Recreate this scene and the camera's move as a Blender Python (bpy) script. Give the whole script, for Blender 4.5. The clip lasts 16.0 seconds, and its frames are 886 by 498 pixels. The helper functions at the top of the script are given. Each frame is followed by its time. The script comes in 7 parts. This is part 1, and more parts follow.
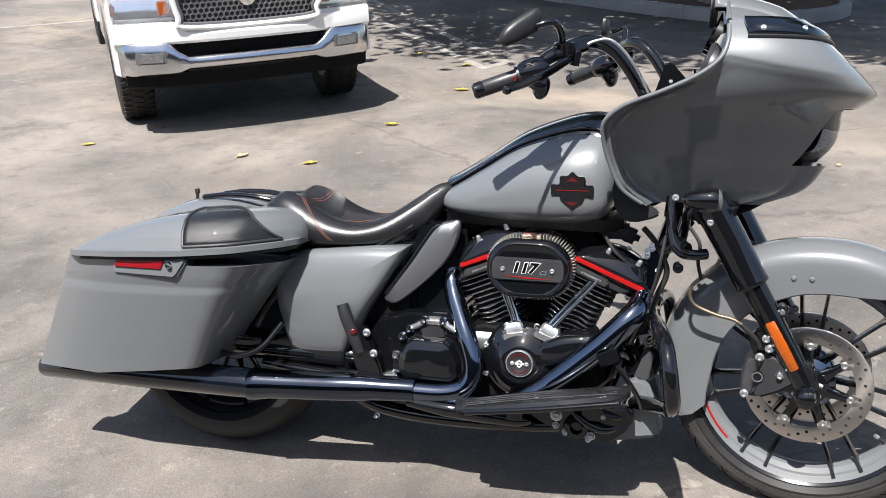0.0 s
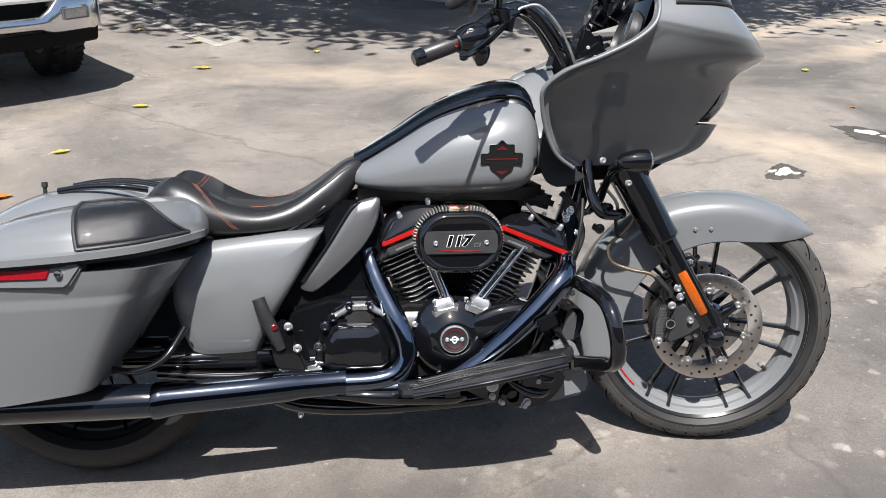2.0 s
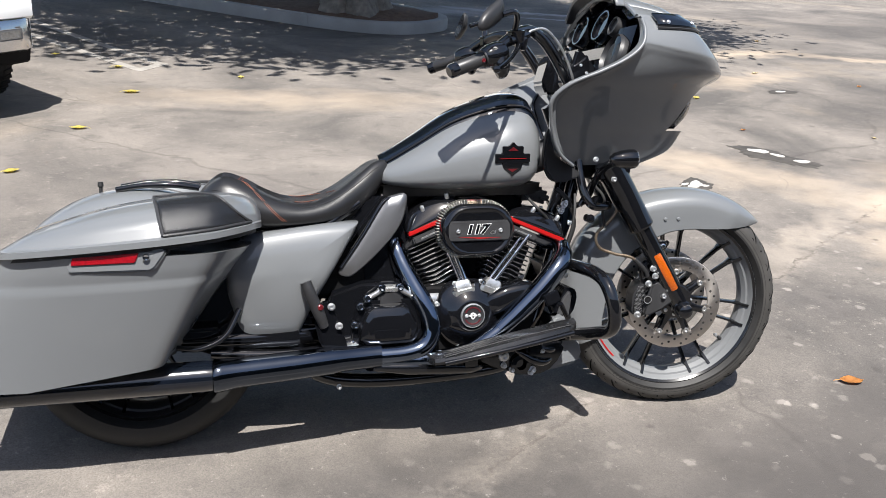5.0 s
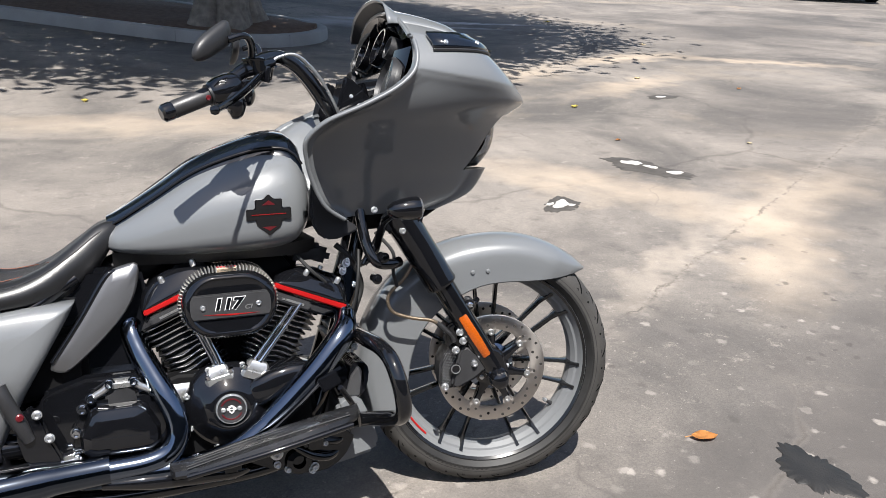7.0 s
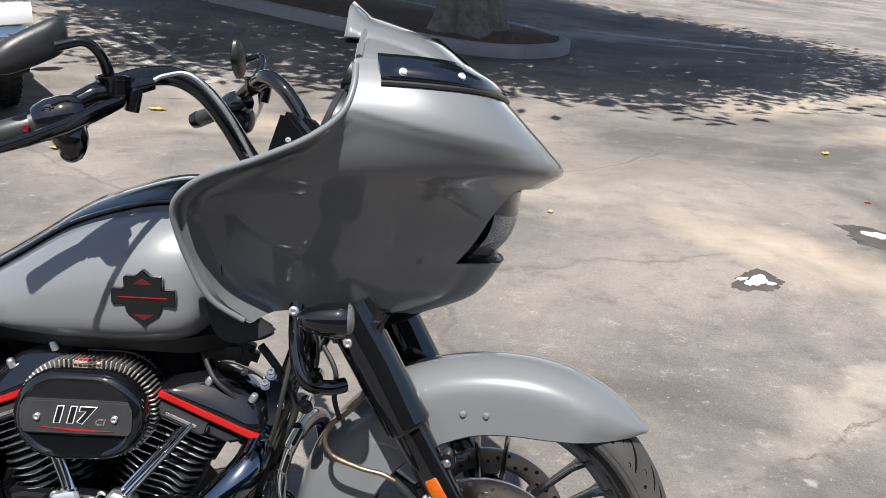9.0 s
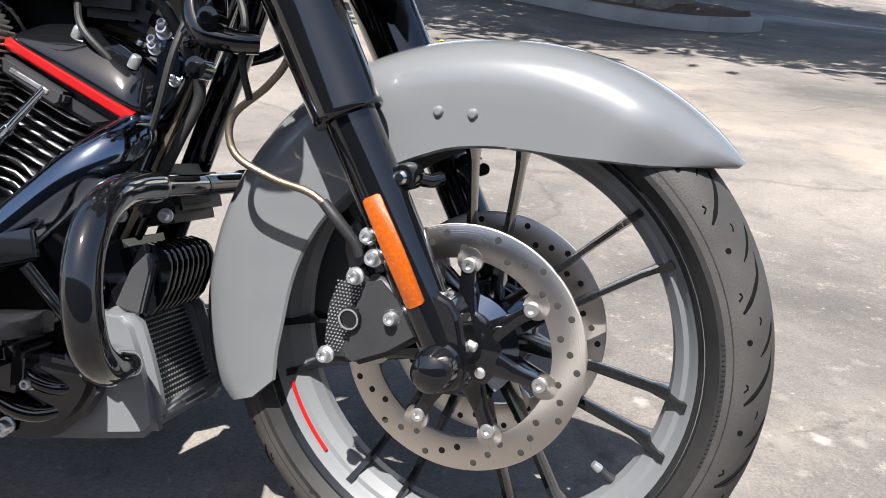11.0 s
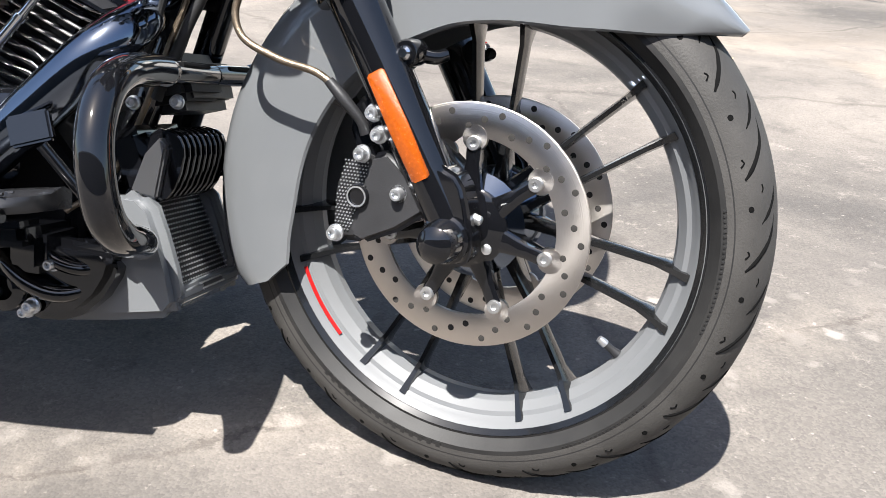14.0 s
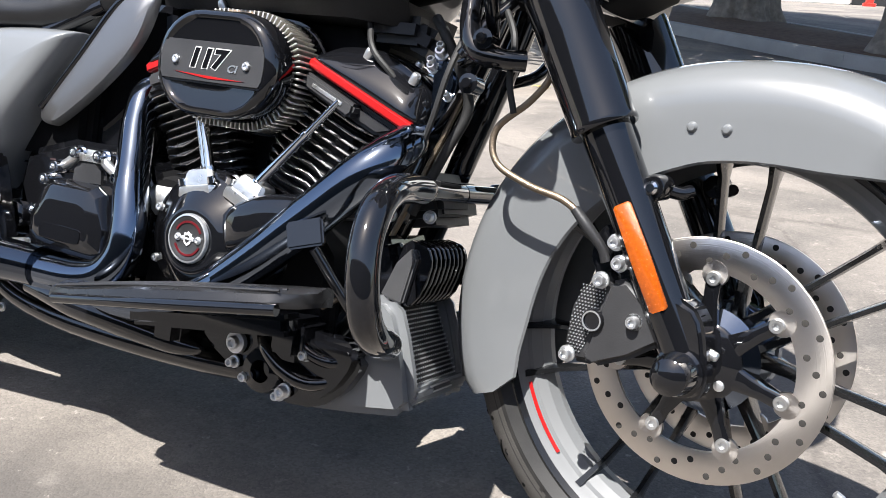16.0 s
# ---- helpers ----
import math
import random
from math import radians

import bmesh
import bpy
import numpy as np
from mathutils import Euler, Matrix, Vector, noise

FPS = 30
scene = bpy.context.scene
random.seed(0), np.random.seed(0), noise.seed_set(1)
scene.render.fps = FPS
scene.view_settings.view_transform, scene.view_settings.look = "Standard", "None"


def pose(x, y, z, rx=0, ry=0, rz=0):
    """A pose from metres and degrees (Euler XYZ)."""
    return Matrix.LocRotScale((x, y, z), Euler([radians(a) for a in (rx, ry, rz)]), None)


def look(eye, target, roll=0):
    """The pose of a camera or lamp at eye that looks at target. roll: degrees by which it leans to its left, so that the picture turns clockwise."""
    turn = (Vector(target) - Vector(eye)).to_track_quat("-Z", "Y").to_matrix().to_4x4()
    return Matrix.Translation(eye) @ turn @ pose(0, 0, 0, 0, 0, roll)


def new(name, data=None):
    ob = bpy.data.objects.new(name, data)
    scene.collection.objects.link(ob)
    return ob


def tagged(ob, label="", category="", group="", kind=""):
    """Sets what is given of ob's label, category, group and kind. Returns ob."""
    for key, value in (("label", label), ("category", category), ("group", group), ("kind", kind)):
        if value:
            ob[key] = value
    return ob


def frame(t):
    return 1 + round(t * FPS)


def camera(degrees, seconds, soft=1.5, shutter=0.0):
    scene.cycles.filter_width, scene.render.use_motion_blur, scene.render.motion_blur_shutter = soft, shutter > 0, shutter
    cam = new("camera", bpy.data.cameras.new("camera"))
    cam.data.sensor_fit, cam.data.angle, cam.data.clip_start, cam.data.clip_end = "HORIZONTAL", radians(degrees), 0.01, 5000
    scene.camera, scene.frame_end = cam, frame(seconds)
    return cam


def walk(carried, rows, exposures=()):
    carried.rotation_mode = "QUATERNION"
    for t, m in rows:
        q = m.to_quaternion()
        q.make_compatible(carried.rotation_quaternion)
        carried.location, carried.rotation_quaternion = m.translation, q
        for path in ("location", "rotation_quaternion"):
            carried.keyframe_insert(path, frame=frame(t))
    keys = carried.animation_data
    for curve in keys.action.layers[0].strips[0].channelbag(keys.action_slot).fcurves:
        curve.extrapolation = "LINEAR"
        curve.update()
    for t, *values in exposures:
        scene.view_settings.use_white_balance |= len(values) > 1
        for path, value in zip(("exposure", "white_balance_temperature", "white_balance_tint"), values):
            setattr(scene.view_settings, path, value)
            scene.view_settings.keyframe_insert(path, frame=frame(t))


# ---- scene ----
cam = camera(54.7, 16.0, soft=0.7)
PATH = [
    (0, (0.194, 0.147, 1.495), (0.081, 1.999, 0.749), -2.6),
    (0.5, (0.026, 0.283, 1.48), (0.033, 2.14, 0.736), -2.6),
    (1, (-0.136, 0.345, 1.473), (0.146, 2.17, 0.704), -2.5),
    (1.5, (-0.284, 0.342, 1.462), (0.215, 2.12, 0.693), -0.8),
    (2, (-0.368, 0.307, 1.457), (0.215, 2.047, 0.661), 1.1),
    (2.5, (-0.476, 0.206, 1.455), (0.101, 1.942, 0.646), 1.8),
    (3, (-0.609, 0.13, 1.479), (-0.096, 1.894, 0.687), 2.9),
    (3.5, (-0.782, 0.119, 1.486), (-0.173, 1.865, 0.723), 1.5),
    (3.7, (-0.863, 0.12, 1.467), (-0.178, 1.839, 0.708), 0.8),
    (5.8, (-0.74, 0.134, 1.461), (0.12, 1.792, 0.745), 3.5),
    (6, (-0.655, 0.143, 1.466), (0.187, 1.81, 0.751), 3.3),
    (6.5, (-0.462, 0.206, 1.458), (0.432, 1.845, 0.742), 1.4),
    (7, (-0.269, 0.354, 1.464), (0.737, 1.935, 0.765), 2.3),
    (7.5, (-0.126, 0.483, 1.455), (0.855, 2.087, 0.774), 4.3),
    (8, (0.085, 0.593, 1.44), (0.882, 2.293, 0.752), 4.6),
    (8.2, (0.17, 0.636, 1.443), (0.908, 2.361, 0.751), 4.2),
    (10.3, (0.919, 1.1, 1.084), (1.057, 2.962, 0.368), 4.7),
    (10.5, (0.915, 1.126, 0.971), (1.052, 2.989, 0.258), 4.7),
    (11, (0.91, 1.12, 0.809), (0.968, 2.996, 0.117), 4.4),
    (11.5, (0.946, 1.08, 0.799), (0.881, 2.953, 0.1), 3.7),
    (12, (0.957, 1.073, 0.788), (0.859, 2.948, 0.099), 3.2),
    (12.5, (0.95, 1.072, 0.789), (0.883, 2.957, 0.125), 3.0),
    (13, (0.954, 1.069, 0.784), (0.935, 2.941, 0.079), 2.6),
    (13.5, (0.952, 1.071, 0.756), (0.945, 2.912, -0.024), 2.8),
    (14, (0.939, 1.075, 0.746), (0.941, 2.9, -0.072), 3.0),
    (14.5, (0.938, 1.061, 0.758), (0.909, 2.895, -0.041), 3.1),
    (15, (0.944, 1.056, 0.765), (0.839, 2.911, 0.025), 3.1),
    (15.5, (0.927, 1.04, 0.784), (0.667, 2.926, 0.172), 3.3),
    (15.8, (0.916, 1.040, 0.773), (0.518, 2.912, 0.193), 3.1),
    (16, (0.893, 1.037, 0.775), (0.427, 2.884, 0.165), 3.1),
]
EXPOSURES = [(0, 0.94), (3.6, 0.95), (6, 0.96), (7, 0.94), (8.2, 0.84), (10.3, 1.13), (11, 1.33), (14, 1.47), (16, 1.50)]
walk(cam, [(t, look(eye, target, roll)) for t, eye, target, roll in PATH], EXPOSURES)

# ---- world, sun ----
SUN_DIR = Vector((0.17, 0.44, -1.0)).normalized()
world = bpy.data.worlds.new("sky_world")
scene.world = world
world.use_nodes = True
wn = world.node_tree.nodes
sky = wn.new("ShaderNodeTexSky")
sky.sky_type = "NISHITA"
sky.sun_disc = False
sky.sun_elevation = radians(64.8)
sky.sun_rotation = radians(201.0)
sky.air_density = 1.0
sky.dust_density = 1.5
world.node_tree.links.new(sky.outputs[0], wn["Background"].inputs[0])
wn["Background"].inputs[1].default_value = 0.082
sun = new("sun", bpy.data.lights.new("sun", "SUN"))
sun.data.energy = 5.0
sun.data.angle = radians(0.53)
sun.data.color = (1.0, 0.972, 0.935)
sun.rotation_mode = "QUATERNION"
sun.rotation_quaternion = SUN_DIR.to_track_quat("-Z", "Y")
sun.location = (0, -5, 12)


# ---- materials ----
def mat(name, base, rough=0.5, metal=0.0, coat=0.0, vary=0.12, scale=8.0, bump=0.0, bump_scale=60.0, rvary=0.08,
        second=None, spec=0.5, coat_rough=0.03, trans=0.0):
    """Principled surface whose colour and gloss wander at two sizes, with a fine relief."""
    m = bpy.data.materials.new(name)
    m.use_nodes = True
    t = m.node_tree
    n, l = t.nodes, t.links
    b = n["Principled BSDF"]
    co = n.new("ShaderNodeTexCoord")
    big = n.new("ShaderNodeTexNoise")
    big.inputs["Scale"].default_value = scale
    big.inputs["Detail"].default_value = 5
    fine = n.new("ShaderNodeTexNoise")
    fine.inputs["Scale"].default_value = bump_scale
    fine.inputs["Detail"].default_value = 3
    l.new(co.outputs["Object"], big.inputs["Vector"])
    l.new(co.outputs["Object"], fine.inputs["Vector"])
    mix = n.new("ShaderNodeMix")
    mix.data_type = "RGBA"
    dark = [c * (1 - vary) for c in base]
    light = list(second) if second else [min(1, c * (1 + vary)) for c in base]
    mix.inputs[6].default_value = (*dark, 1)
    mix.inputs[7].default_value = (*light, 1)
    add = n.new("ShaderNodeMath")
    add.operation = "MULTIPLY_ADD"
    add.inputs[1].default_value = 0.35
    l.new(fine.outputs["Fac"], add.inputs[0])
    sub = n.new("ShaderNodeMath")
    sub.operation = "MULTIPLY_ADD"
    sub.inputs[1].default_value = 1.3
    sub.inputs[2].default_value = -0.32
    l.new(big.outputs["Fac"], sub.inputs[0])
    l.new(sub.outputs[0], add.inputs[2])
    l.new(add.outputs[0], mix.inputs[0])
    l.new(mix.outputs[2], b.inputs["Base Color"])
    mr = n.new("ShaderNodeMapRange")
    mr.inputs[3].default_value = max(0.0, rough - rvary)
    mr.inputs[4].default_value = min(1.0, rough + rvary)
    l.new(big.outputs["Fac"], mr.inputs[0])
    l.new(mr.outputs[0], b.inputs["Roughness"])
    b.inputs["Metallic"].default_value = metal
    b.inputs["Coat Weight"].default_value = coat
    b.inputs["Coat Roughness"].default_value = coat_rough
    b.inputs["Specular IOR Level"].default_value = spec
    b.inputs["Transmission Weight"].default_value = trans
    if bump:
        bp = n.new("ShaderNodeBump")
        bp.inputs["Strength"].default_value = bump
        bp.inputs["Distance"].default_value = 0.002
        l.new(fine.outputs["Fac"], bp.inputs["Height"])
        l.new(bp.outputs[0], b.inputs["Normal"])
    return m


PAINT = mat("grey_paint", (0.146, 0.153, 0.159), 0.36, 0.06, 1.0, 0.03, 3, rvary=0.03, coat_rough=0.012, spec=0.3)
RIMPAINT = mat("rim_grey", (0.14, 0.145, 0.15), 0.5, 0.0, 0.25, 0.05, 6)
BLACK = mat("gloss_black", (0.0045, 0.0047, 0.0058), 0.06, 0.0, 1.0, 0.2, 5, rvary=0.03, spec=0.35, coat_rough=0.02)
NAVY = mat("blue_black_paint", (0.004, 0.0058, 0.010), 0.14, 0.1, 1.0, 0.2, 5, rvary=0.05, coat_rough=0.02)
DARKCHROME = mat("black_chrome", (0.16, 0.19, 0.24), 0.10, 1.0, 0.5, 0.15, 6, rvary=0.05)
SATIN = mat("satin_black", (0.020, 0.020, 0.0215), 0.42, 0.0, 0.0, 0.25, 20, 0.1, 300)
DARK = mat("dark_casting", (0.012, 0.012, 0.013), 0.55, 0.2, 0.0, 0.3, 20, 0.2, 200)
PLATE = mat("dark_grey_plate", (0.040, 0.040, 0.042), 0.45, 0.3, 0.0, 0.15, 30, 0.1, 400)
CHROME = mat("chrome", (0.80, 0.81, 0.82), 0.08, 1.0, 0.0, 0.06, 20, rvary=0.05)
BOLTM = mat("zinc_bolt", (0.76, 0.77, 0.78), 0.38, 0.92, 0.0, 0.12, 60, rvary=0.1)
PLEAT = mat("bright_pleat", (0.62, 0.60, 0.56), 0.38, 0.9, 0.0, 0.12, 60)
FINEDGE = mat("machined_fin", (0.60, 0.60, 0.60), 0.24, 1.0, 0.0, 0.1, 60)
RUBBER = mat("tyre_rubber", (0.015, 0.015, 0.0155), 0.55, 0.0, 0.0, 0.25, 25, 0.06, 500, second=(0.029, 0.028, 0.027), spec=0.3)
GRIPG = mat("grey_grip", (0.038, 0.037, 0.038), 0.4, 0.3, 0.0, 0.15, 30, 0.1, 400)
BLACKRUB = mat("black_rubber", (0.012, 0.012, 0.012), 0.6, 0.0, 0.0, 0.25, 25, 0.2, 250)
LEATHER = mat("black_leather", (0.014, 0.014, 0.015), 0.34, 0.0, 0.0, 0.3, 12, 0.15, 520, rvary=0.1)
ALCANT = mat("perforated_leather", (0.018, 0.017, 0.017), 0.6, 0.0, 0.0, 0.3, 12, 0.6, 320, rvary=0.08)
THREAD = mat("copper_thread", (0.20, 0.065, 0.035), 0.7, vary=0.2, scale=200)
REDP = mat("red_paint", (0.36, 0.008, 0.008), 0.3, 0.1, 0.8, 0.1, 10)
DARKRED = mat("dark_red_badge", (0.11, 0.008, 0.012), 0.3, 0.2, 0.6, 0.2, 80)
REDL = mat("red_lens", (0.24, 0.003, 0.008), 0.12, 0.0, 1.0, 0.4, 160, 0.5, 420)
DEFL = mat("satin_grey_metal", (0.21, 0.21, 0.215), 0.36, 0.85, 0.2, 0.06, 6, rvary=0.04)
# Near-black for inner parts and gaps, whose shade is put into the colour.
VOID = mat("void_black", (0.0045, 0.0045, 0.005), 0.70, vary=0.3, scale=20, spec=0.12)
PIPE = mat("dark_pipe", (0.085, 0.10, 0.125), 0.10, 1.0, 0.4, 0.15, 6, rvary=0.04)
AMBER = mat("amber_lens", (0.38, 0.072, 0.002), 0.25, 0.0, 1.0, 0.30, 260, 0.35, 900)
COPPER = mat("bronze_hose", (0.25, 0.195, 0.14), 0.42, 0.9, 0.0, 0.2, 100, 0.4, 500)
SILVER = mat("cast_silver", (0.66, 0.66, 0.65), 0.30, 0.9, 0.0, 0.15, 40, 0.2, 300)
WHITE = mat("white_print", (0.8, 0.8, 0.8), 0.5, vary=0.03)
GLASS = mat("clear_lens", (0.92, 0.93, 0.95), 0.05, 0.0, 0.0, 0.02, trans=0.9, rvary=0.02)
MIRROR = mat("mirror_glass", (0.9, 0.9, 0.9), 0.02, 1.0, rvary=0.01, vary=0.02)


def brushed():
    m = mat("brushed_steel", (0.64, 0.595, 0.55), 0.30, 1.0, 0.0, 0.16, 5, rvary=0.08)
    n, l = m.node_tree.nodes, m.node_tree.links
    b = n["Principled BSDF"]
    co = n.new("ShaderNodeTexCoord")
    off = n.new("ShaderNodeVectorMath")
    off.operation = "MULTIPLY_ADD"
    off.inputs[1].default_value, off.inputs[2].default_value = (1, 0, 1), (-0.5, 0, -0.5)
    l.new(co.outputs["Generated"], off.inputs[0])
    ln = n.new("ShaderNodeVectorMath")
    ln.operation = "LENGTH"
    l.new(off.outputs[0], ln.inputs[0])
    tg = n.new("ShaderNodeTangent")
    tg.direction_type, tg.axis = "RADIAL", "Y"
    l.new(tg.outputs[0], b.inputs["Tangent"])
    b.inputs["Anisotropic"].default_value = 0.75
    nz = n.new("ShaderNodeTexNoise")
    nz.noise_dimensions = "1D"
    nz.inputs["Scale"].default_value = 260
    l.new(ln.outputs["Value"], nz.inputs["W"])
    bp = n.new("ShaderNodeBump")
    bp.inputs["Strength"].default_value = 0.25
    bp.inputs["Distance"].default_value = 0.0006
    l.new(nz.outputs["Fac"], bp.inputs["Height"])
    l.new(bp.outputs[0], b.inputs["Normal"])
    return m


STEEL = brushed()
BORE = mat("dark_bore", (0.02, 0.018, 0.016), 0.8, vary=0.3)


# ---- building tools ----
def part(name, bm, material, parent=None, label="", flat=False, sharp=38):
    """Links a bmesh as one mesh object under a thing or a part."""
    bmesh.ops.recalc_face_normals(bm, faces=bm.faces)
    lim = radians(sharp)
    for f in bm.faces:
        f.smooth = not flat
    for e in bm.edges:
        if len(e.link_faces) == 2 and e.calc_face_angle(0) > lim:
            e.smooth = False
    me = bpy.data.meshes.new(name)
    bm.to_mesh(me)
    bm.free()
    me.materials.append(material)
    ob = new(name, me)
    if parent is not None:
        ob.parent = parent
    if label:
        ob["label"] = label
    return ob


def loft(rings, cap=True, closed=True):
    bm = bmesh.new()
    vs = [[bm.verts.new(p) for p in r] for r in rings]
    n = len(rings[0])
    for a, b in zip(vs, vs[1:]):
        for i in range(n if closed else n - 1):
            j = (i + 1) % n
            bm.faces.new((a[i], a[j], b[j], b[i]))
    if cap and closed:
        bm.faces.new(vs[0][::-1])
        bm.faces.new(vs[-1])
    return bm


def smooth_line(pts, per=6, loop=False):
    """A Catmull-Rom line through the points."""
    pts = [Vector(p) for p in pts]
    n = len(pts)
    if n < 3:
        return pts
    out = []
    for i in range(n if loop else n - 1):
        p1, p2 = pts[i], pts[(i + 1) % n]
        p0 = pts[i - 1] if (i > 0 or loop) else p1 * 2 - p2
        p3 = pts[(i + 2) % n] if (i + 2 < n or loop) else p2 * 2 - p1
        for k in range(per):
            t = k / per
            out.append(0.5 * ((2 * p1) + (p2 - p0) * t + (2 * p0 - 5 * p1 + 4 * p2 - p3) * t * t + (3 * p1 - p0 - 3 * p2 + p3) * t ** 3))
    if not loop:
        out.append(pts[-1])
    return out


def tube(pts, r, seg=12, per=6, cap=True, flatten=None):
    line = smooth_line(pts, per)
    n = len(line)
    if isinstance(r, (int, float)):
        rad = [r] * n
    else:
        rad = [float(np.interp(i / (n - 1) * (len(r) - 1), range(len(r)), r)) for i in range(n)]
    d0 = (line[1] - line[0]).normalized()
    up = d0.orthogonal().normalized()
    rings = []
    for i, p in enumerate(line):
        d = (line[min(i + 1, n - 1)] - line[max(i - 1, 0)]).normalized()
        up = (up - d * up.dot(d)).normalized()
        side = d.cross(up)
        rings.append([p + (up * math.cos(a) + side * math.sin(a)) * rad[i] for a in [2 * math.pi * k / seg for k in range(seg)]])
    return loft(rings, cap)


def lathe(profile, centre, axis=(0, 1, 0), seg=32, a0=0.0, a1=360.0, closed_profile=False):
    """Turns (radius, height along axis) pairs about the axis."""
    axis = Vector(axis).normalized()
    ex = Vector((1, 0, 0)) if abs(axis.x) < 0.9 else Vector((0, 0, 1))
    ex = (ex - axis * ex.dot(axis)).normalized()
    ez = ex.cross(axis) if abs(axis.y) > 0.5 and axis.y > 0 else axis.cross(ex)
    c = Vector(centre)
    full = abs(a1 - a0) >= 359.9
    cnt = seg if full else seg + 1
    bm = bmesh.new()
    rows = []
    for k in range(cnt):
        a = radians(a0 + (a1 - a0) * k / seg)
        d = ex * math.cos(a) + ez * math.sin(a)
        rows.append([bm.verts.new(c + d * max(r, 1e-5) + axis * h) for r, h in profile])
    m = len(profile)
    for k in range(seg):
        a, b = rows[k], rows[(k + 1) % cnt]
        for i in range(m if closed_profile else m - 1):
            j = (i + 1) % m
            bm.faces.new((a[i], a[j], b[j], b[i]))
    bmesh.ops.remove_doubles(bm, verts=bm.verts, dist=2e-5)
    return bm


def prism(outline, y0, y1, bevel=0.004, seg=2, plane="xz", round_per=0):
    """A plate of an outline, from y0 to y1, with rounded edges."""
    if round_per:
        outline = [(p.x, p.z) for p in smooth_line([(a, 0, b) for a, b in outline], round_per, True)]
    bm = bmesh.new()

    def v(a, b, h):
        return bm.verts.new({"xz": (a, h, b), "xy": (a, b, h), "yz": (h, a, b)}[plane])
    lo = [v(a, b, y0) for a, b in outline]
    hi = [v(a, b, y1) for a, b in outline]
    n = len(lo)
    bm.faces.new(lo)
    bm.faces.new(hi[::-1])
    for i in range(n):
        bm.faces.new((lo[i], hi[i], hi[(i + 1) % n], lo[(i + 1) % n]))
    bmesh.ops.recalc_face_normals(bm, faces=bm.faces)
    if bevel:
        es = [e for e in bm.edges if e.calc_face_angle(0) > radians(30)]
        bmesh.ops.bevel(bm, geom=es, offset=bevel, segments=seg, affect="EDGES", clamp_overlap=True)
    return bm


def box(size, at, bevel=0.004, rot=(0, 0, 0), seg=2):
    bm = bmesh.new()
    bmesh.ops.create_cube(bm, size=1.0)
    bmesh.ops.scale(bm, vec=size, verts=bm.verts)
    if bevel:
        bmesh.ops.bevel(bm, geom=bm.edges[:], offset=bevel, segments=seg, affect="EDGES", clamp_overlap=True)
    bmesh.ops.transform(bm, matrix=pose(*at, *rot), verts=bm.verts)
    return bm


def joined(*bms):
    """Several pieces of one part in one bmesh."""
    out = bmesh.new()
    for b in bms:
        me = bpy.data.meshes.new("piece")
        b.to_mesh(me)
        b.free()
        out.from_mesh(me)
        bpy.data.meshes.remove(me)
    return out


def moved(bm, m):
    bmesh.ops.transform(bm, matrix=m, verts=bm.verts)
    return bm


def interp(x, xs, ys):
    return float(np.interp(x, xs, ys))


def spline(x, xs, ys):
    """A smooth curve through few points."""
    pts = smooth_line([(a, 0, b) for a, b in zip(xs, ys)], 10)
    return float(np.interp(x, [p.x for p in pts], [p.z for p in pts]))


def letters(body, size, depth=0.0008, bold=0.0):
    cu = bpy.data.curves.new("text", "FONT")
    cu.body, cu.size, cu.extrude, cu.align_x, cu.align_y, cu.shear, cu.offset, cu.space_character = body, size, depth, "CENTER", "CENTER", 0.22, bold, 1.0
    ob = bpy.data.objects.new("text", cu)
    scene.collection.objects.link(ob)
    bpy.context.view_layer.update()
    me = bpy.data.meshes.new_from_object(ob.evaluated_get(bpy.context.evaluated_depsgraph_get()))
    bm = bmesh.new()
    bm.from_mesh(me)
    bpy.data.objects.remove(ob)
    return bm


def empty(name, m, label, category, group=""):
    ob = new(name)
    ob.empty_display_size = 0.1
    ob.matrix_basis = m
    return tagged(ob, label, category, group)


# ---- ground ----
def rise(x, y):
    """The lot climbs gently towards the planted island."""
    s = -0.6 * (x - 3.4) + 0.8 * (y - 10.4)
    s = max(0.0, s)
    return 0.055 * s * s / (s + 0.7) if s < 8 else 0.055 * 64 / 8.7 + 0.0 * s


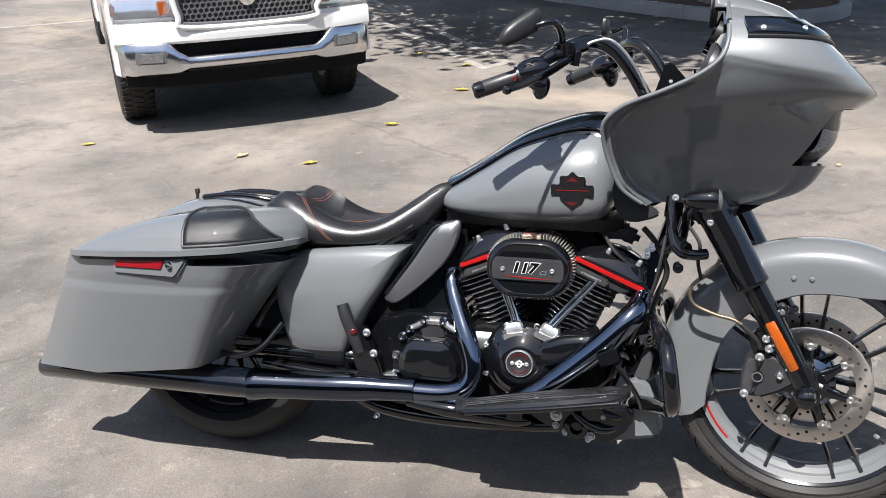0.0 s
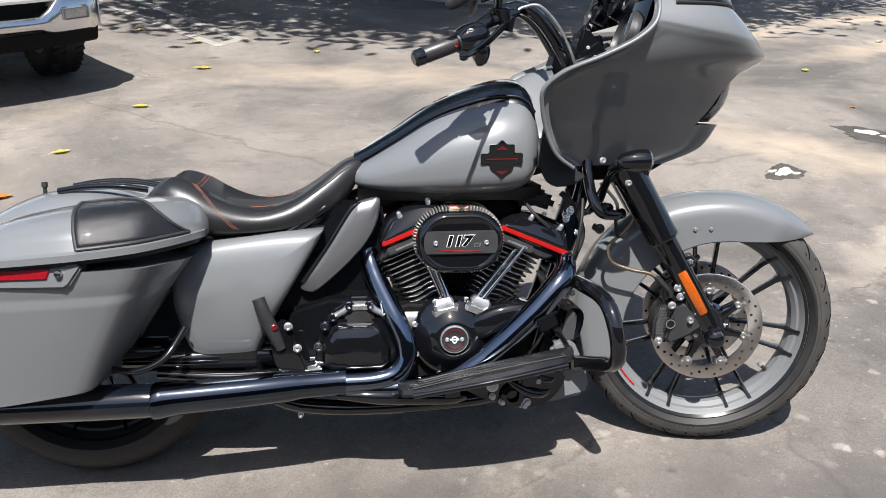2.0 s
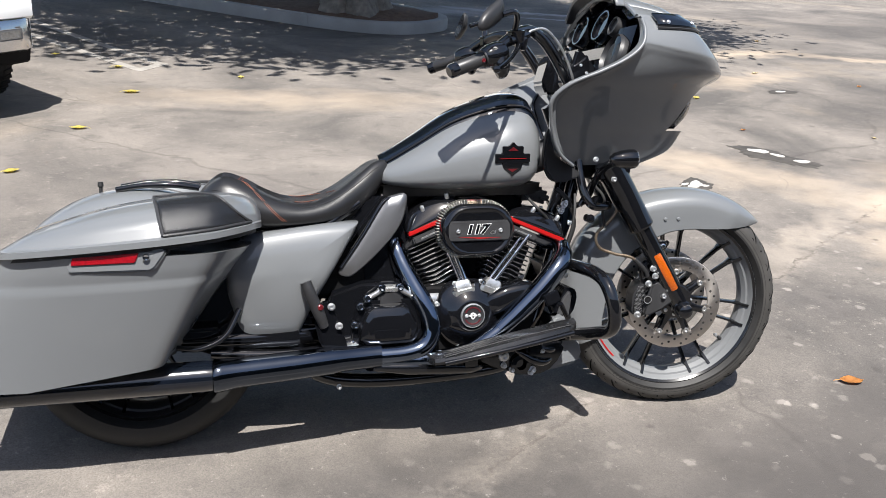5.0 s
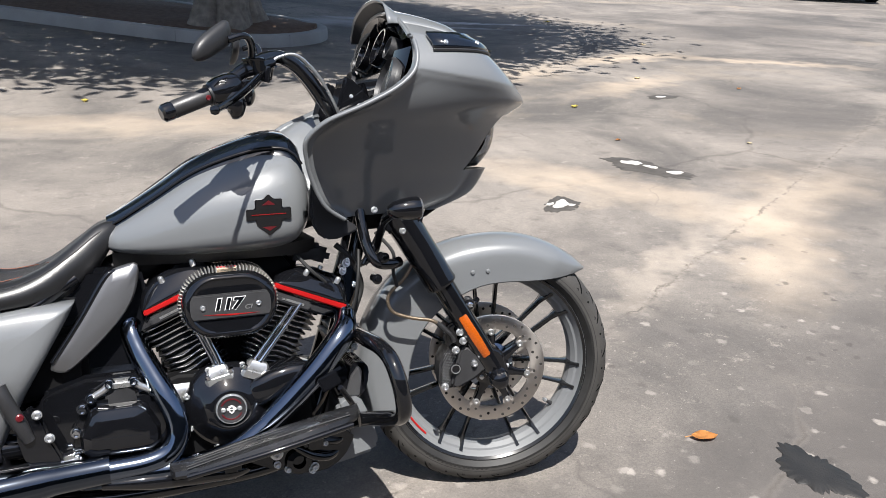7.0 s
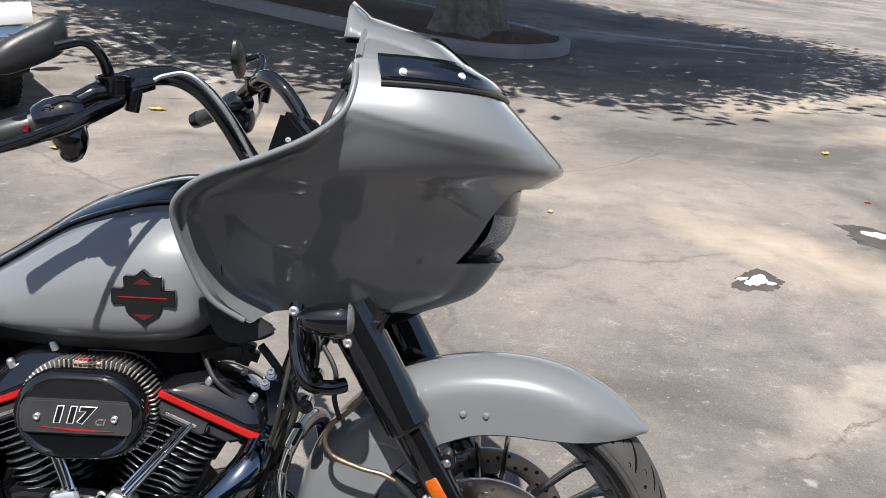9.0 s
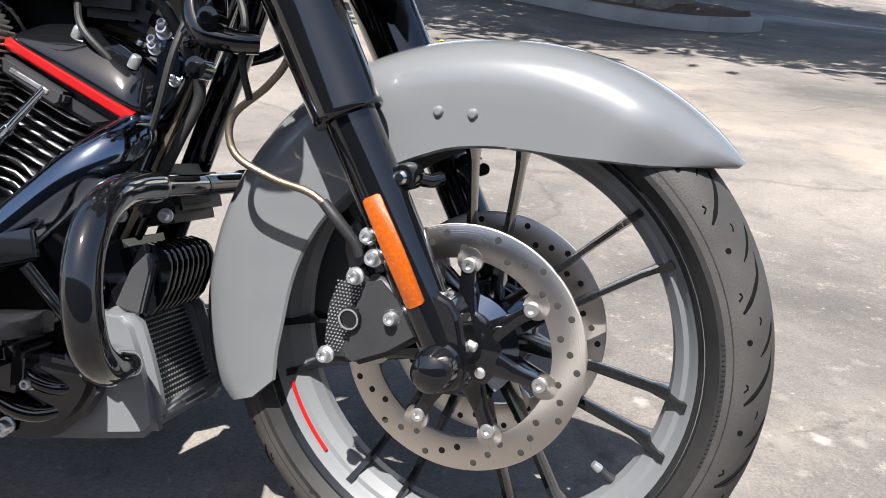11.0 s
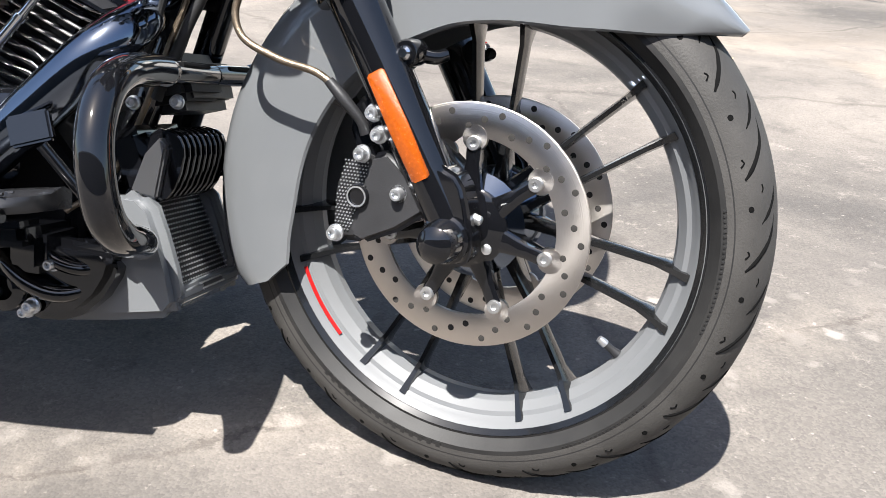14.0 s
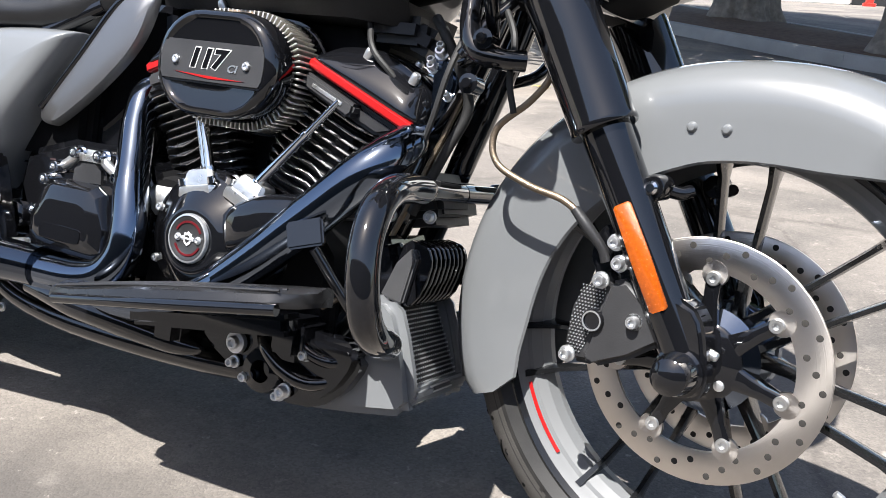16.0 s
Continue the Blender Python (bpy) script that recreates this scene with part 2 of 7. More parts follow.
def ground_material():
    m = bpy.data.materials.new("weathered_asphalt")
    m.use_nodes = True
    t = m.node_tree
    n, l = t.nodes, t.links
    b = n["Principled BSDF"]
    co = n.new("ShaderNodeTexCoord")

    def nz(scale, detail=6, rough=0.6, dist=0.0):
        k = n.new("ShaderNodeTexNoise")
        k.inputs["Scale"].default_value, k.inputs["Detail"].default_value = scale, detail
        k.inputs["Roughness"].default_value, k.inputs["Distortion"].default_value = rough, dist
        l.new(co.outputs["Object"], k.inputs["Vector"])
        return k.outputs["Fac"]

    def ramp(src, a, b_, ca, cb):
        r = n.new("ShaderNodeValToRGB")
        r.color_ramp.elements[0].position, r.color_ramp.elements[1].position = a, b_
        r.color_ramp.elements[0].color, r.color_ramp.elements[1].color = (*ca, 1), (*cb, 1)
        l.new(src, r.inputs[0])
        return r.outputs[0]

    def mix(fac, a, b_, mode="MIX"):
        k = n.new("ShaderNodeMix")
        k.data_type, k.blend_type = "RGBA", mode
        if isinstance(fac, float):
            k.inputs[0].default_value = fac
        else:
            l.new(fac, k.inputs[0])
        for i, s in ((6, a), (7, b_)):
            if isinstance(s, tuple):
                k.inputs[i].default_value = (*s, 1)
            else:
                l.new(s, k.inputs[i])
        return k.outputs[2]
    col = ramp(nz(0.55, 7, 0.62, 0.6), 0.36, 0.64, (0.130, 0.127, 0.121), (0.335, 0.316, 0.285))
    col = mix(ramp(nz(0.35, 4, 0.55, 1.2), 0.56, 0.72, (0, 0, 0), (0.75, 0.75, 0.75)), col, (0.41, 0.365, 0.295))
    col = mix(ramp(nz(1.3, 6, 0.6, 0.4), 0.55, 0.72, (0, 0, 0), (0.7, 0.7, 0.7)), col, (0.135, 0.13, 0.125))
    col = mix(ramp(nz(5, 8, 0.72), 0.53, 0.68, (0, 0, 0), (0.6, 0.6, 0.6)), col, (0.12, 0.115, 0.11))
    col = mix(ramp(nz(7, 9, 0.82), 0.57, 0.66, (0, 0, 0), (0.6, 0.6, 0.6)), col, (0.44, 0.415, 0.375))
    col = mix(ramp(nz(26, 8, 0.85), 0.59, 0.66, (0, 0, 0), (0.6, 0.6, 0.6)), col, (0.10, 0.095, 0.09))
    col = mix(ramp(nz(48, 3, 0.6), 0.66, 0.71, (0, 0, 0), (0.45, 0.45, 0.45)), col, (0.52, 0.50, 0.46))
    speck = n.new("ShaderNodeTexVoronoi")
    speck.inputs["Scale"].default_value = 230
    l.new(co.outputs["Object"], speck.inputs["Vector"])
    stones = n.new("ShaderNodeSeparateColor")
    l.new(speck.outputs["Color"], stones.inputs[0])
    col = mix(0.30, col, ramp(stones.outputs[0], 0.05, 0.95, (0.26, 0.26, 0.26), (0.74, 0.73, 0.71)), "OVERLAY")
    crack = n.new("ShaderNodeTexVoronoi")
    crack.feature = "DISTANCE_TO_EDGE"
    crack.inputs["Scale"].default_value = 0.16
    warp = n.new("ShaderNodeVectorMath")
    warp.operation = "MULTIPLY_ADD"
    wn_ = n.new("ShaderNodeTexNoise")
    wn_.inputs["Scale"].default_value, wn_.inputs["Detail"].default_value = 3.0, 6
    l.new(co.outputs["Object"], wn_.inputs["Vector"])
    l.new(wn_.outputs["Color"], warp.inputs[0])
    warp.inputs[1].default_value = (0.35, 0.35, 0)
    l.new(co.outputs["Object"], warp.inputs[2])
    l.new(warp.outputs[0], crack.inputs["Vector"])
    col = mix(ramp(crack.outputs["Distance"], 0.0, 0.0010, (0.4, 0.4, 0.4), (0, 0, 0)), col, (0.07, 0.065, 0.06))

    # Blends a warped oval of colour into the ground, for stains and painted sheen.
    def stain(x, y, rx, ry, turn, colour, strength, col, core=0.15):
        mp = n.new("ShaderNodeMapping")
        mp.vector_type = "TEXTURE"
        mp.inputs["Location"].default_value = (x, y, 0)
        mp.inputs["Rotation"].default_value = (0, 0, radians(turn))
        mp.inputs["Scale"].default_value = (rx, ry, 1)
        wv = n.new("ShaderNodeVectorMath")
        wv.operation = "MULTIPLY_ADD"
        wz = n.new("ShaderNodeTexNoise")
        wz.inputs["Scale"].default_value, wz.inputs["Detail"].default_value = 2.2 / max(0.3, min(rx, ry) ** 0.5), 7
        l.new(co.outputs["Object"], wz.inputs["Vector"])
        l.new(wz.outputs["Color"], wv.inputs[0])
        s_ = min(1.6, 1.3 * min(rx, ry) ** 0.5) if min(rx, ry) > 0.13 else 0.9 * min(rx, ry)
        wv.inputs[1].default_value = (s_, s_, 0)
        of = n.new("ShaderNodeVectorMath")
        of.operation = "SUBTRACT"
        l.new(co.outputs["Object"], of.inputs[0])
        of.inputs[1].default_value = (s_ / 2, s_ / 2, 0)
        l.new(of.outputs[0], wv.inputs[2])
        l.new(wv.outputs[0], mp.inputs["Vector"])
        flat = n.new("ShaderNodeVectorMath")
        flat.operation = "MULTIPLY"
        flat.inputs[1].default_value = (1, 1, 0)
        l.new(mp.outputs[0], flat.inputs[0])
        ln = n.new("ShaderNodeVectorMath")
        ln.operation = "LENGTH"
        l.new(flat.outputs[0], ln.inputs[0])
        return mix(ramp(ln.outputs["Value"], core, 1.15, (strength * 0.9,) * 3, (0, 0, 0)), col, colour)
    tan, dark = (0.58, 0.50, 0.39), (0.115, 0.11, 0.105)
    tar = (0.066, 0.064, 0.062)
    # The widest oval is mostly unseen ground, darkened to cut bounce onto the bike.
    for x, y, rx, ry, turn_, st in ((0.0, -2.6, 12.0, 4.7, 0, 1.05), (-0.4, 1.0, 3.4, 1.25, 2, 0.85), (2.7, 1.1, 1.7, 0.8, 12, 0.6)):
        col = stain(x, y, rx, ry, turn_, tar, st, col, 0.55)
    for args in ((3.3, 4.2, 1.3, 0.45, -65, tan, 0.75), (3.5, 3.0, 1.1, 0.35, 35, tan, 0.8), (2.6, 5.6, 1.2, 0.4, 10, tan, 0.3), (7.6, 8.6, 1.5, 0.35, 10, tan, 0.95), (9.2, 7.8, 1.6, 0.32, -40, tan, 0.9), (6.3, 7.0, 1.3, 0.35, 15, tan, 0.7), (2.9, 3.1, 1.2, 0.16, 24, (0.56, 0.51, 0.43), 0.55), (4.6, 3.6, 0.9, 0.5, 10, tan, 0.6),
                 # pale streaks: the sheen on the shaded ground, put into the colour
                 (6.8, 13.3, 1.5, 0.20, -25, (0.80, 0.82, 0.85), 0.9), (8.0, 12.6, 1.4, 0.18, -25, (0.80, 0.82, 0.85), 0.9), (7.2, 12.2, 1.2, 0.14, -30, (0.75, 0.77, 0.80), 0.8),
                 (1.2, 7.0, 2.0, 0.5, -18, tan, 0.55), (5.6, 8.0, 1.5, 0.4, 25, tan, 0.5), (5.3, 3.3, 1.2, 0.8, 20, dark, 0.5), (2.6, 1.5, 1.6, 0.9, 10, dark, 0.8), (3.6, 2.2, 1.2, 0.6, 25, dark, 0.5), (-2.2, 1.5, 1.6, 0.5, -10, dark, 0.6), (1.2, 1.5, 2.2, 0.4, 5, dark, 0.5), (6.5, 5.8, 1.8, 0.8, 30, dark, 0.4), (2.9, 2.0, 0.9, 0.5, 40, dark, 0.35),
                 (-1.4, 5.0, 1.4, 0.5, 0, dark, 0.35), (0.2, 4.6, 1.2, 0.5, 15, dark, 0.3), (-1.6, 3.6, 0.9, 0.35, -10, dark, 0.45), (-2.2, 9.0, 1.5, 0.8, 0, (0.44, 0.40, 0.34), 0.6),
                 # the first, bluish oval is painted sheen too
                 (5.6, 13.2, 1.7, 0.7, 15, (0.55, 0.57, 0.60), 0.75), (0.23, 6.78, 0.20, 0.10, -33, dark, 0.75), (0.56, 6.63, 0.25, 0.11, -23, dark, 0.75), (4.45, 4.13, 0.09, 0.05, -40, tar, 0.8),
                 (2.9, 5.9, 1.6, 0.8, 10, dark, 0.4), (4.05, 3.0, 0.9, 0.42, 20, dark, 0.6), (4.85, 3.95, 0.9, 0.34, -10, dark, 0.7), (6.6, 5.0, 2.0, 1.2, 25, dark, 0.75), (12.5, 10.6, 5.5, 2.6, 20, dark, 0.65)):
        col = stain(*args, col)
    def seam(x, y, half, turn, col):
        """A long wandering crack with pale dust beside it."""
        mp = n.new("ShaderNodeMapping")
        mp.vector_type = "TEXTURE"
        mp.inputs["Location"].default_value, mp.inputs["Rotation"].default_value = (x, y, 0), (0, 0, radians(turn))
        l.new(co.outputs["Object"], mp.inputs["Vector"])
        sp = n.new("ShaderNodeSeparateXYZ")
        l.new(mp.outputs[0], sp.inputs[0])

        def calc(op, a, b_=0.0, c_=0.0):
            k = n.new("ShaderNodeMath")
            k.operation = op
            for i, v in enumerate((a, b_, c_)):
                if isinstance(v, float):
                    k.inputs[i].default_value = v
                else:
                    l.new(v, k.inputs[i])
            return k.outputs[0]
        off = calc("MULTIPLY_ADD", nz(2.5, 8, 0.78), 0.26, -0.13)
        dist = calc("ABSOLUTE", calc("ADD", sp.outputs["Y"], off))
        ends = ramp(calc("ABSOLUTE", sp.outputs["X"]), half * 0.75, half, (1, 1, 1), (0, 0, 0))
        dust = mix(1.0, ramp(dist, 0.0, 0.11, (0.26, 0.26, 0.26), (0, 0, 0)), ramp(nz(6, 7, 0.75), 0.40, 0.62, (0, 0, 0), (1, 1, 1)), "MULTIPLY")
        col = mix(mix(1.0, dust, ends, "MULTIPLY"), col, (0.62, 0.57, 0.49))
        line = mix(1.0, ramp(dist, 0.002, 0.013, (0.8, 0.8, 0.8), (0, 0, 0)), ramp(nz(9, 6, 0.7), 0.42, 0.58, (0, 0, 0), (1, 1, 1)), "MULTIPLY")
        return mix(mix(1.0, line, ends, "MULTIPLY"), col, (0.11, 0.10, 0.09))
    col = seam(1.80, 2.53, 1.85, 22.8, col)
    col = mix(ramp(nz(24, 9, 0.8), 0.60, 0.66, (0, 0, 0), (0.42, 0.42, 0.42)), col, (0.42, 0.405, 0.38))
    col = mix(ramp(nz(1.7, 6, 0.65, 0.5), 0.52, 0.66, (0, 0, 0), (0.30, 0.30, 0.30)), col, (0.20, 0.19, 0.18))
    col = mix(ramp(nz(70, 4, 0.7), 0.60, 0.70, (0, 0, 0), (0.45, 0.45, 0.45)), col, (0.075, 0.07, 0.068))
    flake = n.new("ShaderNodeTexVoronoi")
    flake.inputs["Scale"].default_value = 13
    wob = n.new("ShaderNodeVectorMath")
    wob.operation = "MULTIPLY_ADD"
    wbn = n.new("ShaderNodeTexNoise")
    wbn.inputs["Scale"].default_value, wbn.inputs["Detail"].default_value = 38, 6
    l.new(co.outputs["Object"], wbn.inputs["Vector"])
    l.new(wbn.outputs["Color"], wob.inputs[0])
    wob.inputs[1].default_value = (0.045, 0.045, 0)
    l.new(co.outputs["Object"], wob.inputs[2])
    l.new(wob.outputs[0], flake.inputs["Vector"])
    pick = n.new("ShaderNodeSeparateColor")
    l.new(flake.outputs["Color"], pick.inputs[0])
    worn = n.new("ShaderNodeMapping")
    worn.vector_type = "TEXTURE"
    worn.inputs["Location"].default_value, worn.inputs["Scale"].default_value = (2.3, 1.9, 0), (2.4, 1.7, 1)
    l.new(wob.outputs[0], worn.inputs["Vector"])
    wl = n.new("ShaderNodeVectorMath")
    wl.operation = "LENGTH"
    l.new(worn.outputs[0], wl.inputs[0])
    patch = ramp(wl.outputs["Value"], 0.45, 1.1, (1, 1, 1), (0.12, 0.12, 0.12))
    for chan, tone, lo in (("Red", (0.50, 0.48, 0.44), 0.62), ("Green", (0.085, 0.08, 0.076), 0.68)):
        spot = mix(1.0, ramp(flake.outputs["Distance"], 0.16, 0.30, (0.9, 0.9, 0.9), (0, 0, 0)), ramp(pick.outputs[chan], lo, lo + 0.25, (0, 0, 0), (1, 1, 1)), "MULTIPLY")
        col = mix(mix(1.0, spot, mix(1.0, patch, ramp(nz(1.1, 4, 0.6), 0.38, 0.58, (0.2, 0.2, 0.2), (1, 1, 1)), "MULTIPLY"), "MULTIPLY"), col, tone)
    fine = n.new("ShaderNodeTexVoronoi")
    fine.feature = "DISTANCE_TO_EDGE"
    fine.inputs["Scale"].default_value = 0.42
    l.new(warp.outputs[0], fine.inputs["Vector"])
    gap = ramp(nz(0.5, 3, 0.5), 0.48, 0.60, (0, 0, 0), (1, 1, 1))
    col = mix(mix(1.0, ramp(fine.outputs["Distance"], 0.0, 0.007, (0.22, 0.22, 0.22), (0, 0, 0)), gap, "MULTIPLY"), col, (0.46, 0.43, 0.38))
    col = mix(mix(1.0, ramp(fine.outputs["Distance"], 0.0, 0.0018, (0.6, 0.6, 0.6), (0, 0, 0)), gap, "MULTIPLY"), col, (0.06, 0.055, 0.05))
    col = mix(1.0, col, (0.724, 0.684, 0.669), "MULTIPLY")
    l.new(col, b.inputs["Base Color"])
    b.inputs["Roughness"].default_value = 0.88
    b.inputs["Specular IOR Level"].default_value = 0.3
    bp = n.new("ShaderNodeBump")
    bp.inputs["Strength"].default_value, bp.inputs["Distance"].default_value = 0.22, 0.005
    hs = n.new("ShaderNodeMath")
    hs.operation = "MULTIPLY_ADD"
    l.new(speck.outputs["Distance"], hs.inputs[0])
    hs.inputs[1].default_value = -0.8
    l.new(nz(28, 5, 0.7), hs.inputs[2])
    l.new(hs.outputs[0], bp.inputs["Height"])
    l.new(bp.outputs[0], b.inputs["Normal"])
    return m


ASPHALT = ground_material()


def build_ground():
    xs = sorted(set([-1500, -400, -120, -60, -30, 60, 120, 400, 1500] + list(np.arange(-16, 30.1, 0.5))))
    ys = sorted(set([-1500, -400, -120, -60, -30, 90, 200, 500, 1500] + list(np.arange(-12, 40.1, 0.5))))
    bm = bmesh.new()
    g = [[bm.verts.new((x, y, rise(x, y))) for x in xs] for y in ys]
    for a, b in zip(g, g[1:]):
        for i in range(len(xs) - 1):
            bm.faces.new((a[i], a[i + 1], b[i + 1], b[i]))
    return tagged(part("ground", bm, ASPHALT, sharp=60), "weathered sun-bleached grey asphalt of a parking lot", "ground", kind="structure")


build_ground()

# ---- motorcycle ----
LEAN_DEG, HEADING = 13.5, -12.3
bike = empty("motorcycle", pose(-0.6124, 2.3590, 0.003, 0, 0, HEADING) @ pose(0, 0, 0, -LEAN_DEG, 0, 0),
             "grey touring motorcycle with black engine leaning on its side stand", "motorcycle")
AXLE = Vector((1.625, 0, 0.345))
STEER = (Matrix.Translation(AXLE) @ Matrix.Rotation(radians(-10), 4, Vector((-math.sin(radians(26)), 0, math.cos(radians(26)))))
         @ Matrix.Translation(-AXLE))


def front(name, bm, material, parent=None, label="", **kw):
    """A part of the steered front end."""
    return part(name, moved(bm, STEER), material, parent or bike, label, **kw)


def bolt(at, r=0.008, h=0.008, axis=(0, -1, 0), material=None, parent=None, steer=False, hexa=False, name="bolt"):
    prof = [(0, h * 0.55), (r * 0.5, h * 0.55), (r * 0.55, h), (r * 0.85, h), (r, h * 0.8), (r, 0), (r * 1.35, 0), (r * 1.35, -0.003)]
    bm = lathe(prof, at, axis, 6 if hexa else 14)
    return (front if steer else part)(name, bm, material or BOLTM, parent or bike)


# Near-black for tread cuts: raised strips with the groove's shade in the colour.
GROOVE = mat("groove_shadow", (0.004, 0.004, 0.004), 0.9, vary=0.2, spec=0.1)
TREAD = mat("dusty_tread", (0.034, 0.033, 0.031), 0.62, 0.0, 0.0, 0.25, 14, 0.25, 400, second=(0.068, 0.064, 0.060), spec=0.35)
SPOKE = mat("dark_spoke", (0.008, 0.0083, 0.009), 0.20, 0.0, 0.5, 0.1, 8, spec=0.35)


# front wheel
def wheel(centre, R, halfw, rim_r, spokes, steer, rim_mat, twin):
    f = front if steer else (lambda n, b, m, p=None, lab="", **k: part(n, b, m, p or bike, lab, **k))
    w = f("front_wheel" if steer else "rear_wheel", lathe([(0.0, -0.05), (0.045, -0.05), (0.05, -0.03), (0.036, -0.02), (0.036, 0.02), (0.05, 0.03), (0.045, 0.05), (0.0, 0.05)],
                           centre, (0, 1, 0), 32), BLACK, None, "alloy wheel with paired thin spokes")
    b = rim_r
    tyre_prof = []
    for k in range(21):
        a = -math.pi / 2 + math.pi * k / 20
        tyre_prof.append((b + 0.020 + (R - b - 0.020) * math.cos(a) ** 0.72, halfw * math.sin(a)))
    prof = [(b - 0.004, -halfw * 0.62), (b + 0.006, -halfw * 0.80)] + tyre_prof + [(b + 0.006, halfw * 0.80), (b - 0.004, halfw * 0.62)]
    # The rear tyre takes a blacker rubber: the bike's shade on it as colour.
    tyre = f("tyre", lathe(prof, centre, (0, 1, 0), 120), RUBBER if steer else BLACKRUB, w, "black road tyre with shallow grooves")
    face = []
    for k in range(25):
        y = math.sin(radians(-87 + 174 * k / 24)) * halfw
        face.append((b + 0.020 + (R - b - 0.020) * math.cos(math.asin(y / halfw)) ** 0.72 + (0.0007 if 0 < k < 24 else -0.0005), y))
    f("tread", lathe(face, centre, (0, 1, 0), 120), TREAD if steer else BLACKRUB, tyre, "dusty grey tread face" if steer else "black tread face")
    if steer:
        c = Vector(centre)

        def on_tyre(th, y, lift=0.0):
            q = math.asin(max(-1, min(1, y / halfw)))
            r = b + 0.020 + (R - b - 0.020) * math.cos(q) ** 0.72 + lift
            return c + Vector((math.cos(th) * r, y, math.sin(th) * r))
        for k in range(20):
            for sd in (-1, 1):
                th = 2 * math.pi * (k + 0.5 * (sd > 0)) / 20
                # strips laid on the tread, not cut in; the dark colour gives the depth
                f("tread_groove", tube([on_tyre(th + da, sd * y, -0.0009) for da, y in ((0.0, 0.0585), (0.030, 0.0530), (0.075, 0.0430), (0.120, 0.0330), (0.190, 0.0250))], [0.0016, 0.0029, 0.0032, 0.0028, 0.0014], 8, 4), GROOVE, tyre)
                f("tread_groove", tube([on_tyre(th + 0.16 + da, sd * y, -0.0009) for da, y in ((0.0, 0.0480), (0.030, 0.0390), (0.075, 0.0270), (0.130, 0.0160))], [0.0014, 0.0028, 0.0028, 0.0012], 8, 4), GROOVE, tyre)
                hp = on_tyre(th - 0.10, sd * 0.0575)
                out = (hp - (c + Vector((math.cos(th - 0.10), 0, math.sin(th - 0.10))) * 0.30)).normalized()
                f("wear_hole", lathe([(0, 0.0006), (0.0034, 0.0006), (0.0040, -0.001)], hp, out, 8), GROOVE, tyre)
                if sd < 0:
                    for da, y in ((0.045, 0.0600), (-0.05, 0.0470)):
                        f("tread_sipe", tube([on_tyre(th + da, -y, 0.0003), on_tyre(th + da + 0.012, -y + 0.002, 0.0003), on_tyre(th + da + 0.026, -y + 0.001, 0.0003)], 0.0011, 5, 2), GROOVE, tyre)
        for a0, cnt, stp in ((232, 15, 2.5), (300, 22, 1.1), (345, 26, 1.1), (60, 15, 2.5), (110, 24, 1.1)):
            for k in range(cnt):
                th = radians(a0 + k * stp)
                big = stp > 2
                u, v = Vector((math.cos(th), 0, math.sin(th))), Vector((-math.sin(th), 0, math.cos(th)))
                for sd in (-1,):
                    r0, r1 = (0.293, 0.301) if big else (0.2945, 0.2985)
                    hwid = 0.0036 if big else 0.0014
                    ya, yb = sd * 0.0652, sd * 0.0650
                    rr = [[c + u * r0 - v * hwid + Vector((0, ya - sd * 0.004, 0)), c + u * r0 + v * hwid + Vector((0, ya - sd * 0.004, 0)), c + u * r0 + v * hwid + Vector((0, ya, 0)), c + u * r0 - v * hwid + Vector((0, ya, 0))],
                          [c + u * r1 - v * hwid * 0.8 + Vector((0, yb - sd * 0.005, 0)), c + u * r1 + v * hwid * 0.8 + Vector((0, yb - sd * 0.005, 0)), c + u * r1 + v * hwid * 0.8 + Vector((0, yb - sd * 0.0012, 0)), c + u * r1 - v * hwid * 0.8 + Vector((0, yb - sd * 0.0012, 0))]]
                    f("sidewall_mark", loft(rr), RUBBER, tyre)
    hw = halfw * 0.66
    rim = [(b + 0.010, -hw - 0.004), (b + 0.010, -hw - 0.008), (b + 0.004, -hw - 0.010), (b - 0.004, -hw - 0.004), (b - 0.010, -hw * 0.85), (b - 0.014, -hw * 0.74), (b - 0.020, -hw * 0.70), (b - 0.030, -hw * 0.42),
           (b - 0.034, 0), (b - 0.030, hw * 0.45), (b - 0.010, hw * 0.85), (b - 0.004, hw + 0.004), (b + 0.004, hw + 0.010), (b + 0.010, hw + 0.008), (b + 0.010, hw + 0.004)]
    f("rim", lathe(rim, centre, (0, 1, 0), 120, closed_profile=True), rim_mat, w, "grey alloy rim", sharp=24)
    for sd in (-1, 1):
        f("bead_gap", lathe([(b + 0.0085, sd * (hw + 0.008)), (b + 0.0135, sd * (hw + 0.0085)), (b + 0.0135, sd * (hw + 0.004)), (b + 0.0085, sd * (hw + 0.004))], centre, (0, 1, 0), 96, closed_profile=True), BLACKRUB, w)
        f("rim_lip", lathe([(b - 0.0030, sd * (hw + 0.0060)), (b + 0.0035, sd * (hw + 0.0112)), (b + 0.0035, sd * hw * 0.9), (b - 0.0030, sd * hw * 0.9)], centre, (0, 1, 0), 96, closed_profile=True), SPOKE, w, "dark gloss rim lip")
        f("rim_edge", lathe([(b + 0.0045, sd * (hw + 0.0105)), (b + 0.0085, sd * (hw + 0.0100)), (b + 0.0085, sd * (hw + 0.006)), (b + 0.0045, sd * (hw + 0.006))], centre, (0, 1, 0), 96, closed_profile=True), SPOKE, w)
    c = Vector(centre)
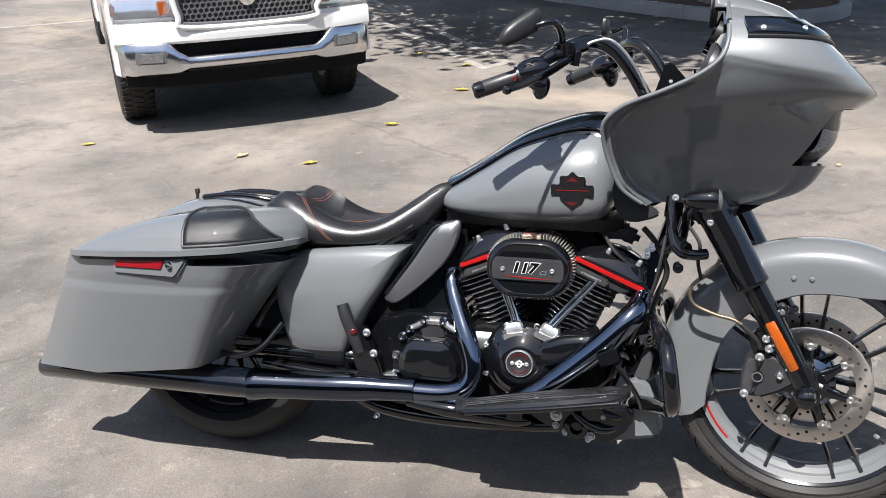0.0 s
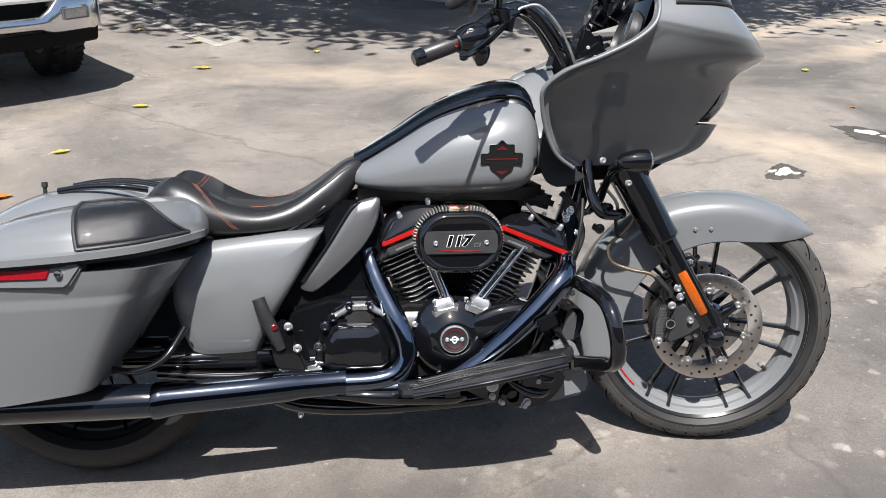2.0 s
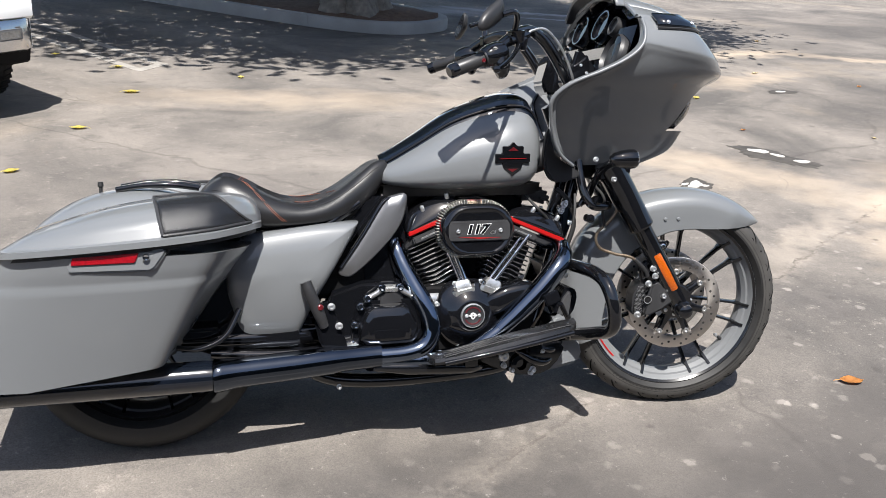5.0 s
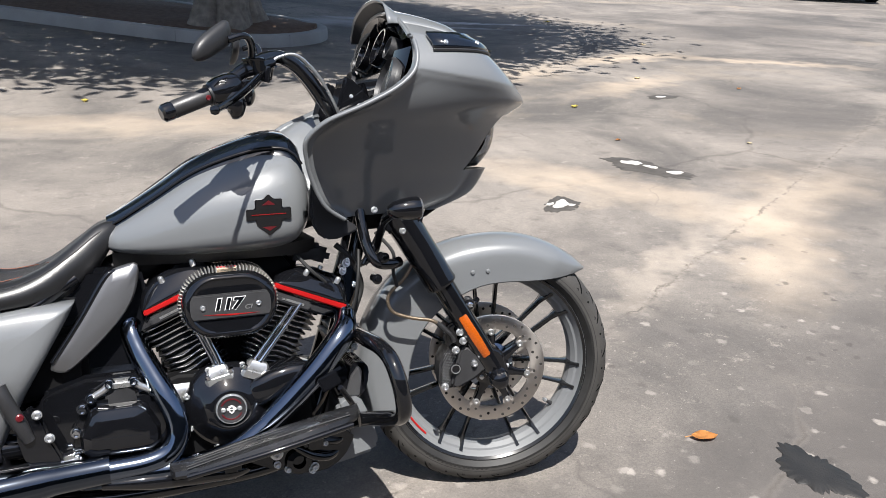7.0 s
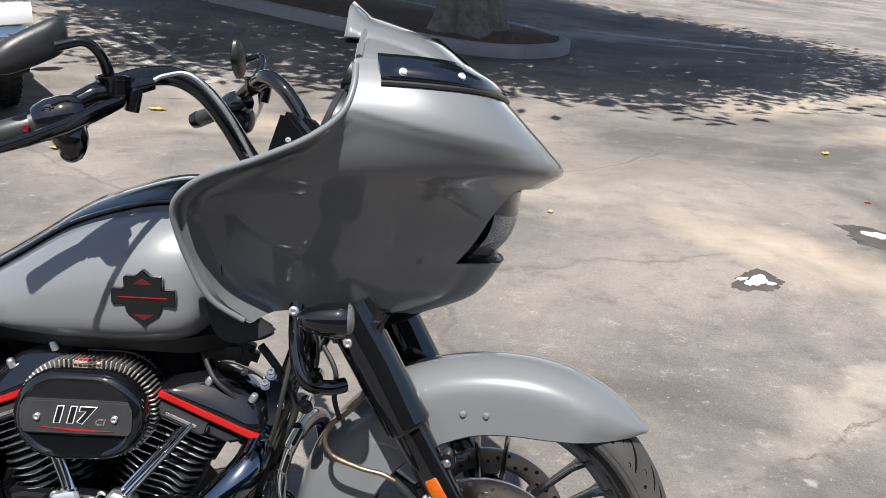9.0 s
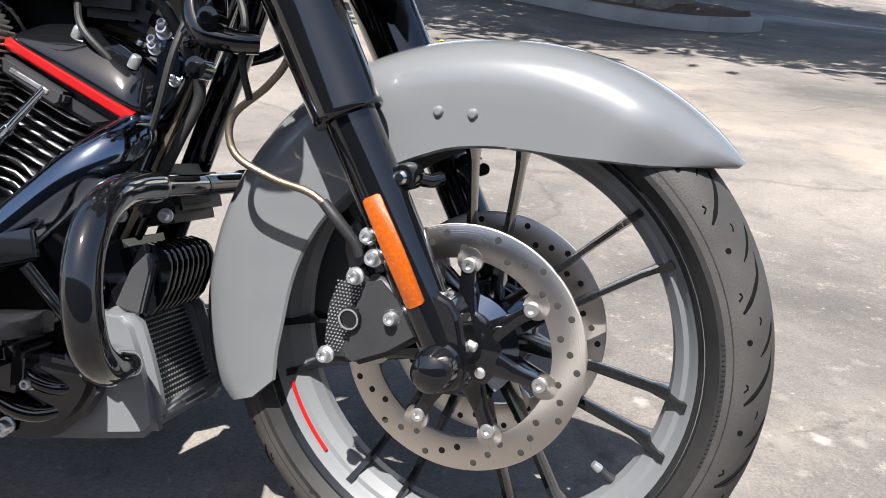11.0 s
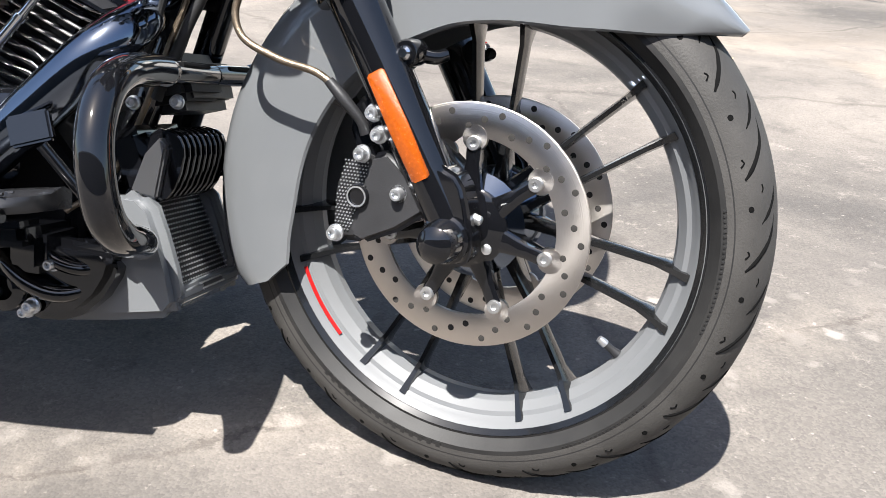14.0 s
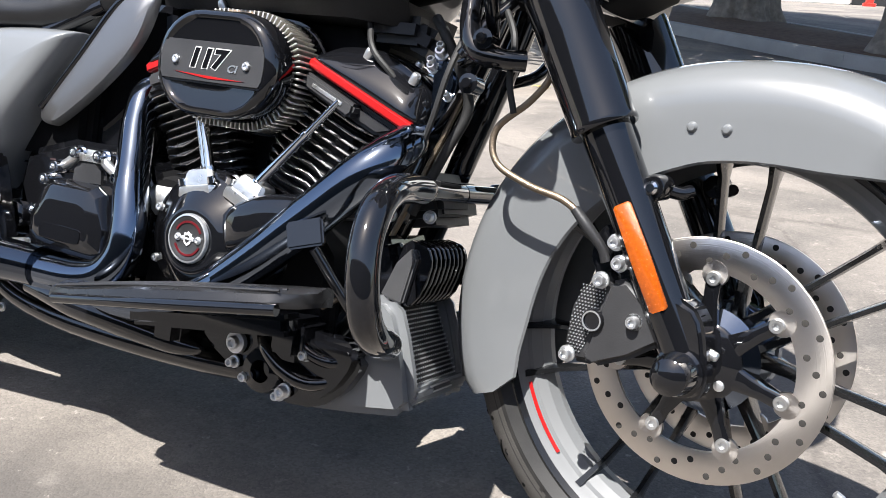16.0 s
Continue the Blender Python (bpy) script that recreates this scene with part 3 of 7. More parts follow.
    for k in range(spokes):
        for side in (-1, 1):
            a = math.pi / 2 + 2 * math.pi * k / spokes
            u = Vector((math.cos(a), 0, math.sin(a)))
            v = Vector((-math.sin(a), 0, math.cos(a)))
            p0 = c + u * 0.045 + v * 0.016 * side
            p1 = c + u * (b - 0.055) + v * 0.030 * side
            p2 = c + u * (b - 0.012) + v * 0.034 * side
            rings = []
            for p, wd, dp in ((p0, 0.008, 0.028), (p0.lerp(p1, 0.5), 0.0050, 0.013), (p1, 0.0050, 0.016), (p1.lerp(p2, 0.4), 0.0056, 0.025), (p2, 0.0080, hw * 0.93)):
                y = Vector((0, 1, 0))
                rings.append([p - v * wd * 0.55 - y * dp, p + v * wd * 0.55 - y * dp, p + v * wd - y * dp * 0.5, p + v * wd + y * dp * 0.5, p + v * wd * 0.55 + y * dp,
                              p - v * wd * 0.55 + y * dp, p - v * wd + y * dp * 0.5, p - v * wd - y * dp * 0.5])
            f("spoke", loft(rings), SPOKE if steer else BLACK, w)
    return w


front_wheel = wheel(AXLE, 0.347, 0.064, 0.272, 7, True, RIMPAINT, True)
rear_wheel = wheel((0, 0, 0.33), 0.33, 0.09, 0.235, 7, False, SATIN, False)


def disc(side):
    """Perforated brake disc on its black seven-armed carrier."""
    y = 0.066 * side
    c = AXLE + Vector((0, y, 0))
    ro, ri = 0.150, 0.110
    holes = []
    for k in range(42):
        a = 2 * math.pi * k / 42
        r = (0.140, 0.131, 0.122)[k % 3]
        holes.append((a, r))
    outer = lathe([(ri, -0.0025), (ri + 0.001, -0.0028), (ro - 0.001, -0.0028), (ro, -0.0022), (ro, 0.0022), (ro - 0.001, 0.0028), (ri + 0.001, 0.0028), (ri, 0.0025)], c, (0, 1, 0), 128, closed_profile=True)
    d = front("brake_disc", outer, STEEL, front_wheel, "perforated brushed steel brake disc")
    # Dark plugs for the drilled holes: the shade in each bore is its colour.
    for a, r in holes:
        p = c + Vector((math.cos(a) * r, 0, math.sin(a) * r))
        front("disc_hole", lathe([(0, -0.0030), (0.0036, -0.0030), (0.0041, -0.0029), (0.0041, 0.0029), (0.0036, 0.0030), (0, 0.0030)], p, (0, 1, 0), 12), BORE, d)
    hub = front("disc_carrier", lathe([(0.0, -0.006 * 1), (0.046, -0.006), (0.050, -0.003), (0.050, 0.003), (0.046, 0.006), (0, 0.006)], c, (0, 1, 0), 28), BLACK, front_wheel, "black brake disc carrier")
    for k in range(7):
        a = math.pi / 2 + 2 * math.pi * k / 7
        u, v = Vector((math.cos(a), 0, math.sin(a))), Vector((-math.sin(a), 0, math.cos(a)))
        yv = Vector((0, 1, 0))
        rings = []
        for r, wd in ((0.035, 0.016), (0.055, 0.012), (0.078, 0.0085), (0.098, 0.009)):
            p = c + u * r
            rings.append([p - v * wd - yv * 0.004, p - v * wd * 0.7 - yv * 0.0058, p + v * wd * 0.7 - yv * 0.0058, p + v * wd - yv * 0.004,
                          p + v * wd + yv * 0.004, p - v * wd + yv * 0.004])
        front("carrier_arm", loft(rings), BLACK, hub)
        p = c + u * 0.102
        front("disc_tab", lathe([(0, -0.003), (0.0155, -0.003), (0.0165, 0), (0.0155, 0.003), (0, 0.003)], p + u * 0.006, (0, 1, 0), 16), STEEL, d)
        front("disc_bobbin", lathe([(0.0036, 0.004), (0.0042, 0.0085), (0.0078, 0.0085), (0.0090, 0.0068), (0.0090, -0.004)], p, (0, side, 0), 20), SILVER, d, "bright disc mounting button")
        front("bobbin_bore", lathe([(0, 0.0048), (0.0039, 0.0048), (0.0039, 0.0)], p, (0, side, 0), 12), BOLTM, d)
        if k % 7 < 5:
            a2 = a + math.pi / 7
            front("carrier_bolt", lathe([(0, 0.009), (0.005, 0.009), (0.0065, 0.008), (0.007, 0.002), (0.007, -0.003)], c + Vector((math.cos(a2) * 0.036, 0, math.sin(a2) * 0.036)), (0, side, 0), 12), BOLTM, hub)


disc(-1)
disc(1)
front("hub_shell", lathe([(0.046, -0.058), (0.066, -0.048), (0.060, -0.030), (0.047, -0.016), (0.043, 0.0), (0.047, 0.016), (0.060, 0.030), (0.066, 0.048), (0.046, 0.058)], AXLE, (0, 1, 0), 36), DARKCHROME, front_wheel, "polished dark hub shell")
front("rim_decal", lathe([(0.2608, -0.0378), (0.2585, -0.0367), (0.2568, -0.0358), (0.2566, -0.0352), (0.2608, -0.0370)], AXLE, (0, 1, 0), 16, 203, 226), REDP, front_wheel, "red reflective strip on rim")
va = radians(-37.5)
vp = AXLE + Vector((math.cos(va) * 0.238, -0.004, math.sin(va) * 0.238))
vd = Vector((-math.cos(va), -0.25, -math.sin(va)))
vs_ = front("valve", tube([vp, vp + vd * 0.010, vp + vd * 0.022], [0.0065, 0.0050, 0.0045], 12), SATIN, front_wheel)
front("valve_cap", lathe([(0, 0.032), (0.0045, 0.031), (0.0055, 0.024), (0.0055, 0.020), (0.004, 0.019)], vp, vd, 12), BOLTM, vs_)


def fender(centre, spans, hw, thick=0.003, n=48, steer=True):
    """Curved mudguard: spans = list of (angle, outer radius, skirt radius)."""
    c = Vector(centre)
    sp = [s[0] for s in spans]
    rings = []
    for k in range(n + 1):
        a = sp[0] + (sp[-1] - sp[0]) * k / n
        ro = spline(a, sp, [s[1] for s in spans])
        ri = spline(a, sp, [s[2] for s in spans])
        ww = hw * (0.22 + 0.78 * min(1, (k / n) / 0.10) ** 0.5) if steer else hw
        u = Vector((math.cos(radians(a)), 0, math.sin(radians(a))))
        h = ro - ri
        outer = []
        cr = min(0.052, h * 0.8)
        for j in range(17):
            t = j / 16 * 2 - 1
            if abs(t) < 0.62:
                th = t / 0.62 * math.pi / 2
                y, r = math.sin(th) * ww, ro - cr + math.cos(th) ** 0.85 * cr if abs(th) < 1.57 else ro - cr
            else:
                q = (abs(t) - 0.62) / 0.38
                y, r = math.copysign(ww * (1 + 0.02 * q), t), (ro - cr) + (ri - ro + cr) * q
            outer.append((y, r))
        ring = [c + u * r + Vector((0, y, 0)) for y, r in outer]
        ring += [c + u * (r - thick) + Vector((0, y * (1 - thick / max(ww, 0.02)), 0)) for y, r in reversed(outer)]
        rings.append(ring)
    return loft(rings)


front_fender = front("front_fender", fender(AXLE, [(42, 0.379, 0.371), (46, 0.3785, 0.343), (51, 0.378, 0.312), (58, 0.376, 0.286), (67, 0.373, 0.263), (76, 0.369, 0.251), (87, 0.364, 0.243), (98, 0.362, 0.238), (113, 0.364, 0.231),
                                                   (147, 0.370, 0.228), (178, 0.372, 0.231), (193, 0.370, 0.246), (200, 0.366, 0.256), (202.5, 0.362, 0.272), (203.2, 0.357, 0.292)], 0.083), PAINT, None, "grey painted front mudguard")
for dx in (0, 0.041):
    front("rivet", lathe([(0, 0.005), (0.004, 0.0042), (0.0065, 0.001), (0.007, -0.004)], (1.574 + dx, -0.0835, 0.619 + dx * 0.03), (0, -1, 0), 14), PAINT, front_fender)


# forks
FK = Vector((-math.sin(radians(29.8)), 0, math.cos(radians(29.8))))
for sgn in (-1, 1):
    base = Vector((1.622, 0.122 * sgn, 0.362))
    leg = front("fork_leg", tube([base - FK * 0.02, base + FK * 0.06, base + FK * 0.16, base + FK * 0.30], [0.027, 0.029, 0.0300, 0.0310], 28), BLACK, None, "gloss black fork leg")
    front("fork_cover", lathe([(0.0300, 0.002), (0.0405, 0.0), (0.0420, 0.002), (0.0420, 0.008), (0.0412, 0.012), (0.0425, 0.12), (0.0435, 0.235), (0.02, 0.238)], base + FK * 0.278, FK, 32), BLACK, leg, "black fork cover")
    foot = [(1.578, 0.425), (1.602, 0.345), (1.610, 0.318), (1.640, 0.314), (1.656, 0.330), (1.652, 0.372), (1.632, 0.42)]
    front("axle_clamp", prism(foot, 0.122 * sgn - 0.022, 0.122 * sgn + 0.022, 0.008, 3, round_per=3), BLACK, leg)
    front("axle_cap", lathe([(0, 0.036), (0.012, 0.035), (0.021, 0.028), (0.0245, 0.012), (0.0255, 0.0), (0.029, -0.002), (0.029, -0.012)], (1.625, 0.147 * sgn, 0.345), (0, sgn, 0), 28), BLACK, leg)
    p0, p1 = base + FK * 0.055 + Vector((0, 0.0275 * sgn, 0)), base + FK * 0.185 + Vector((0, 0.0285 * sgn, 0))
    n_ = FK.cross(Vector((0, 1, 0)))
    rr = []
    for t, wd in ((0, 0.0085), (0.02, 0.0115), (0.5, 0.0125), (0.98, 0.0115), (1, 0.0085)):
        p = p0.lerp(p1, t)
        y = Vector((0, sgn, 0))
        rr.append([p - n_ * wd - y * 0.004, p - n_ * wd + y * 0.0012, p - n_ * wd * 0.8 + y * 0.003, p + n_ * wd * 0.8 + y * 0.003, p + n_ * wd + y * 0.0012, p + n_ * wd - y * 0.004])
    front("reflector", loft(rr), AMBER, leg, "amber strip reflector on fork")
    for z in (0.012, -0.012):
        front("clamp_bolt", lathe([(0, 0.006), (0.004, 0.006), (0.006, 0.004), (0.006, -0.006)], (1.652 + z * 0.2, 0.122 * sgn, 0.350 + z * 1.6), (1, 0, -0.3), 10), BOLTM, leg)
    # mudguard stay with its bolt
    sp = base + FK * 0.205 + Vector((0.035, -0.006 * sgn, 0.005))
    stay = front("mudguard_stay", lathe([(0, 0.012), (0.013, 0.012), (0.0155, 0.008), (0.0155, -0.02), (0, -0.02)], sp, (0, sgn, 0), 18), BLACK, leg)
    front("stay_arm", tube([sp + Vector((0, -0.012 * sgn, 0)), sp + Vector((0.02, -0.024 * sgn, -0.004)), sp + Vector((0.03, -0.036 * sgn, 0.0))], 0.008, 10), BLACK, leg)
    front("stay_bolt", lathe([(0, 0.019), (0.005, 0.019), (0.008, 0.016), (0.0085, 0.011)], sp, (0, sgn, 0), 12), CHROME, leg)

# caliper
cal = front("brake_caliper", prism([(1.5150, 0.436), (1.4880, 0.418), (1.4730, 0.385), (1.4700, 0.330), (1.4800, 0.316), (1.5150, 0.318), (1.5400, 0.338), (1.5580, 0.360), (1.5660, 0.395), (1.5480, 0.425)],
                                    -0.125, -0.040, 0.010, 3), SATIN, None, "black four-piston brake caliper")
front("caliper_body", prism([(1.5230, 0.428), (1.5140, 0.385), (1.5000, 0.328), (1.5180, 0.320), (1.5630, 0.342), (1.5980, 0.368), (1.5930, 0.400), (1.5630, 0.422), (1.5460, 0.436)], -0.139, -0.116, 0.007, 3), PLATE, cal)
mesh_bits = []
for i in range(9):
    for j in range(21):
        z = 0.332 + j * 0.0042
        x = 1.477 + i * 0.0042 + (j % 2) * 0.0021 + max(0, (j - 9)) * 0.0009
        if x < 1.498 + (z - 0.332) * 0.25:
            mesh_bits.append(box((0.0016, 0.0016, 0.0016), (x, -0.1262, z), 0, (0, 45, 0)))
front("caliper_mesh", joined(*mesh_bits), BOLTM, cal, "perforated side of the caliper", flat=True)
front("caliper_badge", lathe([(0, 0.003), (0.0105, 0.003), (0.0115, 0.005), (0.0135, 0.005), (0.0145, 0.003), (0.0145, -0.004)], (1.5120, -0.139, 0.378), (0, -1, 0), 24), BLACK, cal)
front("badge_ring", lathe([(0.0105, 0.0055), (0.0125, 0.0057), (0.0125, 0.0045), (0.0105, 0.0045)], (1.5120, -0.139, 0.378), (0, -1, 0), 24, closed_profile=True), BOLTM, cal)
for x, z in ((1.5140, 0.428), (1.4840, 0.329), (1.5630, 0.388), (1.5340, 0.452), (1.5260, 0.476)):
    bolt((x, -0.139, z), 0.0078, 0.010, steer=True, parent=cal)
front("caliper_bracket", prism([(1.50, 0.49), (1.488, 0.45), (1.53, 0.37), (1.57, 0.35), (1.59, 0.42), (1.55, 0.50)], -0.122, -0.10, 0.006, 2, round_per=2), BLACK, cal)
front("brake_hose", tube([(1.395, -0.118, 0.715), (1.405, -0.128, 0.664), (1.384, -0.134, 0.628), (1.343, -0.140, 0.588), (1.350, -0.142, 0.547), (1.399, -0.140, 0.525), (1.446, -0.138, 0.515), (1.470, -0.137, 0.503)], 0.0046, 10, 8), COPPER, None, "bronze braided brake hose")
front("hose_fitting", tube([(1.466, -0.137, 0.506), (1.484, -0.135, 0.488), (1.505, -0.130, 0.465), (1.512, -0.126, 0.45)], [0.0062, 0.0075, 0.0062, 0.008], 10), SATIN)

# ---- fairing ----
FZ = [0.785, 0.815, 0.840, 0.880, 0.925, 0.975, 1.015, 1.045, 1.080, 1.115, 1.150, 1.180, 1.200]
FR = [1.205, 1.160, 1.140, 1.122, 1.108, 1.106, 1.150, 1.225, 1.300, 1.345, 1.360, 1.362, 1.360]   # rear edge
FF = [1.480, 1.560, 1.592, 1.618, 1.642, 1.656, 1.674, 1.713, 1.685, 1.648, 1.612, 1.578, 1.550]   # nose
FW = [0.222, 0.240, 0.250, 0.262, 0.280, 0.303, 0.325, 0.338, 0.342, 0.338, 0.326, 0.308, 0.292]   # half width
SZ = [0.785, 0.815, 0.840, 0.868, 0.895, 0.925, 0.960, 1.000, 1.026, 1.046, 1.066, 1.090, 1.25]
SC = [0.122, 0.119, 0.112, 0.102, 0.090, 0.076, 0.060, 0.042, 0.029, 0.018, 0.005, 0.0, 0.0]              # how far the flank draws in


def fairing_point(z, phi, inset=0.0):
    xr, xf, w = spline(z, FZ, FR), spline(z, FZ, FF) - inset, spline(z, FZ, FW) - inset
    u = max(0.0, math.cos(phi)) ** 0.46
    back = interp(u * (xf - xr), [0.0, 0.003, 0.008, 0.020, 0.05], [0.0, 0.05, 0.40, 0.82, 1.0])
    low = z - 0.055 * (1 - u) * max(0.0, min(1.0, (z - 0.90) / 0.10))
    w -= max(0.0, spline(low, SZ, SC)) * back * interp(abs(math.degrees(phi)), [0, 16, 30, 43, 56], [0.0, 0.10, 0.62, 0.95, 1.0])
    return Vector((xr + (xf - xr) * u, w * math.copysign(abs(math.sin(phi)) ** 0.9, phi), z))


def fairing_phi(s, z):
    """The grid's line s of -1..1 as an angle; |s| = 0.5 runs along the edge of the headlight opening."""
    edge = interp(z, [0.785, 0.885, 1.018, 1.20], [50, 50, 39, 35])
    a = abs(s)
    if a < 0.5:
        deg = edge * a / 0.5
    else:
        u = math.cos(radians(edge)) ** 0.46 * (1 - (a - 0.5) / 0.5) ** 1.7
        deg = math.degrees(math.acos(min(1.0, u ** (1 / 0.46))))
    return math.copysign(radians(deg), s)


def build_fairing():
    zs = list(np.linspace(0.785, 0.885, 13)) + list(np.linspace(0.885, 1.018, 15))[1:] + list(np.linspace(1.018, 1.060, 20))[1:] + list(np.linspace(1.060, 1.200, 48))[1:]
    ss = [-1 + 2 * k / 96 for k in range(97)]
    bm = bmesh.new()
    shells = []
    for inset in (0.0, 0.007):
        grid = [[bm.verts.new(fairing_point(z, fairing_phi(s, z), inset)) for s in ss] for z in zs]
        shells.append(grid)
        for i in range(len(zs) - 1):
            for j in range(96):
                hole = 0.885 < (zs[i] + zs[i + 1]) / 2 < 1.018 and 24 <= j < 72
                if not hole:
                    bm.faces.new((grid[i][j], grid[i][j + 1], grid[i + 1][j + 1], grid[i + 1][j]))
    o, n_ = shells
    for i in range(len(zs) - 1):
        for j in (0, 96):
            bm.faces.new((o[i][j], o[i + 1][j], n_[i + 1][j], n_[i][j]))
        if 0.885 < (zs[i] + zs[i + 1]) / 2 < 1.018:
            for j in (24, 72):
                bm.faces.new((o[i][j], o[i + 1][j], n_[i + 1][j], n_[i][j]))
    for j in range(96):
        bm.faces.new((o[0][j], o[0][j + 1], n_[0][j + 1], n_[0][j]))
        if 24 <= j < 72:
            for i in (12, 26):
                bm.faces.new((o[i][j], o[i][j + 1], n_[i][j + 1], n_[i][j]))
    return part("fairing", bm, PAINT, bike, "grey shark-nose fairing", sharp=42)


fairing = build_fairing()


def edge_strip(pts, r, material, parent, name, label=""):
    return part(name, tube(pts, r, 10, 2), material, parent, label)


# rolled rear rim of the fairing, both sides
for sgn in (-1, 1):
    zz = [0.79 + 0.40 * k / 30 for k in range(31)]
    edge_strip([fairing_point(z, sgn * radians(90)) + Vector((-0.001, 0, 0)) for z in zz], 0.0050, PAINT, fairing, "edge_roll")
    rows = []
    for z in zz:
        p = fairing_point(z, sgn * radians(90))
        wd = interp(z, [0.79, 0.95, 1.0, 1.06, 1.15, 1.2], [0.006, 0.008, 0.014, 0.026, 0.030, 0.022])
        rows.append([p + Vector((-0.003, 0, 0.001)), p + Vector((-0.006, -sgn * wd * 0.5, 0.004)), p + Vector((-0.003, -sgn * wd, 0.005)), p + Vector((0.016, -sgn * wd * 1.05, -0.004))])
    part("rim_band", loft(rows, False, False), PAINT, fairing)
    edge_strip([fairing_point(z, sgn * radians(87), 0.014) + Vector((-0.010, 0, 0)) for z in zz], 0.006, BLACK, fairing, "inner_edge")
# headlight behind the nose opening
rows = []
for k in range(9):
    z = 0.87 + 0.165 * k / 8
    rows.append([fairing_point(z, radians(-60 + 120 * j / 24), 0.05) for j in range(25)])
hl = part("headlight_housing", loft(rows, False, False), BLACK, fairing, "black headlight cavity")
rows = []
for k in range(9):
    z = 0.892 + 0.118 * k / 8
    bul = 0.026 - 0.016 * math.sin(math.pi * k / 8)
    rows.append([fairing_point(z, radians(-38 + 76 * j / 24), bul) for j in range(25)])
part("headlight_bowl", loft([[p + Vector((-0.018, -p.y * 0.05, 0)) for p in r] for r in rows], False, False), DARKCHROME, fairing, "bright headlight reflector bowl")
part("headlight_lens", loft(rows, False, False), GLASS, fairing, "clear headlight lens")
for sgn in (-1, 1):
    part("headlight_lamp", lathe([(0, 0.0), (0.030, 0.012), (0.048, 0.035), (0.050, 0.04)], (1.545, 0.065 * sgn, 0.952), (1, 0, 0.05), 24), CHROME, fairing, "chrome headlamp reflector")
# windscreen and black vent trim
def arch(s, x, w, z0, h):
    return Vector((x, w * s, z0 + h * (1 - abs(s) ** 2.2)))


# hood above the dash, windscreen over it, black vent trim between them
rows = []
for k in range(9):
    t = k / 8
    rows.append([fairing_point(1.196, radians(-88 + 176 * j / 32)).lerp(arch(j / 16 - 1, 1.362, 0.262, 1.203, 0.080), t) + Vector((0.010, 0, 0.008)) * math.sin(math.pi * t) * (1 - abs(j / 16 - 1) ** 2) for j in range(33)])
hd = part("hood", loft(rows, False, False), PAINT, fairing, "grey hood over the dash")
hd.modifiers.new("thick", "SOLIDIFY").thickness = 0.006
part("hood_rim", tube([arch(j / 16 - 1, 1.362, 0.262, 1.203, 0.080) for j in range(33)], 0.006, 8, 1), PAINT, fairing)
hood = [list(r) for r in rows]
part("hood_lining", loft([[p + Vector((-0.001, -p.y * 0.06, -0.011)) for p in r] for r in rows], False, False), SATIN, fairing)
rows = []
for k in range(12):
    t = k / 8
    rows.append([])
    for j in range(4, 29):
        s = j / 16 - 1
        a, c = (hood[min(k, 8)][j], hood[min(k, 8) - 1 if k else 0][j])
        over = max(0, k - 8)
        side = min(1.0, (1 - abs(s) / 0.75) * 5)
        rows[-1].append(a + Vector((-0.010 * over, 0, 0.008 * over * side)) + Vector((0.004, 0, 0.010)) * side * min(1.0, k / 3))
ws = part("windscreen", loft(rows, False, False), PAINT, fairing, "short grey painted windscreen")
ws.modifiers.new("thick", "SOLIDIFY").thickness = 0.004
part("windscreen_lining", loft([[p + Vector((0.001, -p.y * 0.05, -0.009)) for p in r] for r in rows[5:]], False, False), SATIN, fairing)
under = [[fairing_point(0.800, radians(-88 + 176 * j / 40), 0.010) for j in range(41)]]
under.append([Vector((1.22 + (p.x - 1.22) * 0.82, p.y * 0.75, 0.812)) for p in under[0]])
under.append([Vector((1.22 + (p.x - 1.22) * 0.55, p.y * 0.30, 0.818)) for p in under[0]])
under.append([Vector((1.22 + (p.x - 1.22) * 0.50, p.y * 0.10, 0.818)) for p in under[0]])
part("fairing_underside", loft(under, False, False), VOID, fairing, "black panel under the fairing")
# Added near-black skirt that hides the fork tops; its shade is in the colour.
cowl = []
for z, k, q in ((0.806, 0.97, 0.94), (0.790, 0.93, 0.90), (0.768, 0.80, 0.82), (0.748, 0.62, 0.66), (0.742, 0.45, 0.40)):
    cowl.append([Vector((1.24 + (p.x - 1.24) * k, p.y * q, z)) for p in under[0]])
part("lower_cowl", loft(cowl, False, False), VOID, fairing, "black cowl round the fork tops")
rows = []
for k in range(7):
    t = k / 6
    rows.append([])
    for j in range(49):
        p = -89 + 178 * j / 48
        rows[-1].append(fairing_point(1.160 + 0.040 * t + 0.008 * abs(p) / 86, radians(p), -0.006 - 0.010 * math.sin(math.pi * t)))
tr = part("vent_trim", loft(rows, False, False), NAVY, fairing, "gloss black vent trim below the windscreen")
tr.modifiers.new("thick", "SOLIDIFY").thickness = 0.006
part("trim_gasket", tube([fairing_point(1.157 + 0.008 * abs(-89 + 178 * j / 48) / 86, radians(-89 + 178 * j / 48), -0.003) for j in range(49)], 0.004, 6, 1), SATIN, fairing)
for sgn in (-1, 1):
    for ph in (66, 86):
        bolt(fairing_point(1.182, sgn * radians(ph), -0.016), 0.0045, 0.003, (0.3, sgn, 0.3), parent=fairing)
part("vent_fin", loft([[Vector((x, y, z)) for y in (-0.055, -0.03, 0, 0.03, 0.055)] for x, z in ((1.548, 1.212), (1.480, 1.262), (1.468, 1.262), (1.474, 1.235))], False, False), SATIN, fairing, "black vent flap at the screen's foot")
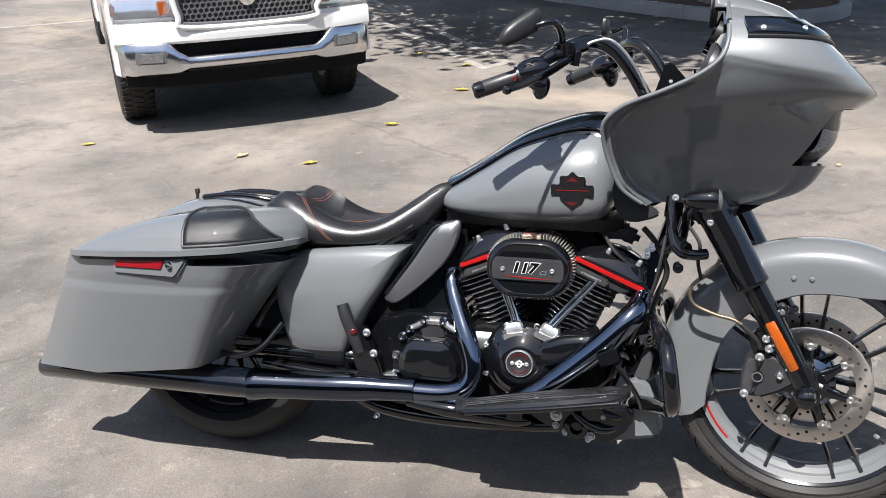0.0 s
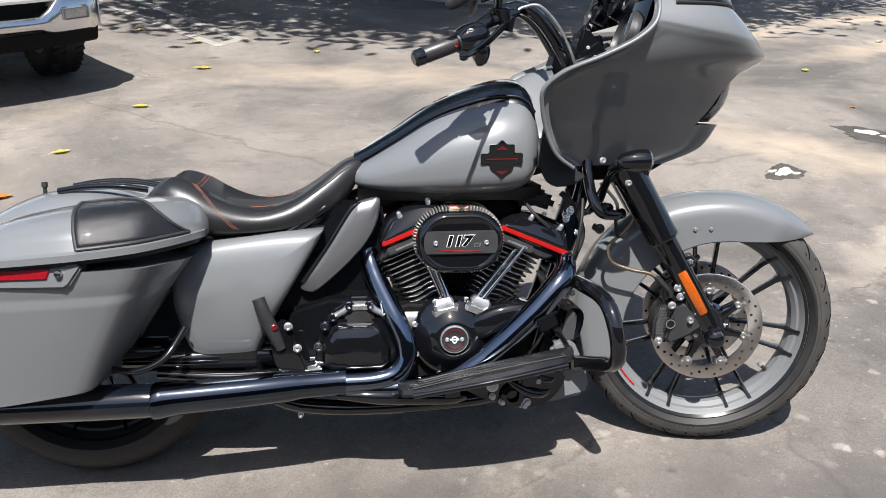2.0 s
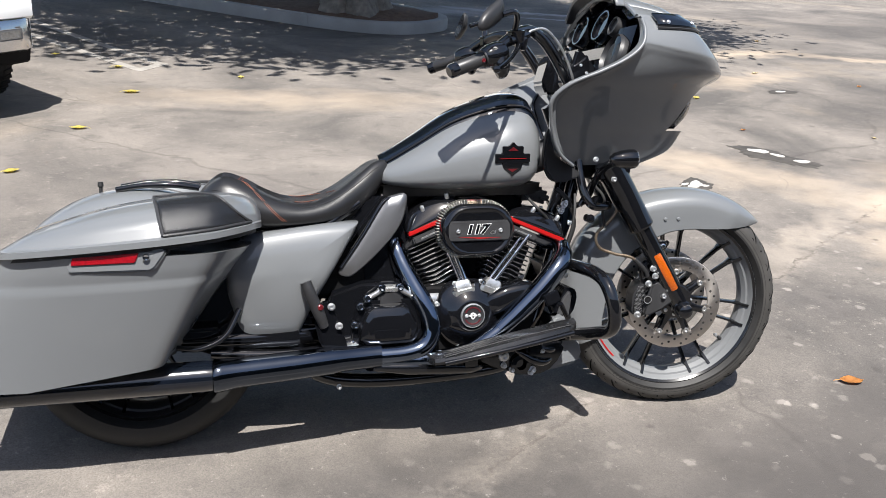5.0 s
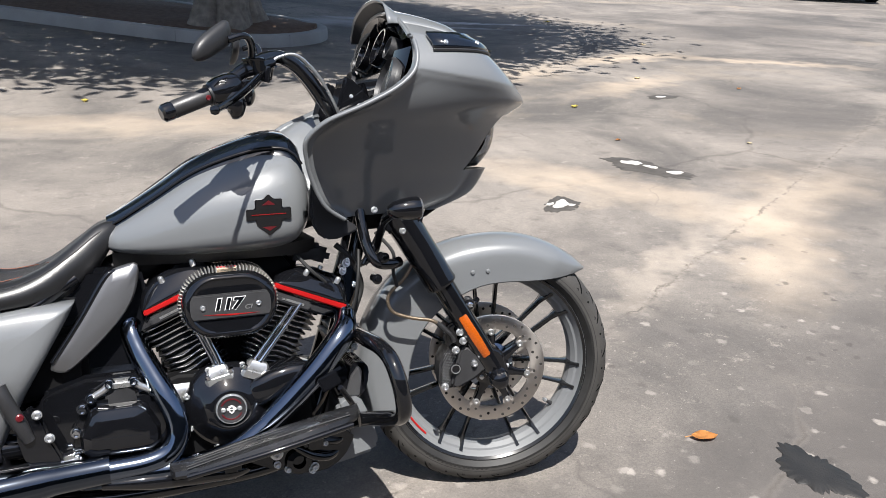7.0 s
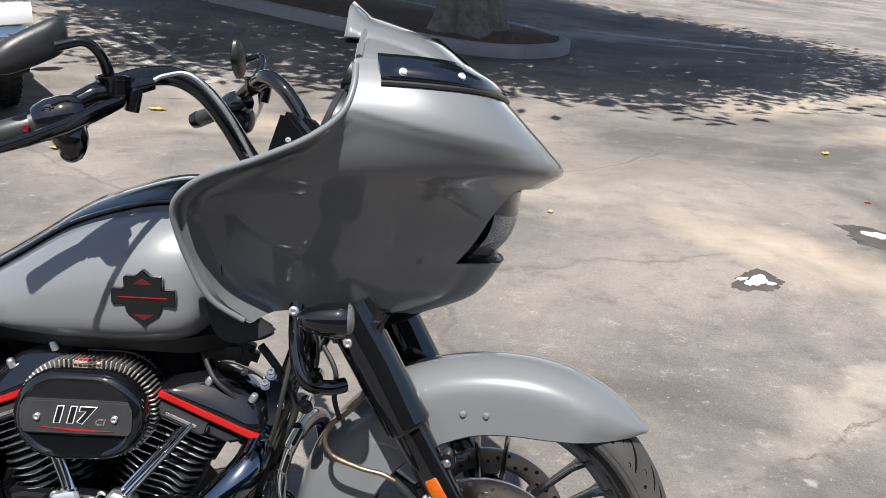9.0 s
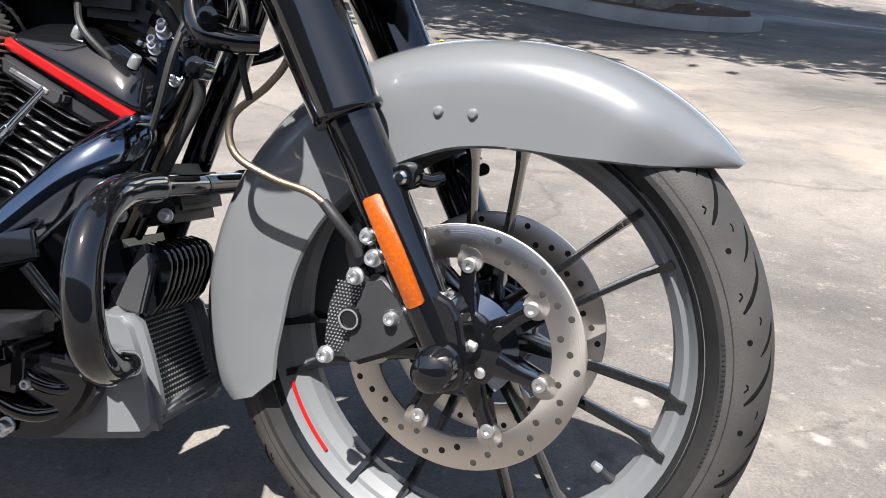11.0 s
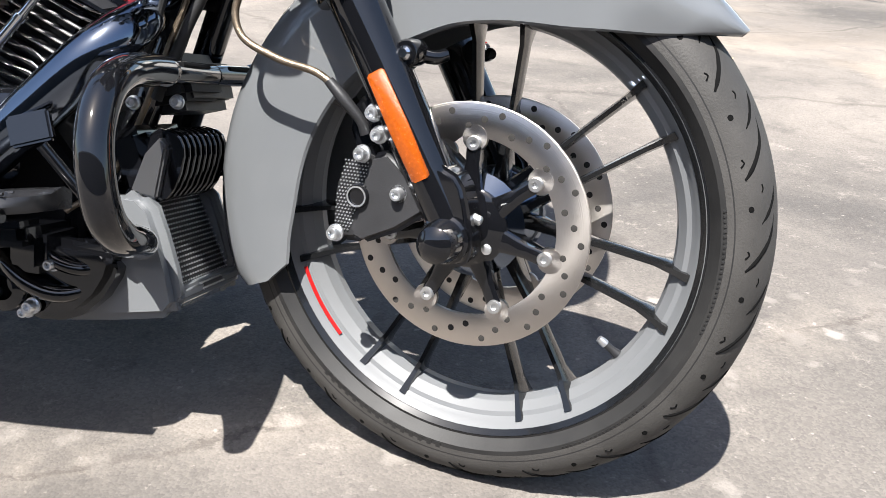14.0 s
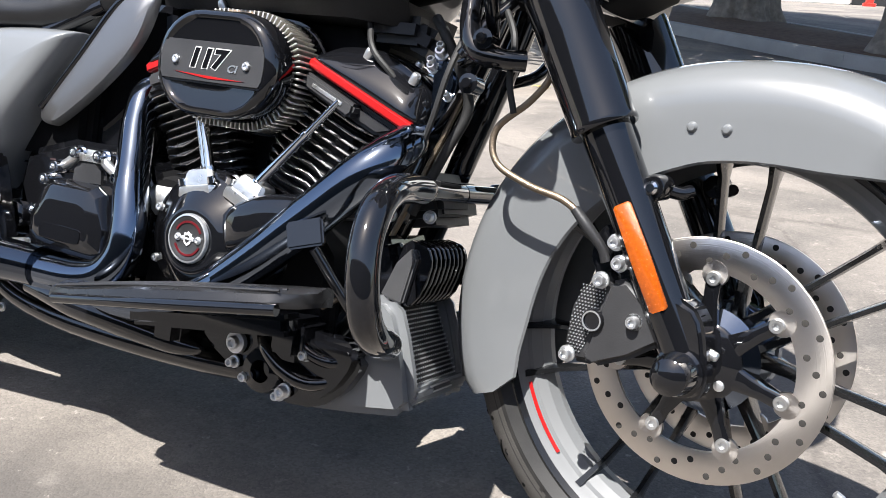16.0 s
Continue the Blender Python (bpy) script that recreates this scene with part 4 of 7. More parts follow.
# cockpit: inner shell, gauges, screen, speakers
inner = []
for k in range(12):
    z = 0.90 + 0.27 * k / 11
    inner.append([fairing_point(z, radians(-84 + 168 * j / 40), 0.030) for j in range(41)])
part("inner_fairing", loft(inner, False, False), SATIN, fairing, "black inner fairing")
rows = []
for x, w, z0, h in ((1.362, 0.256, 1.200, 0.084), (1.352, 0.236, 1.196, 0.078), (1.372, 0.222, 1.186, 0.072), (1.43, 0.200, 1.165, 0.060)):
    rows.append([arch(j / 16 - 1, x, w, z0, h) for j in range(33)])
part("gauge_surround", loft(rows, False, False), BLACK, fairing, "gloss black gauge surround")
dash = part("dashboard", prism([(1.305, 0.985), (1.318, 1.10), (1.335, 1.150), (1.44, 1.20), (1.49, 1.10), (1.49, 0.95), (1.34, 0.95)], -0.165, 0.165, 0.02, 3), BLACK, fairing, "gloss black dashboard with gauges")
for sgn in (-1, 1):
    part("dash_cheek", loft([[Vector((1.300, sgn * 0.165, 1.00)), Vector((1.292, sgn * 0.20, 1.02)), Vector((1.32, sgn * 0.235, 1.04))], [Vector((1.325, sgn * 0.165, 1.10)), Vector((1.318, sgn * 0.215, 1.11)), Vector((1.345, sgn * 0.262, 1.115))],
                               [Vector((1.345, sgn * 0.150, 1.17)), Vector((1.342, sgn * 0.205, 1.175)), Vector((1.366, sgn * 0.262, 1.18))]], False, False), BLACK, fairing)
    part("speaker", lathe([(0, 0.004), (0.03, 0.006), (0.052, 0.0), (0.058, 0.010), (0.062, 0.0), (0.062, -0.01)], (1.322, sgn * 0.205, 1.100), (-0.93, 0, 0.36), 26), SATIN, fairing)
    part("speaker_ring", lathe([(0.054, 0.004), (0.058, 0.013), (0.063, 0.004)], (1.322, sgn * 0.205, 1.100), (-0.93, 0, 0.36), 26), SATIN, fairing)
    part("gauge", lathe([(0, 0.0), (0.040, 0.0), (0.042, 0.010), (0.047, 0.010), (0.050, -0.02)], (1.345, sgn * 0.075, 1.195), (-0.9, 0, 0.4), 26), BLACK, fairing)
    part("small_gauge", lathe([(0, 0.0), (0.022, 0.0), (0.024, 0.008), (0.028, 0.008), (0.030, -0.02)], (1.345, sgn * 0.160, 1.185), (-0.9, 0, 0.4), 22), SATIN, fairing)
    part("instrument_pod", prism([(1.205, 1.035), (1.232, 1.122), (1.246, 1.120), (1.300, 1.060), (1.285, 1.0), (1.22, 1.0)], sgn * 0.108 - 0.045, sgn * 0.108 + 0.045, 0.008, 2), BLACK, fairing, "gloss black instrument pod")
    for dx, dz in ((0.0, 0.0), (0.018, -0.022)):
        bolt((1.245 + dx, sgn * 0.154, 1.075 + dz), 0.0035, 0.003, (0, sgn, 0), parent=fairing)
    part("fairing_skirt", prism([(1.14, 0.90), (1.125, 0.80), (1.16, 0.74), (1.24, 0.76), (1.20, 0.79), (1.16, 0.82)], sgn * 0.17 - 0.012, sgn * 0.17 + 0.012, 0.006, 2, round_per=3), SATIN, fairing)
part("screen", box((0.006, 0.15, 0.085), (1.308, 0, 1.07), 0.003, (0, -14, 0)), BLACK, fairing, "dark infotainment screen")
# turn signals
for sgn in (-1, 1):
    s = part("turn_signal", lathe([(0, -0.048), (0.010, -0.045), (0.019, -0.033), (0.0255, -0.010), (0.0280, 0.012), (0.0280, 0.026), (0.026, 0.030), (0, 0.031)], (1.334, 0.270 * sgn, 0.808), (1, 0, 0.02), 28), BLACK, bike, "black bullet turn signal")
    part("signal_lens", lathe([(0, 0.040), (0.015, 0.039), (0.024, 0.034), (0.0262, 0.029), (0.024, 0.026)], (1.334, 0.270 * sgn, 0.808), (1, 0, 0.02), 28), GLASS, s)
    part("signal_stalk", tube([(1.310, 0.255 * sgn, 0.800), (1.30, 0.20 * sgn, 0.778), (1.30, 0.145 * sgn, 0.74), (1.29, 0.10 * sgn, 0.68), (1.24, 0.09 * sgn, 0.655)], [0.012, 0.011, 0.010, 0.009, 0.008], 12), BLACK, s)
    bolt((1.272, 0.212 * sgn, 0.806), 0.006, 0.005, (0, sgn, 0), parent=s)
front("fork_clamp", prism([(1.34, 0.745), (1.32, 0.78), (1.36, 0.80), (1.44, 0.80), (1.43, 0.752)], -0.150, 0.150, 0.010, 3), BLACK, None, "black lower fork clamp")
bolt((1.382, -0.163, 0.757), 0.007, 0.006, steer=True)

# ---- handlebar ----
bar_pts = [(1.262, 0, 0.985), (1.262, -0.10, 0.987), (1.248, -0.160, 1.005), (1.220, -0.184, 1.050), (1.178, -0.196, 1.118), (1.138, -0.206, 1.163), (1.095, -0.232, 1.180), (1.042, -0.300, 1.160), (0.965, -0.355, 1.106), (0.88, -0.393, 1.072)]
bar = front("handlebar", tube([(x, -y, z) for x, y, z in reversed(bar_pts)] + bar_pts[1:], 0.0155, 16, 6), BLACK, None, "gloss black high-rise handlebar")
for sgn in (-1, 1):
    def P3(x, y, z):
        return Vector((x, y * -sgn, z))
    g0, g1 = P3(0.870, -0.398, 1.070), P3(0.968, -0.352, 1.106)
    d = (g1 - g0).normalized()
    front("grip", lathe([(0, -0.004), (0.012, -0.004), (0.0165, 0.0), (0.0175, 0.012), (0.0175, 0.02), (0.0185, 0.022), (0.0185, 0.105), (0.0175, 0.110), (0.0155, 0.112)], g0, d, 22), GRIPG, bar, "grey and black rubber grip")
    front("grip_end", lathe([(0, -0.006), (0.013, -0.006), (0.0185, -0.001), (0.0192, 0.016), (0.0175, 0.020)], g0, d, 22), BLACK, bar)
    front("switch_housing", tube([g1 - d * 0.012, g1 - d * 0.004, g1 + d * 0.012, g1 + d * 0.034, g1 + d * 0.052, g1 + d * 0.062], [0.020, 0.0265, 0.031, 0.031, 0.027, 0.019], 20, 3), BLACK, bar)
    front("housing_seam", tube([g1 - d * 0.0135, g1 - d * 0.009, g1 - d * 0.0045], 0.0235, 20, 2), SATIN, bar)
    q = g1 + d * 0.022
    front("switch_block", tube([q + Vector((0.012, 0, -0.012)), q + Vector((0.02, sgn * 0.004, -0.030)), q + Vector((0.018, sgn * 0.006, -0.046)), q + Vector((0.010, sgn * 0.008, -0.052))], [0.026, 0.026, 0.021, 0.010], 16, 3), BLACK, bar)
    front("switch_button", box((0.014, 0.010, 0.008), (q.x + 0.002, q.y + sgn * 0.026, q.z + 0.016), 0.003, (30 * sgn, 0, 0)), SATIN, bar)
    front("master_cylinder", joined(loft([[P3(1.052, -0.300, 1.166) + Vector((dx * s, dy * s * -sgn, h)) for dx, dy in ((0.030, -0.018), (0.030, 0.018), (0.018, 0.028), (-0.018, 0.028), (-0.030, 0.018), (-0.030, -0.018), (-0.018, -0.028), (0.018, -0.028))] for h, s in ((-0.022, 0.6), (-0.016, 0.75), (0.004, 0.75), (0.006, 0.8), (0.010, 0.8), (0.012, 0.65))]),
                                    tube([P3(1.030, -0.318, 1.150), P3(1.060, -0.292, 1.158), P3(1.092, -0.262, 1.168)], [0.016, 0.015, 0.010], 14, 3)), BLACK, bar)
    rings = []
    for x, y, z, wd, th in ((1.062, -0.305, 1.140, 0.012, 0.008), (1.048, -0.345, 1.124, 0.016, 0.006), (1.028, -0.390, 1.106, 0.014, 0.0052), (1.004, -0.440, 1.090, 0.011, 0.005), (0.980, -0.478, 1.078, 0.008, 0.005)):
        rings.append([P3(x + 0.4 * wd * math.cos(a), y, z + wd * 0.9 * math.cos(a)) + Vector((th * math.sin(a), 0, -0.4 * th * math.sin(a))) for a in [2 * math.pi * k / 12 for k in range(12)]])
    front("lever", loft(rings), BLACK, bar, "black hand lever")
    front("lever_ball", lathe([(0, -0.010), (0.007, -0.008), (0.010, 0), (0.007, 0.008), (0, 0.010)], P3(0.977, -0.482, 1.077), (1, 0, 0), 14), BLACK, bar)
    front("lever_pivot", lathe([(0, 0.02), (0.009, 0.019), (0.011, 0.012), (0.011, -0.016), (0, -0.017)], P3(1.075, -0.290, 1.142), (0.2, 0, 1), 14), BLACK, bar)
    front("grip_badge", lathe([(0, 0.002), (0.004, 0.003), (0.0062, 0.0), (0.0062, -0.003)], P3(0.958, -0.377, 1.098), (0.2, sgn, 0), 14), DARKRED, bar)
    front("bar_clamp", box((0.045, 0.04, 0.05), (1.262, 0.055 * sgn, 0.985), 0.010), BLACK, bar)
    # mirror
    front("mirror_stem", tube([P3(1.048, -0.305, 1.170), P3(1.050, -0.335, 1.205), P3(1.038, -0.358, 1.222), P3(1.005, -0.372, 1.214)], [0.009, 0.008, 0.007, 0.008], 12), BLACK, bar)
    c = P3(0.972, -0.384, 1.210)
    ux = Vector((-0.64 if sgn < 0 else -0.14, sgn * 0.74, -0.20)).normalized()
    uz = Vector((0.10, 0, 1)).normalized()
    un = ux.cross(uz).normalized()
    if un.x > 0:
        un = -un
    shape = [(-0.046, -0.012), (-0.015, -0.024), (0.026, -0.032), (0.048, -0.026), (0.052, -0.006), (0.034, 0.014), (-0.012, 0.032), (-0.038, 0.036), (-0.050, 0.014)]
    sl = [(p.x, p.z) for p in smooth_line([(a, 0, b) for a, b in shape], 4, True)]
    rings = []
    for dep, s in ((-0.002, 0.93), (-0.001, 1.0), (0.006, 1.0), (0.013, 0.90), (0.018, 0.60), (0.0195, 0.1)):
        rings.append([c + ux * a * s + uz * b * s - un * dep for a, b in sl])
    front("mirror", loft(rings), SATIN, bar, "black teardrop mirror")
    front("mirror_glass", loft([[c + ux * a * s + uz * b * s + un * 0.0035 for a, b in sl] for s in (0.9, 0.5, 0.05)]), MIRROR, bar)
front("clutch_cable", tube([(1.088, -0.266, 1.168), (1.108, -0.256, 1.180), (1.146, -0.246, 1.182), (1.190, -0.234, 1.138), (1.226, -0.216, 1.070), (1.250, -0.190, 1.00), (1.255, -0.15, 0.94)], 0.0036, 10, 8), SILVER, bar, "silver control cable")

# ---- tank ----
TX = [0.640, 0.665, 0.70, 0.78, 0.88, 1.00, 1.07, 1.105, 1.130, 1.138]
TT = [0.772, 0.788, 0.806, 0.856, 0.920, 0.965, 0.976, 0.966, 0.930, 0.900]
TB = [0.762, 0.745, 0.732, 0.722, 0.716, 0.716, 0.722, 0.738, 0.775, 0.810]
TW = [0.020, 0.060, 0.095, 0.140, 0.170, 0.187, 0.184, 0.172, 0.140, 0.105]


def tank_ring(x, grow=0.0, n=40):
    top, bot, w = spline(x, TX, TT) + grow, spline(x, TX, TB) - grow, spline(x, TX, TW) + grow
    zc = bot + (top - bot) * 0.38
    out = []
    for k in range(n):
        a = 2 * math.pi * k / n
        s, c = math.sin(a), math.cos(a)
        if c >= 0:
            y, z = w * math.copysign(abs(s) ** 0.85, s), zc + (top - zc) * c ** 0.95
        else:
            y, z = w * math.copysign(abs(s) ** 0.55, s), zc + (bot - zc) * abs(c) ** 0.55
        out.append(Vector((x, y, z)))
    return out


xs = [0.640 + (1.138 - 0.640) * k / 36 for k in range(37)]
tank = part("fuel_tank", loft([tank_ring(x) for x in xs]), PAINT, bike, "grey painted teardrop fuel tank", sharp=60)


def tank_z(x, y):
    top, bot, w = spline(x, TX, TT), spline(x, TX, TB), spline(x, TX, TW)
    zc = bot + (top - bot) * 0.38
    s = min(1.0, abs(y) / w) ** (1 / 0.85)
    return zc + (top - zc) * max(0.0, 1 - s * s) ** 0.475


# black console along the top
rows = []
for k in range(30):
    x = 0.672 + (1.122 - 0.672) * k / 29
    t = spline(x, TX, TT)
    w = 0.044 + 0.082 * (k / 29) ** 0.75
    hh = 0.022
    rows.append([Vector((x, y * w, tank_z(x, y * w) * abs(y) ** 2 + (1 - abs(y) ** 2) * t + h if abs(y) < 1 else tank_z(x, y * w) + h)) for y, h in ((-1.12, -0.02), (-1.02, 0.002), (-0.95, 0.008), (-0.6, hh * 0.75), (-0.30, hh), (0, hh + 0.006), (0.30, hh), (0.6, hh * 0.75), (0.95, 0.008), (1.02, 0.002), (1.12, -0.02))])
con = part("tank_console", loft(rows, True, True), NAVY, tank, "gloss black console on the tank", sharp=50)
for sgn in (-1, 1):
    part("console_trim", tube([r[2 if sgn < 0 else 8] + Vector((0, sgn * 0.004, 0)) for r in rows], 0.0035, 8, 1), BLACK, tank)


def shield(sc):
    return [(-0.050 * sc, 0.013 * sc), (-0.030 * sc, 0.013 * sc), (-0.030 * sc, 0.034 * sc), (-0.012 * sc, 0.034 * sc), (0, 0.046 * sc), (0.012 * sc, 0.034 * sc), (0.030 * sc, 0.034 * sc), (0.030 * sc, 0.013 * sc),
            (0.050 * sc, 0.013 * sc), (0.050 * sc, -0.013 * sc), (0.030 * sc, -0.013 * sc), (0.026 * sc, -0.030 * sc), (0, -0.050 * sc), (-0.026 * sc, -0.030 * sc), (-0.030 * sc, -0.013 * sc), (-0.050 * sc, -0.013 * sc)]


for sgn in (-1, 1):
    m = pose(1.028, 0.1865 * sgn, 0.812, 0, 0, 0) @ pose(0, 0, 0, 9 * -sgn, 0, 0)
    em = part("tank_badge", moved(prism([(a * 1.05, b * 1.05) for a, b in shield(0.98)], -0.006, 0.006, 0.002), m), BLACK, tank, "black and red shield-shaped badge")
    part("badge_bar", moved(box((0.080, 0.004, 0.0018), (0, 0.006 * sgn, 0.0), 0.001), m), REDP, em)
    for z, w in ((0.024, 0.022), (-0.027, 0.024)):
        part("badge_patch", moved(prism([(-w * 0.7, z - 0.002), (w * 0.7, z - 0.002), (0, z + (0.009 if z > 0 else -0.012))], -0.0068, 0.0068, 0.0004), m), DARKRED, em)
part("tank_lining", loft([[Vector((x, y, z)) for y, z in ((-w, 0.735), (w, 0.735), (w * 0.8, 0.702), (-w * 0.8, 0.702))] for x, w in ((0.68, 0.06), (0.85, 0.13), (1.08, 0.14), (1.15, 0.08))]), DARK, bike)

# ---- seat ----
SX = [0.160, 0.185, 0.230, 0.290, 0.345, 0.400, 0.460, 0.530, 0.600, 0.650, 0.685, 0.700]
ST = [0.715, 0.738, 0.738, 0.692, 0.684, 0.685, 0.687, 0.710, 0.758, 0.800, 0.808, 0.796]
SB = [0.700, 0.680, 0.655, 0.634, 0.628, 0.628, 0.630, 0.636, 0.660, 0.705, 0.760, 0.785]
SW = [0.105, 0.140, 0.160, 0.172, 0.172, 0.168, 0.160, 0.142, 0.112, 0.088, 0.066, 0.050]
SD = [0.000, 0.014, 0.068, 0.124, 0.078, 0.034, 0.020, 0.018, 0.014, 0.0, 0.0, 0.0]


def seat_ring(x):
    t, b, w, dish = (spline(x, SX, v) for v in (ST, SB, SW, SD))
    ring = []
    for y, z in ((-0.80, 0), (-0.98, 0.22), (-1.0, 0.5), (-0.94, 0.75), (-0.82, 0.92), (-0.66, 1.0), (-0.5, 1.0), (-0.3, 0.98), (0, 0.97), (0.3, 0.98), (0.5, 1.0), (0.66, 1.0), (0.82, 0.92), (0.94, 0.75), (1.0, 0.5), (0.98, 0.22), (0.80, 0)):
        zz = b + (t + dish * 0.5 - b) * z
        if abs(y) < 0.66 and z > 0.9:
            zz -= dish * (1 - (abs(y) / 0.66) ** 4) * 0.5
        ring.append(Vector((x, y * w, zz)))
    return ring


xs = [0.160 + 0.540 * k / 44 for k in range(45)]
srings = [seat_ring(x) for x in xs]
seat = part("seat", loft(srings), LEATHER, bike, "black leather solo seat with copper stitching", sharp=60)
for off, a in ((0.0, 0.0), (0.008, 0.0)):
    for sgn in (0, 1):
        line = []
        for j, x in enumerate(np.linspace(0.235 + off, 0.385 + off, 14)):
            r = seat_ring(x)
            f = 7.0 - 5.8 * (j / 13) ** 0.9 if j < 13 else 1.2
            i0 = int(f)
            p = r[i0].lerp(r[i0 + 1], f - i0)
            line.append(Vector((p.x, p.y * (1 if sgn == 0 else -1), p.z)))
        part("stitching", tube(line, 0.0008, 6, 3), THREAD, seat, "copper thread stitching")
line = []
for j, x in enumerate(np.linspace(0.42, 0.545, 14)):
    r = seat_ring(x)
    f = 4.9 + 2.6 * (j / 13) ** 3
    p = r[int(f)].lerp(r[int(f) + 1], f - int(f))
    line.append(p + Vector((0, 0, 0.001)))
for sgn in (1, -1):
    part("stitching", tube([Vector((p.x, p.y * sgn, p.z)) for p in line], 0.0008, 6, 3), THREAD, seat)
rows = []
for x in np.linspace(0.335, 0.525, 14):
    r = seat_ring(x)
    rows.append([r[i] + Vector((0, 0, 0.0025)) for i in range(6, 11)])
part("seat_insert", loft(rows, False, False), ALCANT, seat, "perforated leather seat insert")
line = [seat_ring(x)[3].lerp(seat_ring(x)[4], 0.4) for x in np.linspace(0.43, 0.66, 14)]
part("seam", tube(line, 0.0018, 6, 2), LEATHER, seat)
line = [seat_ring(x)[3].lerp(seat_ring(x)[1], (x - 0.20) / 0.16) for x in np.linspace(0.20, 0.33, 10)]
part("seam", tube(line, 0.0018, 6, 2), LEATHER, seat)

# ---- rear mudguard ----
rf = []
for k in range(40):
    a = 40 + 150 * k / 39
    ro = 0.395 + 0.012 * math.sin(radians(a))
    u = Vector((math.cos(radians(a)), 0, math.sin(radians(a))))
    ring = []
    for j in range(15):
        t = j / 14 * 2 - 1
        th = t * math.pi / 2
        y = 0.135 * math.sin(th)
        ring.append(Vector((0, y, 0.335)) + u * (ro - 0.10 + 0.10 * max(0, math.cos(th)) ** 0.6 - (0.10 if abs(t) == 1 else 0)))
    ring += [p - u * 0.006 + Vector((0, -p.y * 0.05, 0)) for p in reversed(ring)]
    rf.append(ring)
rear_fender = part("rear_fender", loft(rf), PAINT, bike, "grey rear mudguard")
part("fender_trim", joined(tube([(0.165, -0.06, 0.738), (0.10, -0.068, 0.748), (0.02, -0.066, 0.748), (-0.05, -0.060, 0.738)], 0.008, 10), tube([(0.165, 0.06, 0.738), (0.10, 0.068, 0.748), (0.02, 0.066, 0.748), (-0.05, 0.060, 0.738)], 0.008, 10)), BLACK, rear_fender, "black trim rails on mudguard")
part("antenna_mount", joined(lathe([(0, 0.030), (0.007, 0.030), (0.008, 0.018), (0.005, 0.016), (0.005, 0.0), (0.013, -0.002), (0.013, -0.010)], (-0.094, -0.022, 0.728), (0, 0, 1), 14)), BLACKRUB, rear_fender, "short black antenna mount")
part("rear_panel", prism([(-0.30, 0.60), (-0.43, 0.32), (-0.44, 0.26), (-0.36, 0.26), (-0.30, 0.50), (-0.25, 0.60)], -0.16, 0.16, 0.01, 2), PAINT, rear_fender)
part("tail_lamp", box((0.03, 0.10, 0.045), (-0.365, 0.0, 0.53), 0.010, (0, 20, 0)), REDL, rear_fender)
part("rear_signal", joined(lathe([(0, 0.016), (0.014, 0.014), (0.021, 0.0), (0.019, -0.026), (0, -0.03)], (-0.385, -0.14, 0.500), (-1, 0, 0), 20)), PAINT, rear_fender)


GRILLE = mat("glossy_speaker_mesh", (0.010, 0.010, 0.011), 0.38, 0.0, 0.3, 0.3, 200, 0.35, 1100)
# ---- saddlebags ----
def bag_ring(z, sgn):
    """One level of the box: a flat flank that folds inwards at a slanting crease ahead."""
    t = (z - 0.262) / 0.343
    xr = -0.470 + 0.166 * t
    xc = 0.058 + 0.150 * t
    xf = 0.088 + 0.205 * t
    crease = (0.008 if z < 0.262 else 0) + (0.004 if 0.515 < z < 0.545 else 0.002 if z >= 0.545 else 0.0)

    def side(x):
        low, back = 1 - t, max(0.0, (-0.02 - x) / 0.30)
        return -0.406 + 0.082 * low ** 1.15 + (0.070 - 0.045 * low) * back ** 1.4 + crease + 0.012 * max(0.0, (x - 0.06) / 0.14) ** 2
    outer, fold = side(xr), side(xc)
    poly = [(xr + 0.03, -0.165), (xr, -0.20), (xr + 0.002, outer + 0.020), (xr + 0.007, outer + 0.005), (xr + 0.020, side(xr + 0.020)), (xr + 0.12, side(xr + 0.12)), (xr + 0.22, side(xr + 0.22)), (xc - 0.13, side(xc - 0.13)), (xc - 0.030, side(xc - 0.030)), (xc - 0.006, fold + 0.003), (xc + 0.010, fold + 0.014),
            (xc + 0.30 * (xf - xc) + 0.008, fold + 0.045), (xf - 0.006, fold + 0.110), (xf + 0.006, min(-0.20, fold + 0.15)), (xf + 0.008, -0.18), (xf + 0.004, -0.165)]
    return [Vector((x, y * -sgn, z + (0.15 * (x + 0.25) * (1 - t) if x > -0.25 else 0.0))) for x, y in poly]


